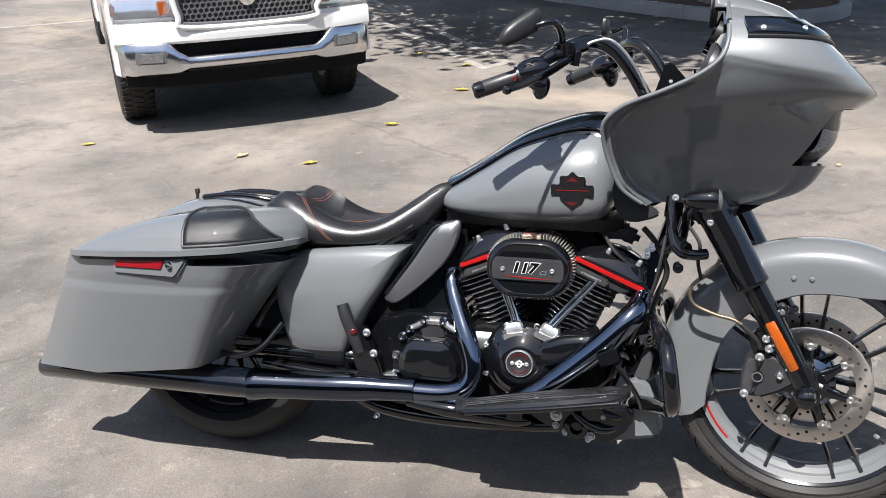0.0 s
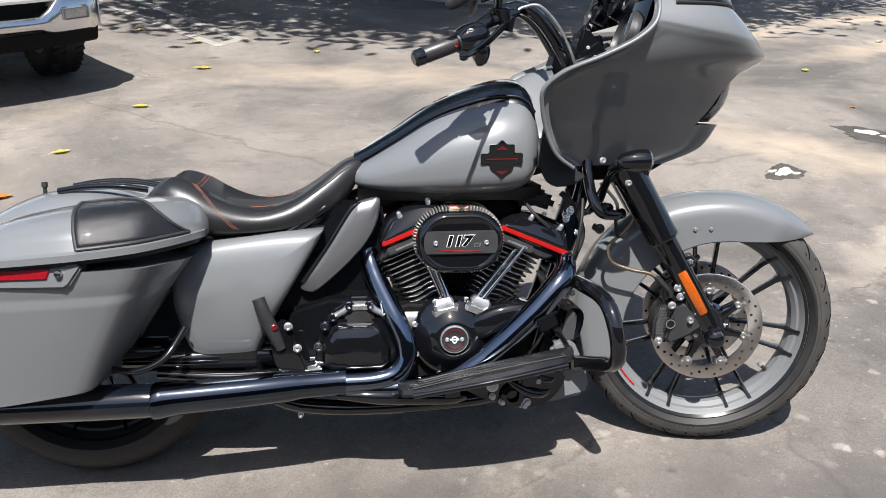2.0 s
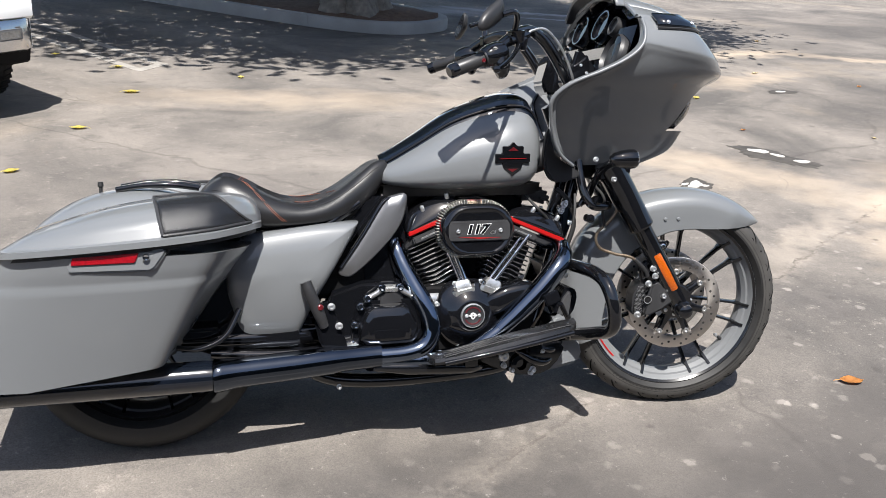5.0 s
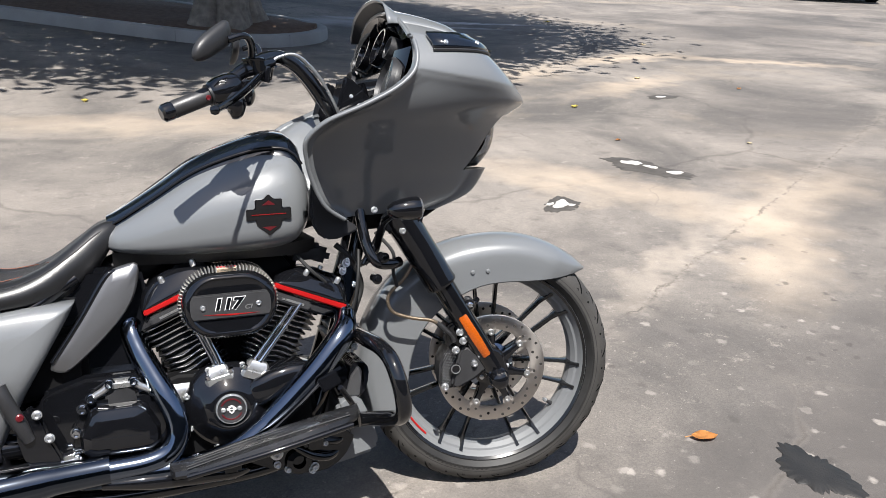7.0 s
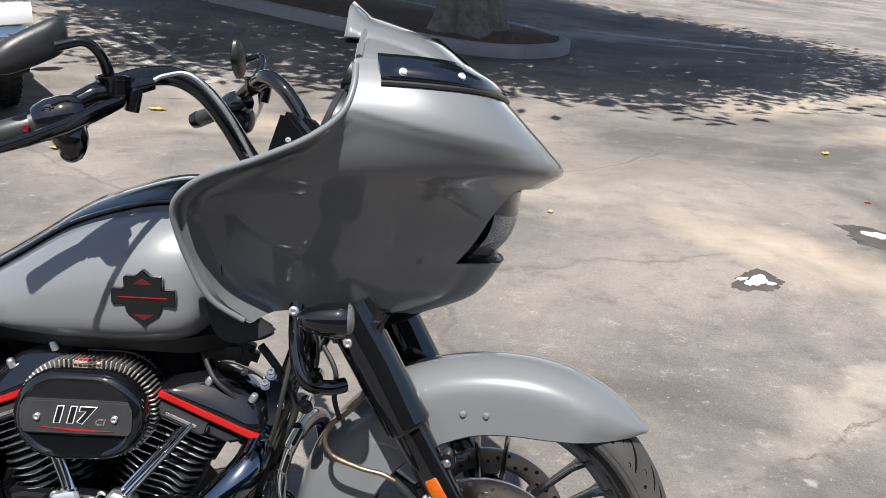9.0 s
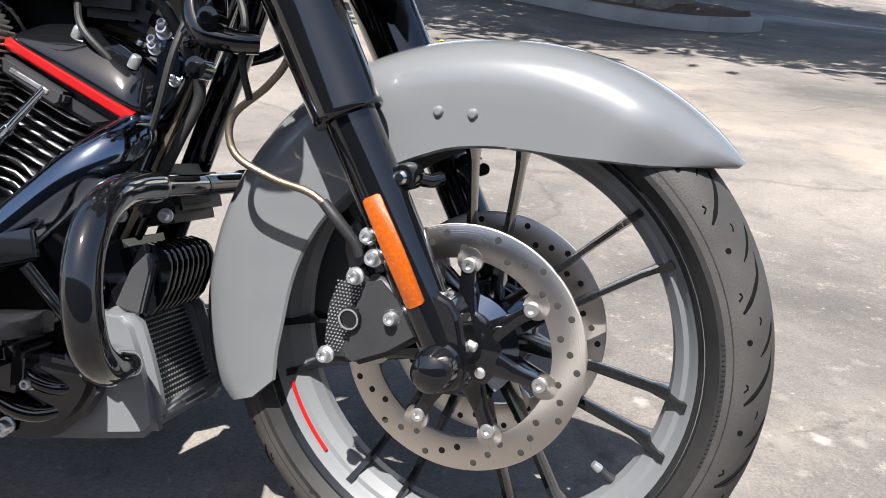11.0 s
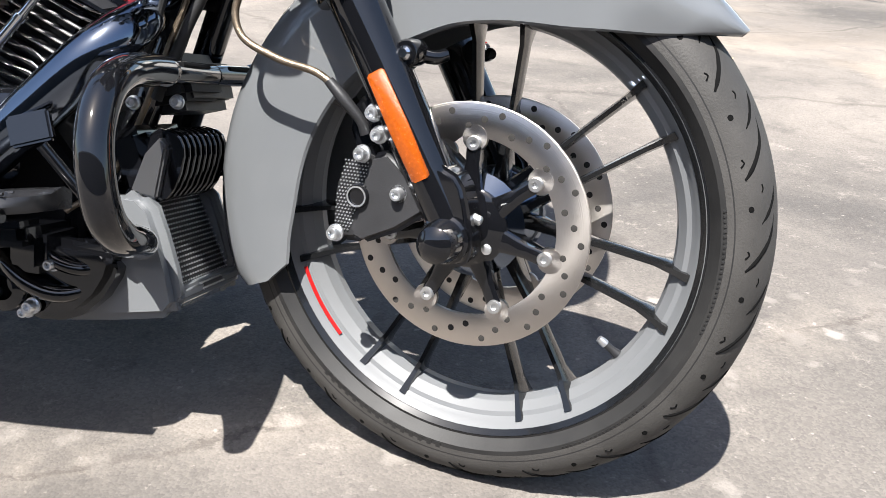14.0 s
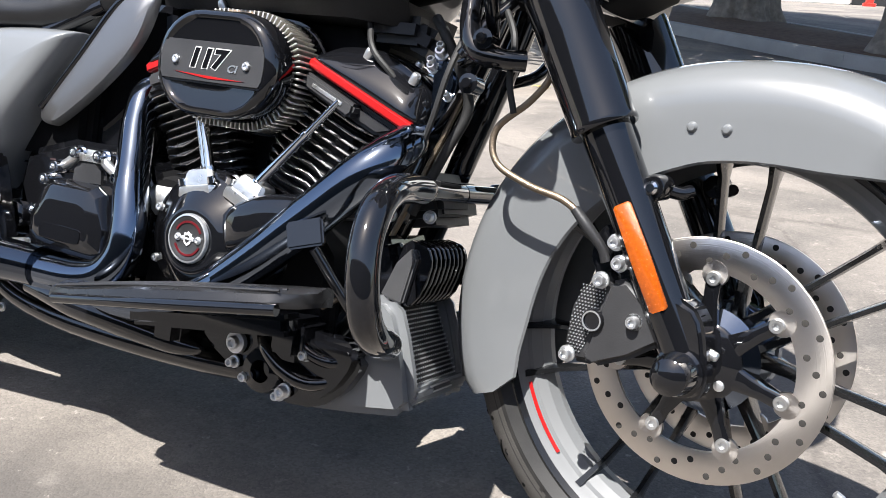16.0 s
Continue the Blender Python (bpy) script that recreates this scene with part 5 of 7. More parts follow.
def lid_point(x, v, sgn, grow=0.0):
    """v: 0 at the outer flange, 1 at the inner edge."""
    u = (x + 0.288) / 0.61
    base = 0.602 + 0.045 * u
    top = spline(x, [-0.288, -0.20, -0.05, 0.10, 0.24, 0.31, 0.325], [base + 0.020, 0.668, 0.712, 0.735, 0.738, 0.715, 0.690])
    oy = spline(x, [-0.288, -0.25, -0.12, 0.0, 0.10, 0.20, 0.25, 0.29, 0.325], [-0.335, -0.365, -0.397, -0.411, -0.411, -0.382, -0.337, -0.287, -0.22])
    prof = [(0.0, 0.0), (0.004, 0.0), (0.010, 0.02), (0.010, 0.22), (-0.006, 0.26), (-0.020, 0.55), (-0.05, 0.82), (-0.09, 0.95), (-0.16, 1.0), (-0.22, 0.97)]
    i = v * (len(prof) - 1)
    i0 = min(int(i), len(prof) - 2)
    f = i - i0
    dy, h = (prof[i0][0] * (1 - f) + prof[i0 + 1][0] * f, prof[i0][1] * (1 - f) + prof[i0 + 1][1] * f)
    y = min(oy - dy, -0.155)
    fl = 0.016
    z = base - 0.004 + (fl * h / 0.22 if h < 0.22 else fl + (top - base - fl) * (h - 0.22) / 0.78)
    return Vector((x, (y - grow) * -sgn, z + grow))


for sgn in (-1, 1):
    zs = [0.258, 0.262, 0.270, 0.31, 0.36, 0.40, 0.45, 0.50, 0.515, 0.525, 0.535, 0.548, 0.57, 0.60]
    bag = part("saddlebag", loft([bag_ring(z, sgn) for z in zs]), PAINT, bike, "long grey hard saddlebag", sharp=45)
    xs = [-0.288 + 0.613 * k / 40 for k in range(41)]
    rows = [[lid_point(x, k / 27, sgn) for k in range(28)] + [Vector((x, -0.155 * -sgn, 0.60 + 0.045 * (x + 0.288) / 0.61))] for x in xs]
    lid = part("bag_lid", loft(rows), PAINT, bag, "grey saddlebag lid", sharp=40)
    part("lid_seal", loft([[Vector((x, (lid_point(x, 0, sgn).y * -sgn + 0.010) * -sgn, z + 0.045 * (x + 0.288) / 0.61)) for z in (0.588, 0.602)] + [Vector((x, -0.18 * -sgn, z + 0.045 * (x + 0.288) / 0.61)) for z in (0.602, 0.588)] for x in xs[1:-1]]), BLACKRUB, bag)
    # speaker grille
    rows = []
    for k in range(17):
        t = k / 16
        rows.append([lid_point(0.062 + 0.236 * t + 0.030 * (1 - w) * (1 - t) - 0.062 * w * t ** 2, 0.44 + (0.46 - 0.24 * t ** 3) * w, sgn, 0.0035) for w in [j / 10 for j in range(11)]])
    ring = rows[0] + [r[-1] for r in rows[1:]] + rows[-1][-2::-1] + [r[0] for r in rows[-2:0:-1]]
    part("grille_frame", tube(ring + [ring[0]], 0.0042, 8, 1), PLATE, lid)
    g = part("speaker_grille", loft(rows, False, False), GRILLE, lid, "black mesh speaker grille in lid")
    g.modifiers.new("thick", "SOLIDIFY").thickness = 0.003
    # latch housing with reflector
    flip = Matrix.Scale(-sgn, 4, (0, 1, 0))
    m = flip @ pose(0.036, -0.406, 0, 0, 0, -5.8) @ pose(-0.036, 0.4245, 0)
    hb = part("latch_housing", moved(prism([(-0.130, 0.572), (-0.124, 0.601), (0.093, 0.619), (0.100, 0.612), (0.072, 0.574), (0.06, 0.566), (-0.122, 0.564)], -0.424, -0.39, 0.005, 2), m), PAINT, bag, "grey latch housing")
    part("latch_groove", moved(prism([(-0.134, 0.567), (-0.128, 0.604), (0.10, 0.622), (0.105, 0.612), (0.076, 0.568), (-0.12, 0.558)], -0.408, -0.39, 0.003), m), BLACKRUB, bag)
    part("reflector", moved(prism([(-0.118, 0.584), (-0.114, 0.603), (0.036, 0.611), (0.026, 0.588)], -0.4285, -0.41, 0.0015), m), REDL, bag, "red reflector on saddlebag")
    part("latch_lock", lathe([(0, 0.004), (0.004, 0.005), (0.007, 0.0055), (0.0085, 0.003), (0.0085, -0.003)], (0.052, -0.411 * -sgn, 0.6005), (0, sgn, 0), 16), CHROME, bag)
    part("bag_mount", joined(box((0.14, 0.03, 0.03), (0.14, -0.20 * -sgn, 0.36), 0.008), tube([(0.10, -0.24 * -sgn, 0.335), (0.16, -0.26 * -sgn, 0.335), (0.22, -0.245 * -sgn, 0.36), (0.26, -0.20 * -sgn, 0.42)], 0.008, 10)), BLACK, bag)
    # side cover
    m = flip
    so = [(0.250, 0.604), (0.300, 0.622), (0.45, 0.641), (0.572, 0.645), (0.582, 0.634), (0.545, 0.570), (0.475, 0.455), (0.438, 0.385), (0.416, 0.338), (0.396, 0.318), (0.290, 0.312), (0.258, 0.320), (0.240, 0.352), (0.230, 0.42), (0.220, 0.48), (0.226, 0.56)]
    rows = []
    outl = [(p.x, p.z) for p in smooth_line([(a + 0.008, 0, b - 0.004) for a, b in so], 3, True)]
    cx, cz = 0.40, 0.52
    for off, s in ((-0.03, 1.0), (0.008, 1.0), (0.020, 0.985), (0.030, 0.955), (0.038, 0.90), (0.044, 0.78), (0.047, 0.55), (0.048, 0.2)):
        ring = []
        for a, b in outl:
            x, z = cx + (a - cx) * s, cz + (b - cz) * s
            y = -0.150 - off + 0.10 * max(0, x - 0.46) ** 1.3 + 0.20 * max(0, z - 0.505) ** 1.15 + 0.22 * max(0, 0.495 - z)
            ring.append(Vector((x, y * -sgn, z)))
        rows.append(ring)
    sc = part("side_cover", loft(rows), PAINT, bike, "grey side cover", sharp=60)
    # Added black sheet that keeps the gap between bag and cover as dark as shade.
    part("gap_backing", prism([(0.10, 0.30), (0.42, 0.30), (0.42, 0.62), (0.14, 0.60)], sgn * 0.150 - 0.006, sgn * 0.150 + 0.006, 0.004), BLACK, bike)
    # air deflector beside the seat
    dfl = [(0.655, 0.695), (0.690, 0.712), (0.722, 0.712), (0.716, 0.660), (0.690, 0.610), (0.635, 0.550), (0.570, 0.495), (0.548, 0.486), (0.526, 0.492), (0.524, 0.505), (0.555, 0.555), (0.60, 0.62)]
    rows = []
    for off, s in ((0.0, 1.0), (0.012, 0.99), (0.018, 0.93), (0.0205, 0.7), (0.021, 0.3)):
        cx, cz = 0.625, 0.60
        rows.append([Vector((0.012 + cx + (a - cx) * s, (-0.115 - off - 0.09 * (0.70 - (cz + (b - cz) * s))) * -sgn, cz + (b - cz) * s)) for a, b in [(p.x, p.z) for p in smooth_line([(a, 0, b) for a, b in dfl], 3, True)]])
    part("air_deflector", loft(rows), DEFL, bike, "grey mid-frame air deflector")
    part("deflector_trim", tube([(0.540, -0.150 * -sgn, 0.512), (0.605, -0.142 * -sgn, 0.602), (0.662, -0.132 * -sgn, 0.688), (0.69, -0.124 * -sgn, 0.702)], 0.006, 10), BLACK, bike)
    # muffler and pipe
    yy = 0.235 * sgn
    mu = part("muffler", loft([[Vector((x, yy + 0.03 * sgn * x + r * math.cos(a), z + r * 0.94 * math.sin(a))) for a in [2 * math.pi * k / 28 for k in range(28)]]
                              for x, z, r in ((-0.492, 0.238, 0.026), (-0.490, 0.238, 0.033), (-0.482, 0.239, 0.037), (-0.30, 0.246, 0.043), (0.05, 0.253, 0.045), (0.165, 0.255, 0.044), (0.186, 0.255, 0.042))]), NAVY, bike, "gloss black muffler")
    part("exhaust_pipe", loft([[Vector((x, sgn * (0.245 - 0.11 * (x - 0.18)) * f / 0.95 + r * math.cos(a), z + r * math.sin(a))) for a in [2 * math.pi * k / 24 for k in range(24)]]
                              for f in (0.95,) for x, z, r in ((0.188, 0.254, 0.043), (0.192, 0.255, 0.045), (0.21, 0.256, 0.044), (0.25, 0.258, 0.040), (0.40, 0.262, 0.039), (0.50, 0.266, 0.038), (0.53, 0.267, 0.034), (0.62, 0.268, 0.033), (0.64, 0.268, 0.034))]), PIPE, bike, "black chrome exhaust pipe")
    part("peg_bracket", moved(prism([(0.46, 0.40), (0.50, 0.43), (0.53, 0.35), (0.55, 0.29), (0.50, 0.28), (0.47, 0.32)], -0.20, -0.17, 0.006, 2, round_per=2), m), BLACK, bike)
    pg = part("passenger_peg", moved(tube([(0.437, -0.205, 0.487), (0.448, -0.208, 0.455), (0.470, -0.205, 0.40), (0.485, -0.20, 0.36)], [0.0155, 0.0165, 0.0165, 0.013], 14), m), SATIN, bike, "black folded passenger foot peg")
    part("peg_badge", lathe([(0, 0.003), (0.006, 0.003), (0.0085, 0.001), (0.009, -0.01)], (0.474, -0.221 * -sgn, 0.418), (0.3, sgn, 0), 16), DARKRED, pg)
    for bx, bz in ((0.505, 0.415), (0.525, 0.36)):
        bolt((bx, -0.205 * -sgn, bz), 0.008, 0.008, (0, sgn, 0), parent=pg)

# ---- engine ----
engine = part("engine", prism([(0.56, 0.24), (0.60, 0.20), (1.06, 0.19), (1.13, 0.22), (1.12, 0.36), (1.06, 0.43), (0.80, 0.45), (0.70, 0.42), (0.56, 0.42)], -0.125, 0.125, 0.015, 3), VOID, bike, "black V-twin engine with machined fins")
CRANK = Vector((0.934, 0, 0.255))


def cylinder(tilt):
    """One finned cylinder with head and rocker cover, which sits ahead of the bore."""
    m = Matrix.Translation(CRANK) @ Matrix.Rotation(radians(tilt), 4, "Y")
    s = 1

    def out(pts):
        return [(s * u, z) for u, z in pts]
    cyl = part("cylinder", moved(prism([(-0.060, 0.14), (0.060, 0.14), (0.060, 0.350), (-0.060, 0.350)], -0.095, 0.095, 0.012, 2), m), DARK, engine, "black finned cylinder")
    for k in range(15):
        z = 0.150 + 0.0140 * k
        g = 0.070 if k < 11 else 0.082
        w = 0.112 + 0.004 * math.sin(k)
        sh = [(-g, -w + 0.02), (-g + 0.02, -w), (g - 0.02, -w), (g, -w + 0.02), (g, 0.04), (g - 0.02, 0.06), (-g + 0.02, 0.06), (-g, 0.04)]
        part("fin", moved(prism(sh, z, z + 0.0040, 0.0006, 1, "xy"), m), SATIN, cyl)
        wave = 0.0035 if k < 9 else 0.0
        edge = [(-g + 0.003, -w + 0.022, 0), (-g + 0.020, -w + 0.001, wave), (-0.02, -w + 0.0005, -wave), (0.02, -w + 0.0010, wave), (g - 0.020, -w + 0.001, -wave), (g - 0.003, -w + 0.022, 0)]
        part("fin_edge", moved(tube([(x, y - 0.0012, z + 0.002 + dz) for x, y, dz in edge], 0.0014, 6, 3), m), FINEDGE, cyl)
    part("cylinder_head", moved(prism(out([(-0.078, 0.352), (0.090, 0.352), (0.126, 0.378), (-0.050, 0.378)]), -0.120, 0.040, 0.006, 2), m), SATIN, engine)
    rows = []
    for k in range(25):
        u = -0.051 + 0.188 * k / 24
        h = spline(u, [-0.051, -0.030, 0.0, 0.040, 0.080, 0.115, 0.137], [0.412, 0.433, 0.447, 0.456, 0.456, 0.446, 0.420])
        end = 0.10 * max(0.0, (u - 0.110) / 0.027) ** 2 + 0.06 * max(0.0, (-0.036 - u) / 0.015) ** 2
        rows.append([Vector((u, y * (1 - end), 0.397 + (h - 0.397) * q)) for y, q in ((-0.131, 0.0), (-0.1325, 0.06), (-0.1320, 0.14), (-0.126, 0.34), (-0.116, 0.62), (-0.106, 0.84), (-0.094, 0.96), (-0.075, 1.0), (-0.04, 1.03), (0.0, 1.0), (0.028, 0.85), (0.034, 0.4), (0.034, 0.0))])
    rc = part("rocker_cover", moved(loft(rows), m), BLACK, engine, "gloss black rocker cover with red band", sharp=50)
    part("red_band", moved(prism(out([(-0.051, 0.384), (0.134, 0.382), (0.138, 0.3965), (-0.050, 0.3985)]), -0.1335, -0.10, 0.003, 2), m), REDP, rc, "red painted band")
    part("name_plate", moved(prism(out([(-0.046, 0.357), (0.046, 0.354), (0.052, 0.362), (0.050, 0.376), (-0.046, 0.378)]), -0.138, -0.11, 0.004, 2), m), PLATE, rc)
    part("plate_bar", moved(box((0.056, 0.002, 0.0055), (s * 0.004, -0.1385, 0.3665), 0.0005), m), SILVER, rc)
    for u, y, z in ((0.018, -0.112, 0.444), (0.098, -0.112, 0.448), (0.06, -0.05, 0.458)):
        part("cover_bolt", moved(lathe([(0, 0.006), (0.003, 0.006), (0.0050, 0.0055), (0.0060, 0.004), (0.0068, 0.0), (0.0068, -0.010)], (s * u, y, z), (0.1 * s, -0.25, 1), 10), m), BOLTM, rc)
    part("head_bolt", moved(lathe([(0, 0.020), (0.006, 0.020), (0.010, 0.017), (0.011, 0.0), (0.015, -0.002), (0.015, -0.01)], (s * 0.146, -0.112, 0.372), (0.2 * s, -1, 0), 14), m), BOLTM, rc)
    return m


mf = cylinder(22.5)
mr = cylinder(-22.5)
# pushrod tubes
for top, bot in (((0.832, -0.128, 0.590), (0.890, -0.138, 0.455)), ((0.850, -0.134, 0.585), (0.902, -0.145, 0.455)), ((1.098, -0.136, 0.586), (0.982, -0.146, 0.448)), ((1.086, -0.119, 0.588), (0.970, -0.129, 0.448))):
    t, b = Vector(top), Vector(bot)
    part("pushrod_tube", tube([b, b.lerp(t, 0.08), b.lerp(t, 0.10), b.lerp(t, 0.58), b.lerp(t, 0.60), b.lerp(t, 0.64), b.lerp(t, 0.66), t], [0.0105, 0.0105, 0.0074, 0.0066, 0.0086, 0.0086, 0.0054, 0.0050], 16, 3), CHROME, engine, "chrome pushrod tube")
for x, tilt in ((0.893, -12), (0.976, 22)):
    lb = part("lifter_block", moved(loft([[Vector((px_ * w_, py_ * d_, h_)) for px_, py_ in ((-1, -0.7), (-0.8, -1), (0.8, -1), (1, -0.7), (1, 0.7), (0.8, 1), (-0.8, 1), (-1, 0.7))] for w_, d_, h_ in ((0.034, 0.026, -0.010), (0.035, 0.027, -0.006), (0.034, 0.026, 0.006), (0.029, 0.022, 0.008), (0.027, 0.021, 0.014), (0.024, 0.018, 0.026), (0.020, 0.015, 0.031))]), pose(x, -0.140, 0.430, 0, tilt, 0)), SILVER, engine, "bright lifter block", sharp=25)
    for dx in (-0.027, 0.027):
        for dy in (-0.160, -0.120):
            part("block_bolt", lathe([(0, 0.010), (0.004, 0.010), (0.0065, 0.009), (0.007, 0)], (x + dx * math.cos(radians(tilt)), dy, 0.440 - dx * math.sin(radians(tilt))), (math.sin(radians(tilt)), -0.2, 1), 10), CHROME, lb)
# cam cover
cc = Vector((0.912, -0.125, 0.360))
cam_cover = part("cam_cover", loft([[cc + Vector((r * math.cos(a) * (1.0 + 0.25 * max(0, math.cos(a)) * (1 - d / 0.075)), -d, r * math.sin(a))) for a in [2 * math.pi * k / 36 for k in range(36)]]
                                    for d, r in ((-0.03, 0.108), (0.012, 0.106), (0.024, 0.100), (0.030, 0.088), (0.038, 0.076), (0.048, 0.064), (0.056, 0.050), (0.059, 0.044), (0.058, 0.038), (0.056, 0.02))]), BLACK, engine, "gloss black cam cover")
t = part("timing_cover", lathe([(0, 0.005), (0.026, 0.005), (0.029, 0.007), (0.0338, 0.007), (0.0362, 0.002), (0.0362, -0.006)], cc + Vector((0, -0.056, 0.003)), (0, -1, 0), 40), SATIN, cam_cover, "round timing cover with red ring")
part("timing_rim", lathe([(0.0325, 0.0075), (0.0347, 0.007), (0.0362, 0.003), (0.0362, 0.002), (0.0325, 0.006)], cc + Vector((0, -0.0565, 0.003)), (0, -1, 0), 40, closed_profile=True), BOLTM, t)
for a0, a1 in ((25, 155), (205, 335)):
    part("red_ring", lathe([(0.0225, 0.0060), (0.0255, 0.0060), (0.0255, 0.0045), (0.0225, 0.0045)], cc + Vector((0, -0.0565, 0.003)), (0, -1, 0), 24, a0, a1, True), DARKRED, t)
part("timing_badge", moved(prism(shield(0.22), -0.001, 0.001, 0.0003, 1), pose(0.912, -0.1868, 0.363)), WHITE, t)
part("badge_core", moved(prism(shield(0.13), -0.001, 0.001, 0.0003, 1), pose(0.912, -0.1876, 0.363)), SATIN, t)
part("badge_band", box((0.022, 0.001, 0.0024), (0.912, -0.1885, 0.363), 0.0003), WHITE, t)
for dx in (-0.0185, 0.0185):
    bolt((0.912 + dx, -0.187, 0.363), 0.0042, 0.003, parent=t)
for k in range(8):
    a = radians(-20 + 45 * k)
    bolt(cc + Vector((0.102 * math.cos(a), -0.020, 0.100 * math.sin(a))), 0.006, 0.007, parent=cam_cover)
# cover arm to the front pipe
ARM = [(p.x, p.z) for p in smooth_line([(x, 0, z) for x, z in ((0.950, 0.405), (0.990, 0.434), (1.030, 0.447), (1.075, 0.452), (1.108, 0.446), (1.118, 0.430), (1.100, 0.408), (1.065, 0.388), (1.020, 0.366), (0.960, 0.350))], 3, True)]
part("cover_arm", loft([[Vector((1.035 + (x - 1.035) * s, y, 0.408 + (z - 0.408) * s)) for x, z in ARM] for y, s in ((-0.120, 1.0), (-0.156, 1.0), (-0.166, 0.97), (-0.174, 0.90), (-0.1805, 0.76), (-0.1845, 0.55), (-0.1862, 0.30), (-0.1868, 0.08))]), BLACK, engine, "gloss black cover between cam chest and pipe", sharp=60)
# air cleaner
ROT = pose(0.927, 0, 0.610)


def stadium(hl, hh, n=12):
    out = []
    for k in range(n + 1):
        a = -math.pi / 2 + math.pi * k / n
        out.append((hl - hh + hh * math.cos(a), hh * math.sin(a)))
    for k in range(n + 1):
        a = math.pi / 2 + math.pi * k / n
        out.append((-hl + hh + hh * math.cos(a), hh * math.sin(a)))
    return out


air = part("air_cleaner", moved(prism(stadium(0.098, 0.068, 16), -0.160, -0.085, 0.006, 2), ROT), DARK, engine, "oval air cleaner with pleated rim")
part("air_backplate", moved(prism(stadium(0.118, 0.087, 16), -0.090, -0.075, 0.004, 2), ROT), BLACK, air)
st = stadium(0.107, 0.076, 22)
per = len(st)
cum = [0]
for i in range(per):
    x0, z0 = st[i]
    x1, z1 = st[(i + 1) % per]
    cum.append(cum[-1] + math.hypot(x1 - x0, z1 - z0))
for k in range(78):
    s = cum[-1] * k / 78
    i = max(j for j in range(per) if cum[j] <= s)
    f = (s - cum[i]) / max(1e-9, cum[i + 1] - cum[i])
    (x0, z0), (x1, z1) = st[i], st[(i + 1) % per]
    x, z = x0 + (x1 - x0) * f, z0 + (z1 - z0) * f
    part("pleat", moved(box((0.015, 0.050, 0.0030), (x, -0.131, z), 0.0008, (0, math.degrees(-math.atan2(-(x1 - x0), z1 - z0)), 0), 1), ROT), PLEAT, air)
rows = []
for d, s in ((-0.154, 0.98), (-0.158, 1.02), (-0.166, 1.03), (-0.182, 1.02), (-0.194, 0.99), (-0.2005, 0.94), (-0.2025, 0.88), (-0.1985, 0.845), (-0.1975, 0.80), (-0.197, 0.4)):
    rows.append([Vector((x, d, z)) for x, z in stadium(0.1055 * s - (1 - s) * 0.01, 0.0735 * s, 16)])
cov = part("air_cleaner_cover", moved(loft(rows), ROT), BLACK, air, "gloss black oval cover lettered 117 CI")
pl_out = [(-0.086, -0.029), (0.086, -0.029), (0.092, -0.018), (0.0935, 0.0), (0.092, 0.018), (0.086, 0.029), (-0.086, 0.029), (-0.092, 0.018), (-0.0935, 0.0), (-0.092, -0.018)]
part("cover_plate", moved(prism(pl_out, -0.2035, -0.192, 0.003, 2), ROT), PLATE, cov, "dark grey plate")
for dx in (-0.062, 0.062):
    bolt((0.927 + dx, -0.2035, 0.610), 0.0055, 0.004, parent=cov)
turn = pose(0, 0, 0, 90, 0, 0)
part("lettering_edge", moved(letters("117", 0.038, 0.0004, 0.0030), pose(0.918, -0.2038, 0.6140) @ turn @ Matrix.Diagonal((1.12, 0.92, 1, 1))), WHITE, cov, "white outlined numerals", flat=True)
part("lettering", moved(letters("117", 0.038, 0.0008, 0.0017), pose(0.918, -0.2042, 0.6140) @ turn @ Matrix.Diagonal((1.12, 0.92, 1, 1))), BLACK, cov, flat=True)
part("lettering_small", moved(letters("CI", 0.0145, 0.0006, 0.0003), pose(0.965, -0.2038, 0.6040) @ turn @ Matrix.Diagonal((1.25, 1, 1, 1))), SILVER, cov, flat=True)
part("red_line", moved(prism([(-0.062, 0.0), (0.062, -0.0045), (0.0, -0.006)], -0.2045, -0.203, 0), pose(0.927, 0, 0.594)), REDP, cov)
part("cover_tag", box((0.046, 0.016, 0.006), (0.927, -0.150, 0.687), 0.002, (-20, 0, 0)), COPPER, air, "bronze tag on the air cleaner")
part("tag_stripe", box((0.044, 0.004, 0.003), (0.927, -0.143, 0.692), 0.001, (-20, 0, 0)), REDP, air)
# transmission cover
TCO = [(-0.092, -0.048), (-0.074, -0.066), (0.074, -0.066), (0.092, -0.048), (0.092, -0.004), (0.066, 0.052), (0.048, 0.064), (-0.048, 0.064), (-0.066, 0.052), (-0.092, -0.004)]
tc = part("transmission_cover", loft([[Vector((0.668 + x * s, y, 0.345 + (z + 0.004) * s_)) for x, z in TCO] for y, s, s_ in ((-0.10, 0.93, 0.93), (-0.168, 0.93, 0.93), (-0.171, 0.915, 0.915), (-0.186, 0.86, 0.80), (-0.188, 0.845, 0.775), (-0.1965, 0.66, 0.50), (-0.197, 0.60, 0.44), (-0.197, 0.10, 0.10))]), BLACK, engine, "gloss black transmission side cover", sharp=18)
part("cover_recess", prism([(0.622, 0.318), (0.632, 0.312), (0.704, 0.312), (0.714, 0.318), (0.716, 0.332), (0.708, 0.342), (0.628, 0.342), (0.620, 0.332)], -0.1985, -0.190, 0.004, 2, round_per=2), BLACK, tc)
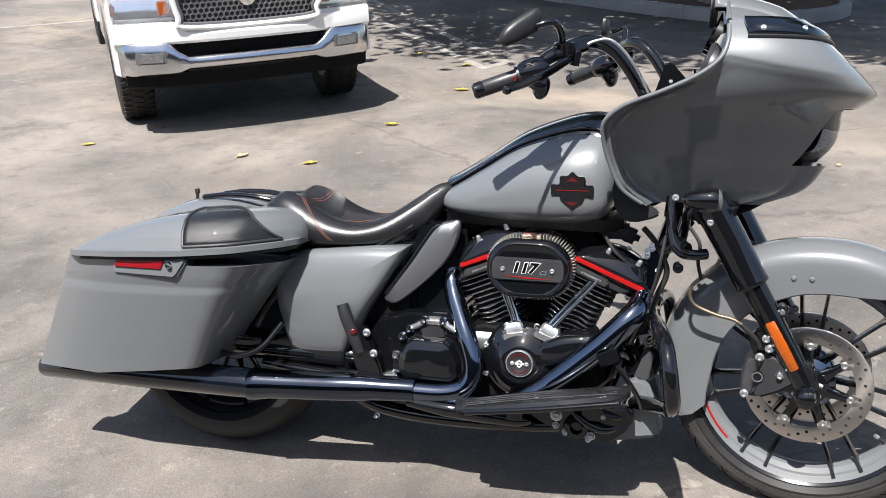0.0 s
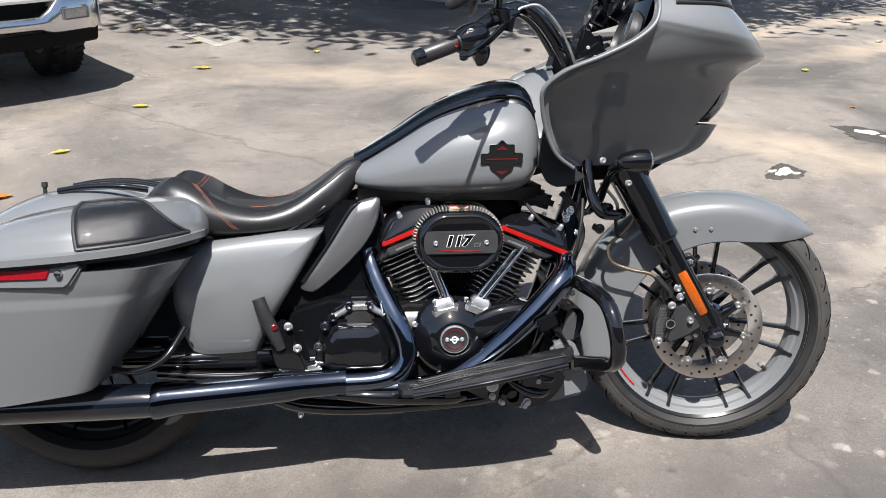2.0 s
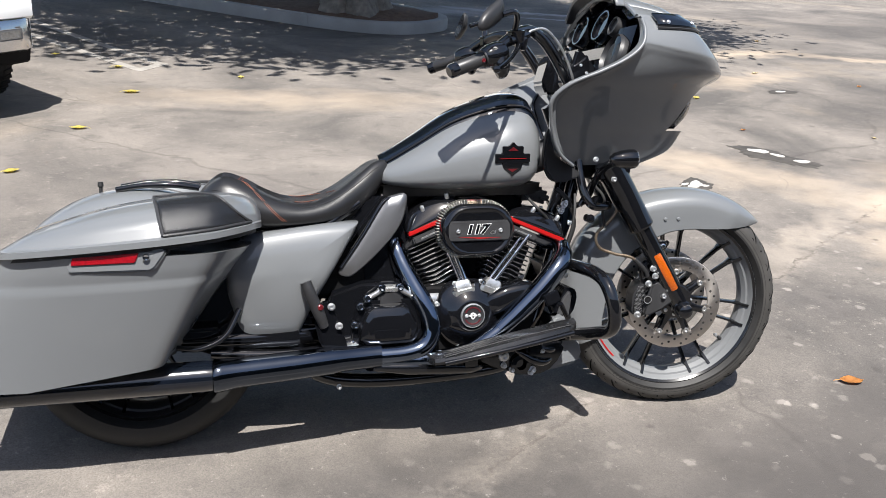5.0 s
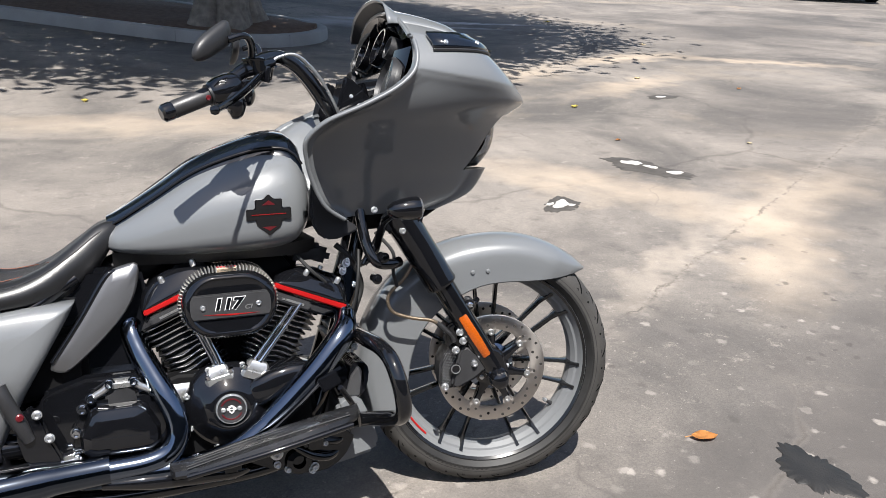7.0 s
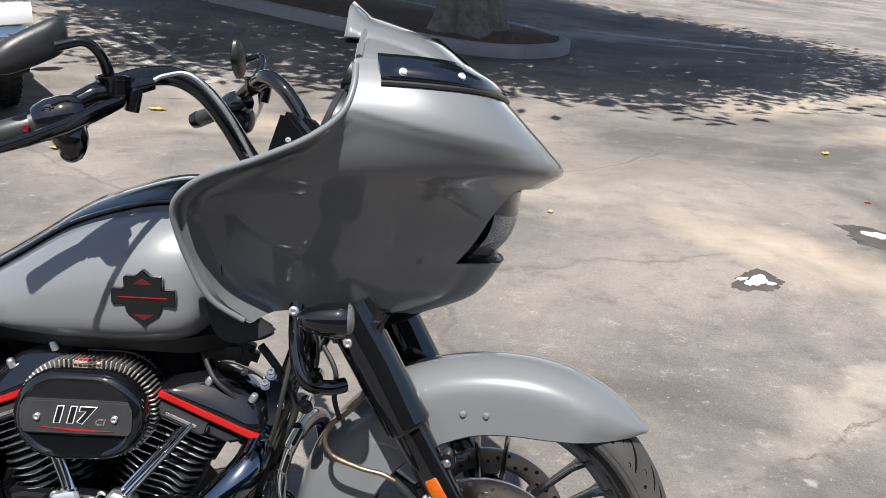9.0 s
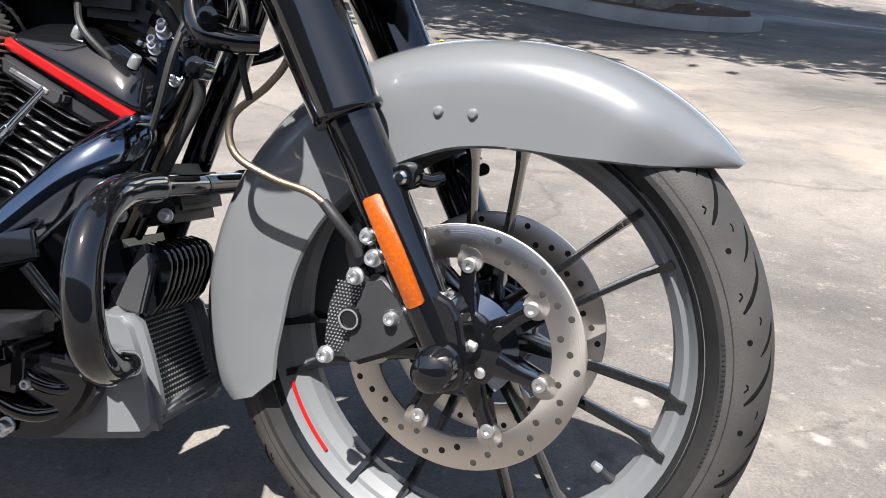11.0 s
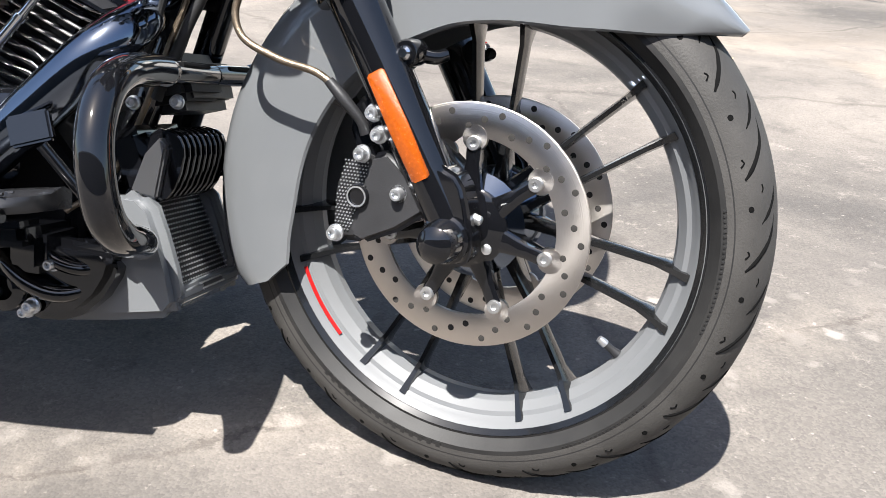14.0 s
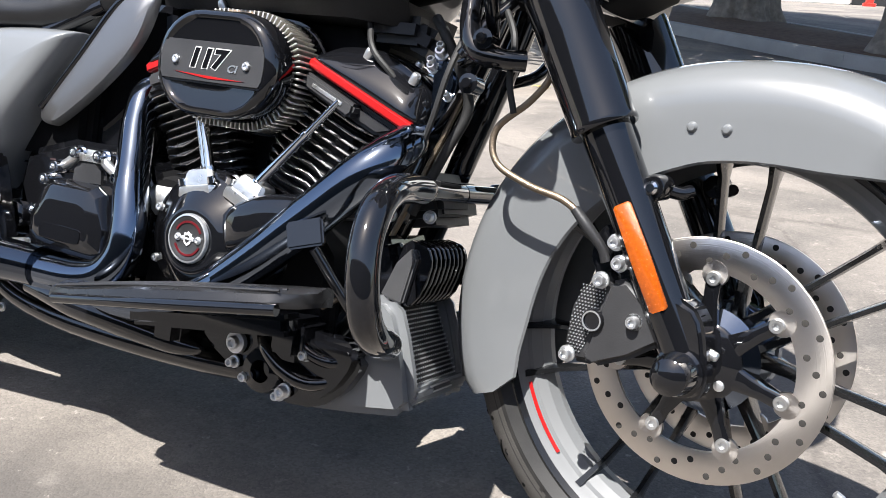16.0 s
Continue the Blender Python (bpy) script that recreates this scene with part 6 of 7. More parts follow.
part("clutch_plate", prism([(0.640, 0.400), (0.715, 0.404), (0.710, 0.435), (0.690, 0.445), (0.660, 0.443), (0.642, 0.430)], -0.165, -0.13, 0.006, 2), SATIN, tc, "black cast clutch plate")
part("cover_flange", prism([(0.566, 0.290), (0.585, 0.274), (0.765, 0.274), (0.785, 0.290), (0.785, 0.345), (0.768, 0.395), (0.735, 0.420), (0.615, 0.420), (0.585, 0.395), (0.566, 0.345)], -0.160, -0.12, 0.010, 3, round_per=3), BLACK, tc)
for x, z in ((0.592, 0.402), (0.612, 0.424), (0.652, 0.452), (0.704, 0.452), (0.744, 0.424), (0.764, 0.398), (0.575, 0.350), (0.778, 0.350), (0.574, 0.296), (0.606, 0.278), (0.778, 0.298), (0.748, 0.278)):
    bolt((x, -0.160, z), 0.0095, 0.016, parent=tc, material=CHROME)
part("clutch_bracket", joined(tube([(0.612, -0.158, 0.424), (0.640, -0.162, 0.440), (0.652, -0.162, 0.452)], 0.008, 10), tube([(0.744, -0.158, 0.424), (0.716, -0.162, 0.440), (0.704, -0.162, 0.452)], 0.008, 10), box((0.056, 0.03, 0.026), (0.678, -0.150, 0.446), 0.008)), SILVER, tc, "bright cast clutch bracket")
part("case_foot", box((0.045, 0.05, 0.020), (0.560, -0.165, 0.290), 0.006, (0, -8, 0)), SILVER, engine, "bare alloy foot of the gearbox")
part("case_web", joined(box((0.030, 0.05, 0.060), (1.035, -0.105, 0.385), 0.008, (0, 35, 0)), box((0.028, 0.05, 0.030), (1.010, -0.108, 0.345), 0.008)), SILVER, engine, "bare alloy web of the crankcase")
part("starter", lathe([(0, 0.05), (0.028, 0.05), (0.034, 0.04), (0.034, -0.05), (0, -0.05)], (0.80, -0.10, 0.40), (1, 0, 0), 22), SILVER, engine)
part("gearbox", prism([(0.47, 0.27), (0.60, 0.24), (0.78, 0.25), (0.80, 0.40), (0.76, 0.47), (0.60, 0.47), (0.50, 0.44)], -0.140, 0.12, 0.015, 3), BLACK, engine)
part("centre_panel", prism([(0.42, 0.42), (0.72, 0.42), (0.76, 0.56), (0.74, 0.70), (0.60, 0.71), (0.42, 0.66)], -0.095, 0.10, 0.012, 2), BLACK, engine)
part("intake_manifold", prism([(0.80, 0.44), (0.76, 0.66), (0.80, 0.715), (1.08, 0.715), (1.12, 0.66), (1.06, 0.44)], -0.06, 0.10, 0.02, 2), VOID, engine)
part("backbone", tube([(0.62, 0, 0.66), (0.85, 0, 0.735), (1.15, 0, 0.80), (1.27, 0, 0.86)], 0.045, 14), DARK, bike)
# header pipes
part("rear_header", tube([(0.73, -0.03, 0.585), (0.708, -0.085, 0.562), (0.718, -0.112, 0.518), (0.745, -0.140, 0.46), (0.769, -0.163, 0.412), (0.789, -0.178, 0.36), (0.790, -0.185, 0.318), (0.765, -0.190, 0.283), (0.715, -0.194, 0.268), (0.63, -0.196, 0.265)], 0.0265, 20, 8), DARKCHROME, bike, "black chrome rear header pipe")
part("front_header", tube([(1.17, -0.06, 0.56), (1.205, -0.12, 0.545), (1.185, -0.165, 0.50), (1.125, -0.18, 0.435), (1.045, -0.185, 0.36), (0.975, -0.19, 0.305), (0.90, -0.19, 0.262), (0.80, -0.19, 0.245), (0.64, -0.19, 0.250)], 0.0255, 20, 8), DARKCHROME, bike, "black chrome front header pipe")
part("header_shield", tube([(0.99, -0.193, 0.318), (1.045, -0.190, 0.364), (1.11, -0.187, 0.425), (1.170, -0.176, 0.488), (1.196, -0.156, 0.520), (1.203, -0.132, 0.538)], [0.027, 0.030, 0.031, 0.031, 0.029, 0.026], 24, 6), DARKCHROME, bike)

# ---- frame ----
for sgn in (-1, 1):
    part("frame_tube", tube([(1.285, 0.040 * sgn, 0.82), (1.268, 0.046 * sgn, 0.72), (1.220, 0.052 * sgn, 0.57), (1.172, 0.060 * sgn, 0.42), (1.12, 0.085 * sgn, 0.28), (1.05, 0.11 * sgn, 0.20), (0.90, 0.115 * sgn, 0.175), (0.60, 0.12 * sgn, 0.175), (0.45, 0.125 * sgn, 0.22), (0.40, 0.13 * sgn, 0.35), (0.38, 0.13 * sgn, 0.55)], 0.0205, 14), BLACK, bike, "black frame tube")
    part("swingarm", tube([(0.50, 0.10 * sgn, 0.32), (0.30, 0.135 * sgn, 0.325), (0.10, 0.14 * sgn, 0.33), (-0.06, 0.14 * sgn, 0.33)], [0.03, 0.025, 0.025, 0.02], 12), BLACK, bike)
    part("frame_cover", prism([(0.22, 0.215), (0.64, 0.205), (0.66, 0.30), (0.60, 0.365), (0.34, 0.385), (0.22, 0.36)], min(0.080 * sgn, 0.108 * sgn), max(0.080 * sgn, 0.108 * sgn), 0.012, 3), BLACK, bike)
    part("lower_rail", tube([(0.18, 0.150 * sgn, 0.292), (0.36, 0.152 * sgn, 0.276), (0.50, 0.150 * sgn, 0.282), (0.60, 0.140 * sgn, 0.302)], [0.014, 0.016, 0.016, 0.012], 12), BLACK, bike)
    part("pivot_cap", lathe([(0, 0.014), (0.016, 0.013), (0.024, 0.008), (0.027, 0.0), (0.027, -0.03)], (0.505, 0.150 * sgn, 0.330), (0, sgn, 0), 24), BLACK, bike)
    part("shock", tube([(0.02, 0.155 * sgn, 0.36), (0.10, 0.155 * sgn, 0.46), (0.18, 0.15 * sgn, 0.58)], 0.024, 14), SATIN, bike)
    part("seat_rail", tube([(0.60, 0.10 * sgn, 0.69), (0.45, 0.14 * sgn, 0.61), (0.25, 0.14 * sgn, 0.60), (0.0, 0.145 * sgn, 0.58)], 0.014, 10), BLACK, bike)
part("steering_head", tube([(1.315, 0, 0.78), (1.27, 0, 0.86), (1.22, 0, 0.97)], [0.04, 0.045, 0.04], 18), BLACK, bike)
# Near-black filler blocks that close the view through the frame.
part("electrics_box", box((0.18, 0.24, 0.16), (0.52, 0, 0.50), 0.015), VOID, bike)
part("battery_box", box((0.20, 0.22, 0.20), (0.38, 0, 0.50), 0.015), VOID, bike)
part("fairing_bracket", joined(tube([(1.262, -0.10, 0.80), (1.268, -0.125, 0.72), (1.288, -0.142, 0.672), (1.325, -0.140, 0.662), (1.352, -0.125, 0.664)], 0.0135, 12), tube([(1.315, -0.10, 0.74), (1.285, -0.118, 0.70), (1.262, -0.118, 0.665)], 0.009, 10),
                               lathe([(0.0, 0.016), (0.006, 0.016), (0.007, 0.010), (0.013, 0.009), (0.013, -0.016)], (1.305, -0.150, 0.682), (0, -1, 0), 16), lathe([(0.0, 0.016), (0.006, 0.016), (0.007, 0.010), (0.013, 0.009), (0.013, -0.016)], (1.288, -0.135, 0.628), (0, -1, 0), 16)), BLACK, bike, "black tubular fairing bracket")
for pts in (((1.30, -0.10, 0.74), (1.335, -0.13, 0.69), (1.335, -0.125, 0.64), (1.345, -0.118, 0.60)), ((1.255, -0.10, 0.70), (1.246, -0.12, 0.64), (1.232, -0.12, 0.57), (1.205, -0.11, 0.50)),
            ((1.10, -0.09, 0.70), (1.13, -0.12, 0.66), (1.17, -0.11, 0.62), (1.19, -0.09, 0.57))):
    part("cable", tube(pts, 0.0045, 8), BLACKRUB, bike, "black rubber cable")
part("throttle_body", joined(box((0.09, 0.05, 0.04), (1.13, -0.05, 0.70), 0.012), box((0.05, 0.05, 0.04), (1.165, -0.04, 0.69), 0.012, (0, 20, 10))), SATIN, bike)
for x, y, z, r in ((1.222, -0.098, 0.672, 0.0060), (1.212, -0.10, 0.652, 0.0060)):
    bolt((x, y, z), r, 0.014, (0.1, -1, 0.5))
part("brown_lead", tube([(1.252, -0.072, 0.62), (1.222, -0.078, 0.53), (1.180, -0.085, 0.41), (1.150, -0.100, 0.34), (1.11, -0.125, 0.30)], 0.0042, 8), COPPER, bike, "bronze cable along frame")

brace = part("engine_mount", prism([(1.205, 0.664), (1.236, 0.660), (1.250, 0.632), (1.238, 0.590), (1.212, 0.550), (1.200, 0.556), (1.214, 0.600), (1.212, 0.640)], -0.098, -0.070, 0.006, 2, round_per=2), DARKCHROME, bike, "polished dark engine mount plate")
for x, z, r in ((1.222, 0.668, 0.0100), (1.212, 0.648, 0.0085), (1.240, 0.612, 0.0065)):
    bolt((x, -0.098, z), r * 0.75, 0.012, (0.1, -1, 0.3), parent=brace)
part("wiring_loom", tube([(1.20, -0.085, 0.715), (1.225, -0.098, 0.690), (1.248, -0.090, 0.650), (1.262, -0.075, 0.600), (1.240, -0.078, 0.54), (1.205, -0.082, 0.45)], 0.0075, 10), BLACKRUB, bike, "black wiring loom along the frame")
part("coolant_box", box((0.065, 0.14, 0.075), (1.205, 0.0, 0.470), 0.014, (0, -16, 0)), SATIN, bike, "black housing behind the guard")

# ---- floorboards ----
BOARD = mat("satin_board", (0.032, 0.032, 0.034), 0.28, 0.6, 0.2, 0.2, 14)
for sgn in (-1, 1):
    m = Matrix.Scale(-sgn, 4, (0, 1, 0))
    fb = part("floorboard", moved(loft([[Vector((x, y, z + dz)) for y, dz in ((-0.318 + ins, -0.008), (-0.322 + ins, 0.0), (-0.318 + ins, 0.010), (-0.300 + ins, 0.016), (-0.246, 0.016), (-0.232, 0.010), (-0.232, -0.010))]
                                          for x, z, ins in ((0.765, 0.262, 0.05), (0.775, 0.262, 0.028), (0.83, 0.270, 0.008), (0.945, 0.295, 0.0), (1.05, 0.314, 0.0), (1.15, 0.331, 0.008), (1.185, 0.336, 0.03), (1.195, 0.338, 0.05))]), m), BOARD, bike, "black rider floorboard with a ribbed pad")
    for k in range(4):
        y = -0.304 + 0.016 * k
        part("board_rib", moved(tube([(0.80, y, 0.2795), (0.945, y, 0.3100), (1.05, y, 0.3285), (1.165, y, 0.3475)], 0.0018, 8, 3), m), SATIN, fb)
    part("board_edge", moved(joined(tube([(0.80, -0.306, 0.262), (0.945, -0.321, 0.288), (1.05, -0.321, 0.306), (1.17, -0.312, 0.326)], 0.0075, 10, 4)), m), BLACK, fb)
    part("board_bracket", moved(joined(box((0.28, 0.05, 0.03), (0.98, -0.19, 0.262), 0.008, (0, -9, 0)), box((0.05, 0.08, 0.06), (0.90, -0.16, 0.235), 0.01), box((0.05, 0.08, 0.06), (1.10, -0.15, 0.26), 0.01)), m), BLACK, fb)
part("brake_pedal", joined(tube([(1.22, -0.16, 0.27), (1.205, -0.20, 0.32), (1.160, -0.238, 0.395)], 0.007, 10), box((0.050, 0.012, 0.036), (1.137, -0.226, 0.410), 0.003, (-12, -18, 12), 2)), BLACK, bike, "dark metal brake pedal")
for x, z, r in ((1.010, 0.233, 0.0135), (1.010, 0.205, 0.0095), (1.035, 0.190, 0.0095), (1.098, 0.246, 0.0085), (1.128, 0.243, 0.0095), (1.100, 0.186, 0.011), (1.093, 0.178, 0.009), (0.525, 0.178, 0.008)):
    bolt((x, -0.172, z), r * 0.72, 0.012)
part("axle_washer", lathe([(0.009, 0.008), (0.0155, 0.007), (0.0165, 0.0), (0.009, 0.0)], (1.010, -0.168, 0.233), (0, -1, 0), 22, closed_profile=True), BOLTM, bike)
part("board_mount", joined(prism([(0.92, 0.26), (0.95, 0.215), (1.02, 0.185), (1.10, 0.165), (1.16, 0.18), (1.20, 0.23), (1.19, 0.27), (1.05, 0.27)], -0.165, -0.12, 0.01, 2, round_per=2),
                           lathe([(0.016, 0.012), (0.030, 0.010), (0.034, 0), (0.034, -0.03)], (1.062, -0.168, 0.205), (0, -1, 0), 22), tube([(1.035, -0.150, 0.262), (1.062, -0.172, 0.240), (1.098, -0.176, 0.216), (1.140, -0.168, 0.206), (1.185, -0.135, 0.222)], [0.008, 0.011, 0.012, 0.011, 0.008], 12), tube([(1.10, -0.150, 0.268), (1.125, -0.170, 0.250), (1.160, -0.165, 0.240), (1.19, -0.135, 0.245)], 0.009, 10)), BLACK, bike)
# lower frame cover under the pipes
part("lower_cover", tube([(0.62, -0.200, 0.236), (0.72, -0.200, 0.228), (0.82, -0.190, 0.220), (0.90, -0.178, 0.210), (0.935, -0.168, 0.206), (0.945, -0.160, 0.205)], [0.012, 0.021, 0.023, 0.019, 0.011, 0.003], 14), BLACK, bike)

# ---- engine guard ----
for sgn in (-1, 1):
    gp = [(1.238, -0.112, 0.487), (1.240, -0.125, 0.487), (1.248, -0.19, 0.487), (1.260, -0.245, 0.482), (1.271, -0.290, 0.464), (1.279, -0.317, 0.428), (1.286, -0.325, 0.385), (1.291, -0.316, 0.343), (1.289, -0.286, 0.317), (1.276, -0.240, 0.303), (1.25, -0.18, 0.287), (1.19, -0.11, 0.27)]
    eg = part("engine_guard", tube([(x, y * -sgn, z) for x, y, z in gp], [0.014, 0.0195] + [0.0195] * 10, 20, 6), BLACK, bike, "gloss black engine guard bar")
    part("guard_clamp", tube([(1.242, -0.135 * -sgn, 0.487), (1.238, -0.07 * -sgn, 0.486), (1.236, -0.002 * -sgn, 0.485)], 0.0150, 16, 5), BLACK, eg)
    # raised strip whose near-black stands for the shade in the slot
    part("clamp_slot", tube([(1.250, -0.105 * -sgn, 0.4965), (1.248, -0.06 * -sgn, 0.4955), (1.246, -0.03 * -sgn, 0.495)], 0.0042, 8, 3), VOID, eg)
# ---- chin spoiler with oil cooler and regulator ----
CH = [(1.108, 0.157), (1.180, 0.168), (1.262, 0.184), (1.276, 0.204), (1.266, 0.245), (1.250, 0.290), (1.236, 0.322), (1.214, 0.339), (1.188, 0.337), (1.170, 0.322), (1.172, 0.280), (1.158, 0.232), (1.112, 0.176)]
chin = part("chin_spoiler", joined(prism(CH, -0.134, -0.102, 0.013, 4), prism(CH, 0.026, 0.050, 0.010, 3), prism([(1.11, 0.160), (1.252, 0.184), (1.277, 0.207), (1.272, 0.221), (1.262, 0.224), (1.23, 0.200), (1.11, 0.182)], -0.12, 0.04, 0.004, 2)), PAINT, bike, "grey chin spoiler below the engine")
ck = part("oil_cooler", prism([(1.206, 0.330), (1.260, 0.222), (1.235, 0.212), (1.178, 0.330)], -0.107, 0.027, 0.003), DARK, bike, "black oil cooler core")
bits = []
pa, pb = Vector((1.2105, 0, 0.326)), Vector((1.2635, 0, 0.226))
for i in range(19):
    p = pa.lerp(pb, i / 18)
    for j in range(19):
        bits.append(box((0.0014, 0.0024, 0.0016), (p.x, -0.100 + 0.0066 * j + 0.0033 * (i % 2), p.z), 0, (35, -30, 0)))
part("cooler_mesh", joined(*bits), BOLTM, ck, flat=True)
part("chin_plate", box((0.004, 0.062, 0.011), (1.2715, -0.040, 0.2145), 0.001, (0, -38, 0)), SILVER, chin)
part("plate_bar", box((0.003, 0.050, 0.0045), (1.2735, -0.040, 0.2165), 0.0005, (0, -38, 0)), SATIN, chin)
reg = part("voltage_regulator", box((0.05, 0.125, 0.085), (1.192, -0.050, 0.372), 0.012, (0, -22, 0)), BLACK, bike, "black finned regulator")
FINO = [(1.205, 0.332), (1.232, 0.326), (1.252, 0.345), (1.262, 0.385), (1.256, 0.408), (1.238, 0.416), (1.215, 0.408)]
for k in range(9):
    part("cooling_fin", prism(FINO, -0.108 + 0.0138 * k - 0.0026, -0.108 + 0.0138 * k + 0.0026, 0.0012, 1, round_per=2), BLACK, reg)
part("regulator_side", prism([(1.196, 0.336), (1.232, 0.330), (1.243, 0.396), (1.234, 0.408), (1.214, 0.385)], -0.121, -0.108, 0.003, 2), DEFL, reg, "grey metal side of the regulator")
for dx, dz in ((-0.01, 0.068), (0.05, 0.075)):
    bolt((1.185 + dx, -0.085, 0.375 + dz), 0.007, 0.008, parent=reg)
part("guard_mount", box((0.07, 0.10, 0.05), (1.21, -0.03, 0.47), 0.01, (0, -15, 0)), DARK, bike)
# side stand
ssa = part("side_stand", tube([(0.98, 0.10, 0.19), (0.99, 0.19, 0.13), (0.985, 0.275, 0.088)], [0.013, 0.012, 0.011], 12), BLACK, bike, "black side stand")
part("stand_foot", box((0.07, 0.03, 0.010), (0.985, 0.285, 0.078), 0.004, (-13.5, 0, 0)), BLACK, ssa)

# ---- parked pickup truck ----
TW_PAINT = mat("white_car_paint", (0.78, 0.78, 0.77), 0.3, 0.0, 1.0, 0.03, 2)
BUMP = mat("chromed_bumper", (0.66, 0.66, 0.67), 0.20, 1.0, 0.0, 0.06, 4)
GREYPL = mat("grey_plastic", (0.10, 0.10, 0.105), 0.5, vary=0.1)
FOGL = mat("fog_lamp_glass", (0.22, 0.22, 0.22), 0.15, 0.5, 0.8, 0.5, 60, 0.6, 120)
PLASTIC = mat("black_plastic", (0.02, 0.02, 0.02), 0.55, vary=0.2)


def build_truck():
    yaw = -64.5
    z0 = 0.03
    tk = empty("pickup_truck", pose(-1.47, 6.32, z0, 0, 0, yaw), "white full-size pickup truck with chrome front bumper", "truck")
    tk.scale = (1.0, 0.965, 0.97)

    def bow(y):
        return -0.16 * (abs(y) / 0.95) ** 2.6

    ysn = [-0.98 + 1.96 * k / 28 for k in range(29)]
    def nose_top(y):
        return 0.81 - 0.065 * max(0.0, min(1.0, (0.54 - abs(y)) / 0.10))
    # bumper
    def bumper_rows():
        rows = []
        for y in [v * 0.97 for v in ysn]:
            edge = max(0.0, min(1.0, (0.58 - abs(y)) / 0.06))
            top = 0.675 - 0.115 * edge
            bot = 0.435 + 0.035 * max(0.0, min(1.0, (0.55 - abs(y)) / 0.06))
            x = bow(y) - 0.05 * max(0.0, (abs(y) - 0.86) / 0.09) ** 2
            rows.append([Vector((x - 0.10, y, top)), Vector((x - 0.015, y, top)), Vector((x - 0.003, y, top - 0.012)), Vector((x + 0.004, y, (top + bot) / 2)), Vector((x, y, bot + 0.02)), Vector((x - 0.03, y, bot)), Vector((x - 0.10, y, bot))])
        return rows
    part("bumper", loft(bumper_rows()), BUMP, tk, "chromed steel front bumper", sharp=50)
    # Near-black puts the shade inside the intake into its colour.
    part("bumper_intake", box((0.06, 1.10, 0.16), (-0.15, 0, 0.60), 0.01), VOID, tk)
    part("lower_valance", loft([[Vector((bow(y) - 0.035, y, 0.45)), Vector((bow(y) - 0.06, y, 0.36)), Vector((bow(y) - 0.10, y, 0.34)), Vector((bow(y) - 0.14, y, 0.45))] for y in [v * 0.94 for v in ysn]]), VOID, tk, "black lower valance")
    for s in (-1, 1):
        fl = part("fog_lamp", box((0.03, 0.23, 0.10), (bow(0.73) - 0.004, 0.73 * s, 0.565), 0.012, (0, 0, 16 * s)), GREYPL, tk, "rectangular fog lamp")
        part("fog_lens", box((0.03, 0.19, 0.075), (bow(0.73) + 0.003, 0.73 * s, 0.565), 0.010, (0, 0, 16 * s)), FOGL, fl)
        hlp = part("headlamp", loft([[Vector((bow(y) - 0.08 + dx, y * s, z)) for dx, z in ((0, 0.79), (0.05, 0.82), (0.04, 0.98), (-0.02, 1.05), (-0.10, 1.02), (-0.10, 0.81))] for y in (0.52, 0.60, 0.70, 0.80, 0.90, 0.955)]), GLASS, tk, "clear headlamp")
        part("lamp_reflector", loft([[Vector((bow(y) - 0.13 + dx, y * s, z)) for dx, z in ((0, 0.81), (0.04, 0.84), (0.03, 0.96), (-0.02, 1.02), (-0.08, 1.0), (-0.08, 0.83))] for y in (0.54, 0.70, 0.80, 0.93)]), CHROME, hlp)
        part("turn_lamp", box((0.03, 0.08, 0.10), (bow(0.6) - 0.05, 0.60 * s, 0.91), 0.01), AMBER, hlp)
        part("side_lamp", box((0.05, 0.03, 0.09), (bow(0.93) - 0.09, 0.935 * s, 0.90), 0.01), REDL, hlp)
    # nose panel, hood, cabin and bed
    part("front_panel", loft([[Vector((bow(y) - 0.04, y, 0.655)), Vector((bow(y) - 0.015, y, 0.675)), Vector((bow(y) - 0.012, y, nose_top(y) - 0.03)), Vector((bow(y) - 0.035, y, nose_top(y))), Vector((bow(y) - 0.25, y, nose_top(y))), Vector((bow(y) - 0.25, y, 0.655))] for y in [v * 0.985 for v in ysn]]), TW_PAINT, tk, "white lower front panel")
    part("hood", loft([[Vector((-0.10 + bow(y) - 1.15 * t, y * 0.94, 1.10 + 0.16 * t ** 0.6 - 0.05 * (y / 0.95) ** 2 - (0.06 if t == 0 else 0))) for y in ysn] for t in (0, 0.06, 0.25, 0.5, 0.75, 1.0)], False, False), TW_PAINT, tk, "white hood")
    for s in (-1, 1):
        for x0, x1, top, nm in ((-0.27, -1.45, 1.12, "front_wing"),):
            wing = []
            arch = (-0.93, 0.42)
            for k in range(27):
                x = x0 + (x1 - x0) * k / 26
                dz = 0.46 ** 2 - (x - arch[0]) ** 2
                bot = max(0.42, 0.40 + math.sqrt(dz)) if dz > 0 else 0.42
                wing.append([Vector((x, 0.93 * s, bot)), Vector((x, 0.985 * s, bot + 0.03)), Vector((x, 0.985 * s, 0.92)), Vector((x, 0.95 * s, 1.06)), Vector((x, 0.90 * s, 1.12)), Vector((x, 0.88 * s, bot))])
            part(nm, loft(wing), TW_PAINT, tk)
    part("cabin", loft([[Vector((x, y * w, z)) for y, z in ((-1, 0.45), (-1, 1.12), (-0.86, 1.62), (-0.70, h), (0.70, h), (0.86, 1.62), (1, 1.12), (1, 0.45))] for x, w, h in ((-1.46, 0.96, 1.66), (-1.9, 0.96, 1.86), (-3.2, 0.96, 1.88), (-3.55, 0.95, 1.80))]), TW_PAINT, tk, "white cabin")
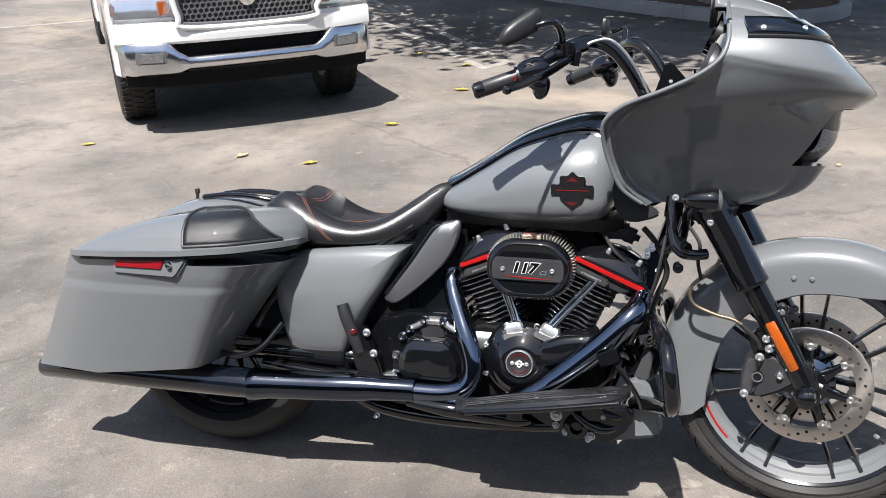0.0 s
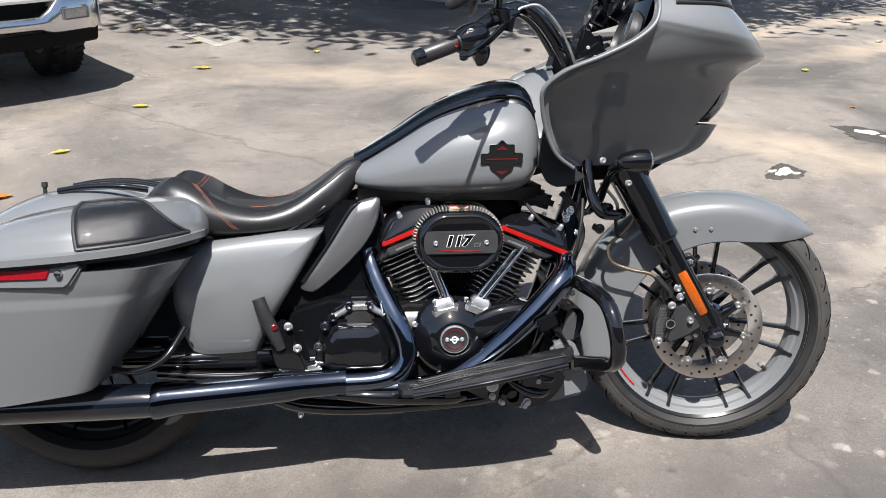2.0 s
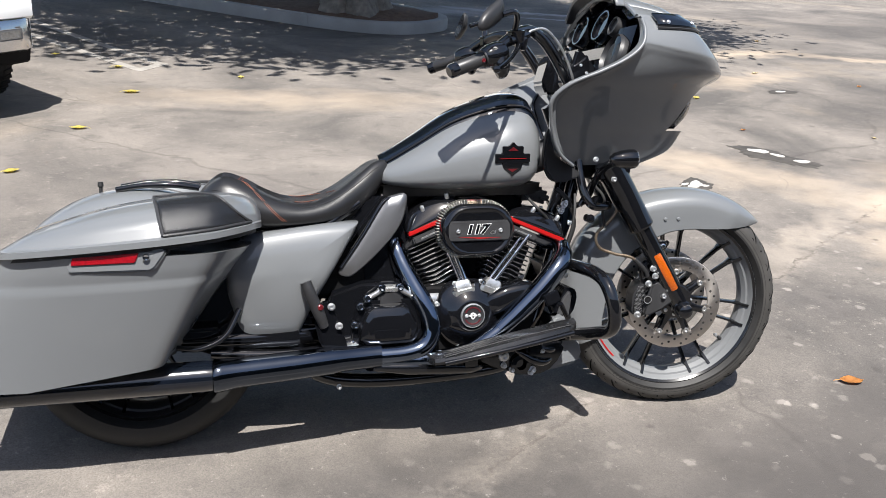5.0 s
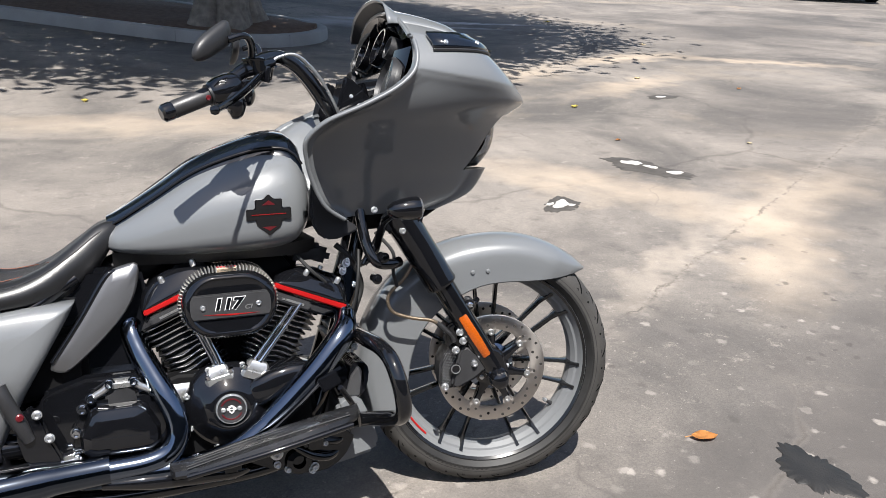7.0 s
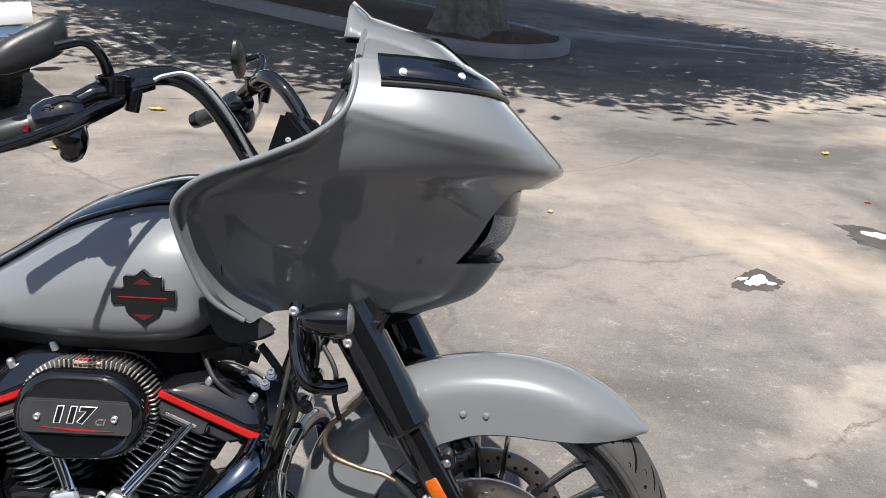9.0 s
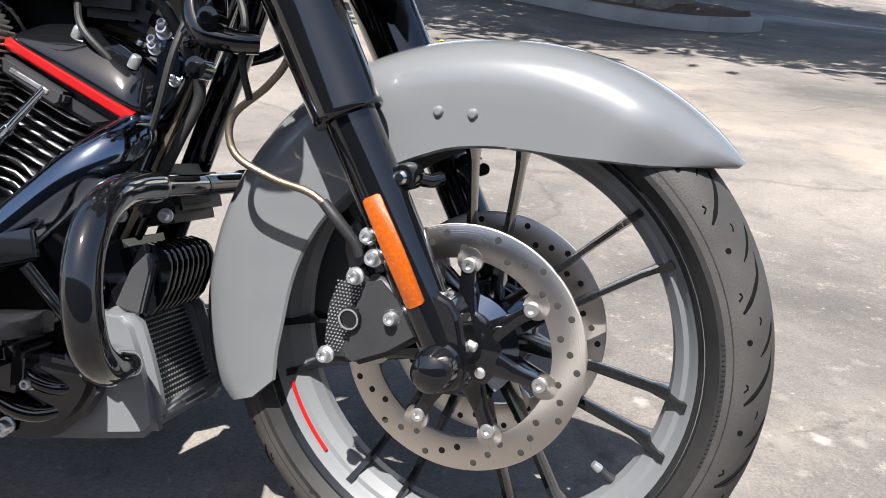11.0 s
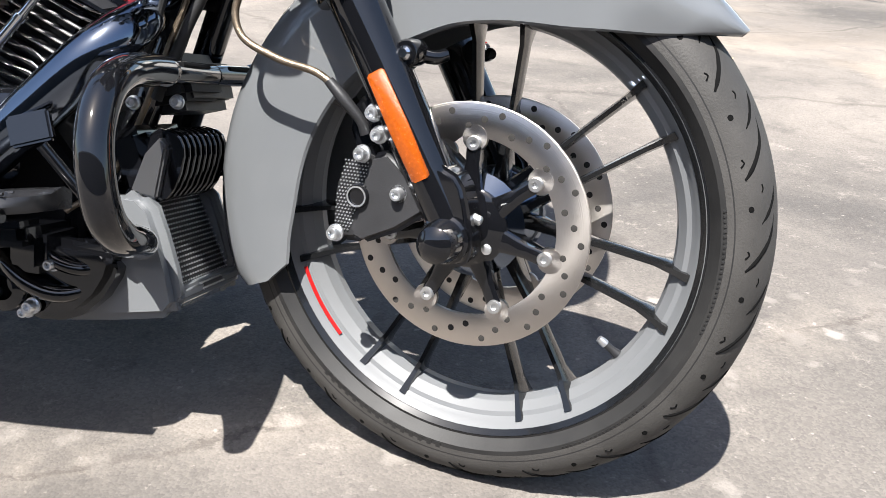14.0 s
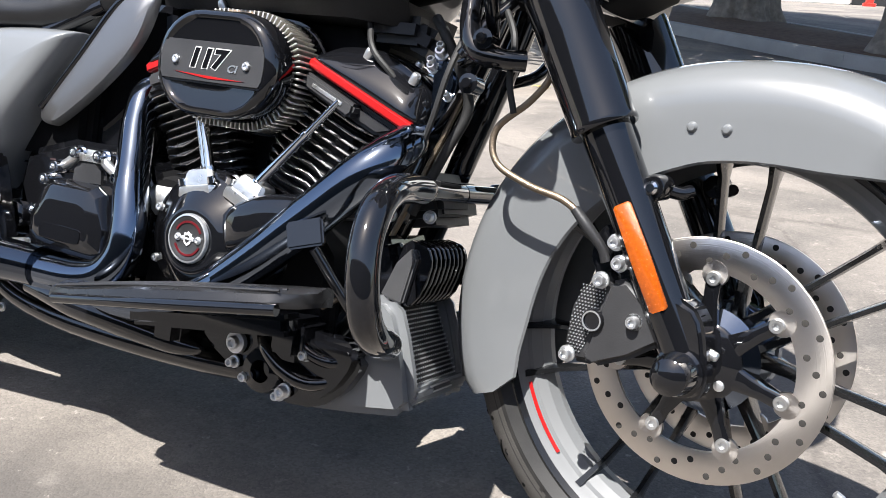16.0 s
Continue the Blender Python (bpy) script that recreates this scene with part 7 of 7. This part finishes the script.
    part("windshield", prism([(-1.44, 1.25), (-1.90, 1.80), (-1.92, 1.80), (-1.50, 1.25)], -0.72, 0.72, 0.005), BLACK, tk, "dark windscreen glass")
    part("cargo_bed", loft([[Vector((x, y, z)) for y, z in ((-0.97, 0.5), (-0.97, 1.30), (-0.86, 1.30), (-0.86, 0.75), (0.86, 0.75), (0.86, 1.30), (0.97, 1.30), (0.97, 0.5))] for x in (-3.58, -5.6)]), TW_PAINT, tk, "white cargo bed")
    part("chassis", box((4.9, 1.5, 0.25), (-3.0, 0, 0.48), 0.02), PLASTIC, tk)
    # grille with hexagon mesh
    gr = part("grille", box((0.05, 1.00, 0.34), (-0.10, 0, 0.925), 0.02), PLASTIC, tk, "dark honeycomb grille")
    fr = [(-0.55, 1.09), (0.55, 1.09), (0.51, 0.85), (0.43, 0.765), (-0.43, 0.765), (-0.51, 0.85)]
    part("grille_frame", tube([(-0.040, a, b) for a, b in fr + fr[:1]], 0.022, 8, 5), TW_PAINT, gr)
    part("grille_trim", tube([(-0.045, a * 0.95, 0.925 + (b - 0.925) * 0.87) for a, b in fr + fr[:1]], 0.016, 8, 5), GREYPL, gr)
    cells = []
    for r in range(8):
        for c in range(24):
            y = -0.46 + 0.040 * c + 0.020 * (r % 2)
            z = 0.800 + 0.0365 * r
            if abs(y) < 0.47 - max(0, 0.86 - z) * 0.8:
                hexa = [(y + 0.020 * math.sin(math.pi / 3 * k), z + 0.020 * math.cos(math.pi / 3 * k)) for k in range(7)]
                cells.append(tube([(-0.068, a, b) for a, b in hexa], 0.0035, 5, 1))
    part("grille_mesh", joined(*cells), GREYPL, gr)
    part("oval_badge", lathe([(0, 0.012), (0.05, 0.010), (0.062, 0.0), (0.062, -0.02)], (-0.055, 0, 0.95), (1, 0, 0), 28), CHROME, gr)
    for x, y in ((-0.93, 0.84), (-0.93, -0.84), (-4.62, 0.84), (-4.62, -0.84)):
        w = part("wheel", lathe([(0.0, 0.05), (0.10, 0.06), (0.20, 0.03), (0.225, 0.10), (0.235, 0.11), (0.235, -0.11), (0, -0.11)], (x, y, 0.39), (0, 1 if y > 0 else -1, 0), 32), SILVER, tk, "alloy truck wheel")
        part("tyre", lathe([(0.23, -0.11), (0.29, -0.135), (0.36, -0.13), (0.385, -0.115), (0.395, -0.06), (0.395, 0.06), (0.385, 0.115), (0.36, 0.13), (0.29, 0.135), (0.23, 0.11)], (x, y, 0.39), (0, 1, 0), 48), RUBBER, w)
        if x > -2:
            lugs = []
            for k in range(44):
                a = 2 * math.pi * k / 44
                for yy, sk in ((-0.085, 18), (0.0, -18), (0.085, 18)):
                    lugs.append(moved(box((0.014, 0.066, 0.034), (0.395, 0, 0), 0.003, (sk, 0, 0), 1), pose(x, y + yy, 0.39, 0, math.degrees(a + (0.07 if yy == 0 else 0)), 0)))
            part("tread_block", joined(*lugs), RUBBER, w)
    part("mirror_pod", box((0.12, 0.24, 0.22), (-1.75, 1.12, 1.25), 0.04), PLASTIC, tk)
    return tk


build_truck()

# ---- planted island with kerb ----
CONC = mat("kerb_concrete", (0.34, 0.33, 0.315), 0.85, vary=0.22, scale=3, bump=0.4, bump_scale=90)
MULCH = mat("brown_mulch", (0.12, 0.062, 0.040), 0.95, vary=0.45, scale=14, bump=1.0, bump_scale=60, second=(0.19, 0.125, 0.085))
BARK = mat("tree_bark", (0.19, 0.16, 0.13), 0.9, vary=0.6, scale=9, bump=1.0, bump_scale=22, second=(0.36, 0.31, 0.26))
LEAFM = mat("tree_leaves", (0.055, 0.085, 0.028), 0.5, vary=0.4, scale=2)


def island_outline():
    """Near edge from the far left to a rounded nose, and the far edge back."""
    near = [(-6.0, 20.6), (-2.0, 16.0), (0.75, 13.2), (2.15, 11.75), (3.05, 10.95), (3.75, 10.70), (4.40, 10.95), (4.80, 11.55), (4.75, 12.30), (4.3, 13.1), (3.4, 14.2), (1.5, 16.4), (-1.5, 19.9), (-4.4, 23.2)]
    return [Vector((x, y, 0)) for x, y in near]


def build_island():
    line = smooth_line(island_outline(), 8)
    n = len(line)
    prof = [(0.0, -0.05), (0.0, 0.125), (0.012, 0.148), (0.03, 0.155), (0.125, 0.155), (0.15, 0.145), (0.15, -0.05)]
    rings = []
    for i, p in enumerate(line):
        d = (line[min(i + 1, n - 1)] - line[max(0, i - 1)]).normalized()
        inn = Vector((-d.y, d.x, 0))
        rings.append([Vector((p.x + inn.x * a, p.y + inn.y * a, rise(p.x, p.y) + h)) for a, h in prof])
    step = 14
    kerb = tagged(new("kerb"), "grey concrete kerb round a planted island", "kerb", kind="structure")
    for s in range(0, n - 1, step):
        rr = rings[s:s + step + 1]
        if len(rr) > 1:
            if s + step < n - 1:
                a, b = rr[-2], rr[-1]
                rr = rr[:-1] + [[q0.lerp(q1, 0.97) for q0, q1 in zip(a, b)]]
            part("kerb_stone", loft(rr), CONC, kerb)
    inner = []
    for i, p in enumerate(line):
        d = (line[min(i + 1, n - 1)] - line[max(0, i - 1)]).normalized()
        inner.append(Vector((p.x - d.y * 0.13, p.y + d.x * 0.13, rise(p.x, p.y) + 0.12)))
    half = n // 2
    rows = []
    for i in range(half + 1):
        a, b = inner[i], inner[n - 1 - i]
        rows.append([a.lerp(b, t) + Vector((0, 0, 0.10 * math.sin(math.pi * t) + 0.025 * noise.noise(a.lerp(b, t) * 2.5))) for t in [k / 14 for k in range(15)]])
    tagged(part("mulch_bed", loft(rows, False, False), MULCH, sharp=80), "brown bark mulch in the island bed", "mulch", kind="stuff")


build_island()


def build_tree(at, height, r0, crown, seed, lean=(0, 0), shift=(0, 0), clumps=900):
    """Tapered fluted trunk with flared roots, limbs and a crown of many small leaf clumps."""
    rnd = random.Random(seed)
    base = rise(at[0], at[1]) + 0.14
    tree = empty("tree", pose(at[0], at[1], base), "broad street tree with fluted grey-brown trunk in a mulch bed", "tree", "trees in the island")
    rows = []
    for k in range(22):
        t = k / 21
        z = -0.1 + t * height
        r = r0 * (0.86 + 0.34 * math.exp(-max(z, 0) / 0.16) + 0.05 * math.sin(7 * t)) * (1 - 0.30 * t)
        rows.append([Vector((math.cos(a) * r * (1 + (0.06 + 0.12 * math.exp(-z / 0.3)) * math.sin(5 * a + seed) + 0.07 * abs(math.sin(7 * a + 2 * seed + 2 * t)) + 0.03 * math.sin(23 * a)) + lean[0] * t,
                             math.sin(a) * r * (1 + (0.06 + 0.12 * math.exp(-z / 0.3)) * math.sin(5 * a + seed) + 0.07 * abs(math.sin(7 * a + 2 * seed + 2 * t)) + 0.03 * math.sin(23 * a)) + lean[1] * t, z)) for a in [2 * math.pi * q / 96 for q in range(96)]])
    part("trunk", loft(rows), BARK, tree, sharp=70)
    tips = []
    for k in range(9):
        a = 2 * math.pi * k / 9 + rnd.uniform(-0.2, 0.2)
        out = crown * rnd.uniform(0.45, 0.85)
        p0 = Vector((lean[0], lean[1], height - 0.3))
        p2 = p0 + Vector((math.cos(a) * out, math.sin(a) * out, rnd.uniform(1.2, 3.2)))
        p1 = p0.lerp(p2, 0.45) + Vector((0, 0, 0.7))
        part("limb", tube([p0, p1, p2], [r0 * 0.38, r0 * 0.22, r0 * 0.06], 10, 5), BARK, tree)
        tips.append(p2)
    # crown: clumps of small leaves, thinning towards an uneven rim
    verts, faces = [], []
    for k in range(clumps):
        a = rnd.uniform(0, 2 * math.pi)
        q = rnd.random() ** 0.55
        edge = 1 + 0.06 * math.sin(3 * a + seed) + 0.06 * math.sin(7 * a + 2 * seed) + 0.04 * math.sin(15 * a)
        c = Vector((shift[0] + math.cos(a) * crown * q * edge, shift[1] + math.sin(a) * crown * 0.92 * q * edge, height + 1.6 + 2.6 * (1 - q * q) * rnd.random() + rnd.uniform(-0.5, 0.6)))
        spread = rnd.uniform(0.25, 0.62)
        for i in range(rnd.randint(22, 46)):
            p = c + Vector((rnd.gauss(0, spread), rnd.gauss(0, spread), rnd.gauss(0, spread * 0.6)))
            d = Vector((rnd.gauss(0, 1), rnd.gauss(0, 1), rnd.gauss(0, 0.5))).normalized()
            s = d.cross(Vector((rnd.gauss(0, 1), rnd.gauss(0, 1), rnd.gauss(0, 1)))).normalized()
            ln, wd = rnd.uniform(0.09, 0.15), rnd.uniform(0.045, 0.07)
            b0 = len(verts)
            verts += [p - d * ln, p + s * wd, p + d * ln, p - s * wd]
            faces.append((b0, b0 + 1, b0 + 2, b0 + 3))
    me = bpy.data.meshes.new("crown")
    me.from_pydata(verts, [], faces)
    me.materials.append(LEAFM)
    cr = new("crown", me)
    cr.parent = tree
    tagged(cr, "dense dark green leaf crown", kind="stuff")
    return tree


build_tree((3.45, 11.75), 3.4, 0.42, 5.25, 3, shift=(-0.25, -0.85), clumps=1600)
build_tree((1.75, 14.4), 3.4, 0.45, 4.8, 8, shift=(-1.2, 0.2), clumps=950)


# ---- painted bay lines, leaves, spills ----
LINE = mat("worn_white_paint", (0.27, 0.25, 0.225), 0.8, vary=0.3, scale=9, bump=0.2, bump_scale=120)


def stripe(p, q, w):
    p, q = Vector(p), Vector(q)
    d = (q - p).normalized()
    nrm = Vector((-d.y, d.x)) * w / 2
    cnt = max(2, int((q - p).length / 0.4))
    rows = []
    for k in range(cnt + 1):
        c = p.lerp(q, k / cnt)
        rows.append([Vector((c.x + nrm.x * s, c.y + nrm.y * s, rise(c.x + nrm.x * s, c.y + nrm.y * s) + z)) for s, z in ((-1, 0.0005), (-1, 0.004), (1, 0.004), (1, 0.0005))])
    tagged(part("line", loft(rows), LINE), "worn white painted parking bay line", "road marking", kind="structure")


stripe((0.16, 8.50), (-1.45, 11.9), 0.10)
stripe((0.40, 8.75), (-1.45, 13.0), 0.10)
stripe((0.13, 8.46), (0.44, 8.80), 0.10)
stripe((-6.2, 10.7), (-4.85, 11.4), 0.10)
stripe((19.5, 18.1), (23.8, 20.3), 0.12)
stripe((20.2, 17.6), (24.6, 19.8), 0.12)


# ---- unseen wall, added on the sunny side to close the lot and darken reflections ----
STUCCO = mat("dark_stucco", (0.055, 0.055, 0.058), 0.85, vary=0.2, scale=2, bump=0.4, bump_scale=80)
tagged(part("unseen_wall", box((60.0, 0.3, 5.0), (2.0, -7.0, 2.5), 0.02), STUCCO), "unseen plain dark wall added behind the camera", "wall", kind="structure")
tagged(part("trim", box((60.2, 0.42, 0.22), (2.0, -7.0, 5.11), 0.02), CONC), "concrete coping on top of the unseen added wall", "coping", kind="structure")

# ---- sunlit building far beyond the trees, with a red bollard before its door ----
PALEWALL = mat("white_stucco", (0.78, 0.76, 0.72), 0.85, vary=0.06, scale=1.5, bump=0.2, bump_scale=40)
REDPOST = mat("red_post", (0.5, 0.03, 0.02), 0.45, vary=0.15, scale=6)
far = tagged(new("building"), "pale stucco building with a dark doorway beyond the trees", "building")
far.matrix_basis = pose(9.0, 46.0, rise(9.0, 46.0), 0, 0, -6)
part("wall", joined(box((26.0, 0.4, 5.0), (-13.6, 0, 2.5), 0.03), box((18.0, 0.4, 5.0), (10.6, 0, 2.5), 0.03), box((2.4, 0.4, 2.4), (0.5, 0, 3.8), 0.03)), PALEWALL, far)
part("roof", box((46.0, 9.0, 0.3), (-2.0, 4.2, 5.15), 0.04), CONC, far)
part("door", box((2.0, 0.08, 2.5), (0.5, 0.3, 1.25), 0.02), SATIN, far, "dark glazed door")
post = tagged(part("bollard", lathe([(0, 1.25), (0.12, 1.22), (0.17, 1.10), (0.17, 0.95), (0.22, 0.93), (0.22, 0.86), (0.17, 0.84), (0.17, 0.15), (0.28, 0.13), (0.28, 0.0)], (0, 0, 0), (0, 0, 1), 20), REDPOST), "red bollard standing before the far building", "bollard")
post.matrix_basis = pose(8.6, 42.5, rise(8.6, 42.5))

# ---- fallen leaves ----
YEL = mat("yellow_leaf", (0.60, 0.50, 0.12), 0.6, vary=0.2, scale=60)
ORG = mat("dry_orange_leaf", (0.50, 0.22, 0.06), 0.7, vary=0.3, scale=60)
PALE = mat("pale_dry_leaf", (0.62, 0.50, 0.30), 0.7, vary=0.25, scale=60)


def build_leaf(x, y, size, turn, material, label, curl=0.24):
    """A curled pointed leaf with a raised midrib and a short stalk."""
    rows = []
    for k in range(9):
        t = k / 8
        w = size * 0.30 * math.sin(math.pi * min(1, t * 0.96 + 0.03)) ** 0.8
        rows.append([Vector((size * (t - 0.5), w * s, size * (curl * (2 * t - 1) ** 2 * 0.45 + abs(s) ** 1.5 * curl * 0.4 * math.sin(math.pi * t)) + 0.003 + 0.002 * math.sin(9 * t + 3 * s))) for s in (-1, -0.5, 0, 0.5, 1)])
    bm = loft(rows, False, False)
    bmesh.ops.solidify(bm, geom=bm.faces[:], thickness=0.0012)
    ob = part("leaf", bm, material, None, sharp=80)
    ob.matrix_basis = pose(x, y, rise(x, y) + 0.002, 0, 0, turn)
    tagged(ob, label, "leaf", "fallen leaves on the asphalt")
    part("stalk", tube([(-size * 0.48, 0, size * curl * 0.42), (-size * 0.6, size * 0.02, size * curl * 0.35), (-size * 0.72, size * 0.05, 0.002)], 0.0013, 5, 2), material, ob)
    return ob


for x, y, s, a, m, lab in (
        (-1.163, 4.655, 0.105, 10, ORG, "curled dry orange leaf lying on asphalt"), (-0.521, 6.326, 0.11, 170, YEL, "bright yellow leaf lying on asphalt"), (-0.033, 7.50, 0.13, -10, YEL, "bright yellow leaf lying on asphalt"),
        (-0.944, 5.359, 0.095, 20, YEL, "bright yellow leaf lying on asphalt"), (-1.442, 5.581, 0.10, 60, PALE, "pale curled dry leaf lying on asphalt"), (-1.363, 4.133, 0.085, -20, YEL, "bright yellow leaf lying on asphalt"),
        (-0.011, 8.627, 0.10, 0, YEL, "bright yellow leaf lying on asphalt"), (-0.505, 9.21, 0.09, 30, YEL, "bright yellow leaf lying on asphalt"), (0.983, 8.01, 0.09, 80, YEL, "bright yellow leaf lying on asphalt"),
        (4.846, 6.27, 0.10, 40, YEL, "bright yellow leaf lying on asphalt"), (1.687, 1.86, 0.085, -25, ORG, "curled dry orange leaf lying on asphalt"), (-2.67, 6.0, 0.09, 15, YEL, "bright yellow leaf lying on asphalt"),
        (-2.3, 6.45, 0.06, 70, ORG, "small brown dry leaf lying on asphalt"), (2.2, 5.0, 0.05, 70, PALE, "pale curled dry leaf lying on asphalt"), (6.6, 7.3, 0.09, 10, PALE, "pale curled dry leaf lying on asphalt"),
        (8.9, 9.6, 0.11, 100, PALE, "pale curled dry leaf lying on asphalt"), (7.2, 6.4, 0.07, 15, ORG, "small brown dry leaf lying on asphalt"), (6.2, 9.6, 0.10, 50, YEL, "bright yellow leaf lying on asphalt"),
        (9.5, 12.6, 0.12, 0, YEL, "bright yellow leaf lying on asphalt"), (4.3, 5.1, 0.05, 0, ORG, "small brown dry leaf lying on asphalt"), (5.2, 4.6, 0.05, 90, PALE, "pale curled dry leaf lying on asphalt")):
    build_leaf(x, y, s, a, m, lab)

# ---- spills ----
WHITEGOO = mat("dried_white_paint", (0.55, 0.50, 0.44), 0.55, vary=0.25, scale=14, second=(0.74, 0.73, 0.70), bump=0.6, bump_scale=40)
STAINM = mat("oily_stain", (0.050, 0.046, 0.042), 0.8, vary=0.35, scale=12, bump=0.4, bump_scale=150, second=(0.10, 0.092, 0.084), spec=0.2)
WET = mat("damp_asphalt", (0.014, 0.013, 0.012), 0.6, vary=0.35, scale=12, bump=0.5, bump_scale=150)


def blob(x, y, rx, ry, turn, seed, h):
    rnd = random.Random(seed)
    ph = [rnd.uniform(0, 6.28) for _ in range(5)]
    rings = []
    for s, z in ((1.0, 0.0008), (0.96, h), (0.5, h), (0.05, h)):
        rings.append([])
        for k in range(112):
            a = 2 * math.pi * k / 112
            f = 1 + 0.04 * math.sin(22 * a + ph[2]) + 0.03 * math.sin(27 * a + ph[0]) + 0.16 * math.sin(2 * a + ph[0]) + 0.13 * math.sin(3 * a + ph[1]) + 0.08 * math.sin(5 * a + ph[2]) + 0.05 * math.sin(9 * a + ph[3]) + 0.03 * math.sin(14 * a + ph[4])
            rings[-1].append(pose(x, y, 0, 0, 0, turn) @ Vector((math.cos(a) * rx * f * s, math.sin(a) * ry * f * s, z)))
    return loft(rings)


def spill(dark, white, seed):
    ob = part("paint_spill", blob(*dark, seed, 0.004), STAINM, None, sharp=80)
    tagged(ob, "dried white paint spill ringed by dark stain on asphalt", "stain", "paint spills")
    for i, w in enumerate(white):
        part("white_patch", blob(*w, seed + 7 + i, 0.009), WHITEGOO, ob)


spill((2.84, 3.985, 0.135, 0.105, 25), [(2.835, 3.985, 0.072, 0.040, 35), (2.775, 4.010, 0.030, 0.014, 20), (2.880, 3.945, 0.022, 0.016, 10)], 1)
spill((3.905, 4.40, 0.15, 0.31, 22), [(3.90, 4.53, 0.045, 0.070, 30), (3.945, 4.39, 0.026, 0.048, 10), (3.99, 4.21, 0.036, 0.050, 40)], 2)
spill((6.02, 6.35, 0.15, 0.11, 0), [(6.0, 6.35, 0.05, 0.028, 0)], 3)
tagged(part("wet_patch", blob(1.845, 1.575, 0.085, 0.135, -20, 11, 0.003), WET, None, sharp=80), "dark damp patch on the asphalt", "stain")

# ---- distant parked car ----
CARP = mat("dark_car_paint", (0.005, 0.0055, 0.006), 0.4, 0.0, 0.35, 0.1, 3)


def build_car():
    car = empty("parked_car", pose(21.5, 15.1, 0, 0, 0, -129) @ Matrix.Scale(1.48, 4), "dark parked car with light number plate on the far side", "car")
    part("body", loft([[Vector((x, y * w, z)) for y, z in ((-0.85, 0.28), (-0.93, 0.5), (-0.92, h * 0.85), (-0.78, h), (0.78, h), (0.92, h * 0.85), (0.93, 0.5), (0.85, 0.28))] for x, w, h in ((0.0, 0.86, 0.80), (-0.08, 0.96, 0.90), (-0.9, 1.0, 1.05), (-1.3, 1.0, 1.10), (-3.8, 1.0, 1.12), (-4.4, 0.95, 1.0))]), CARP, car)
    part("cabin", loft([[Vector((x, y * w, z)) for y, z in ((-0.85, 1.05), (-0.68, h), (0.68, h), (0.85, 1.05))] for x, w, h in ((-1.2, 1.0, 1.12), (-1.9, 0.98, 1.60), (-3.4, 0.98, 1.66), (-4.2, 0.95, 1.15))]), BLACK, car)
    part("grille", box((0.04, 1.0, 0.20), (0.0, 0, 0.68), 0.02), PLASTIC, car)
    part("number_plate", box((0.02, 0.32, 0.15), (0.03, 0.0, 0.50), 0.005), WHITE, car)
    for s in (-1, 1):
        part("headlamp", box((0.08, 0.34, 0.13), (-0.02, 0.64 * s, 0.76), 0.03), GLASS, car)
        for x in (-0.85, -3.6):
            w = part("wheel", lathe([(0, 0.06), (0.2, 0.05), (0.21, 0.09), (0.21, -0.09), (0, -0.09)], (x, 0.80 * s, 0.32), (0, s, 0), 24), SILVER, car)
            part("tyre", lathe([(0.2, -0.10), (0.29, -0.11), (0.32, -0.08), (0.32, 0.08), (0.29, 0.11), (0.2, 0.10)], (x, 0.80 * s, 0.32), (0, 1, 0), 32), RUBBER, w)


build_car()
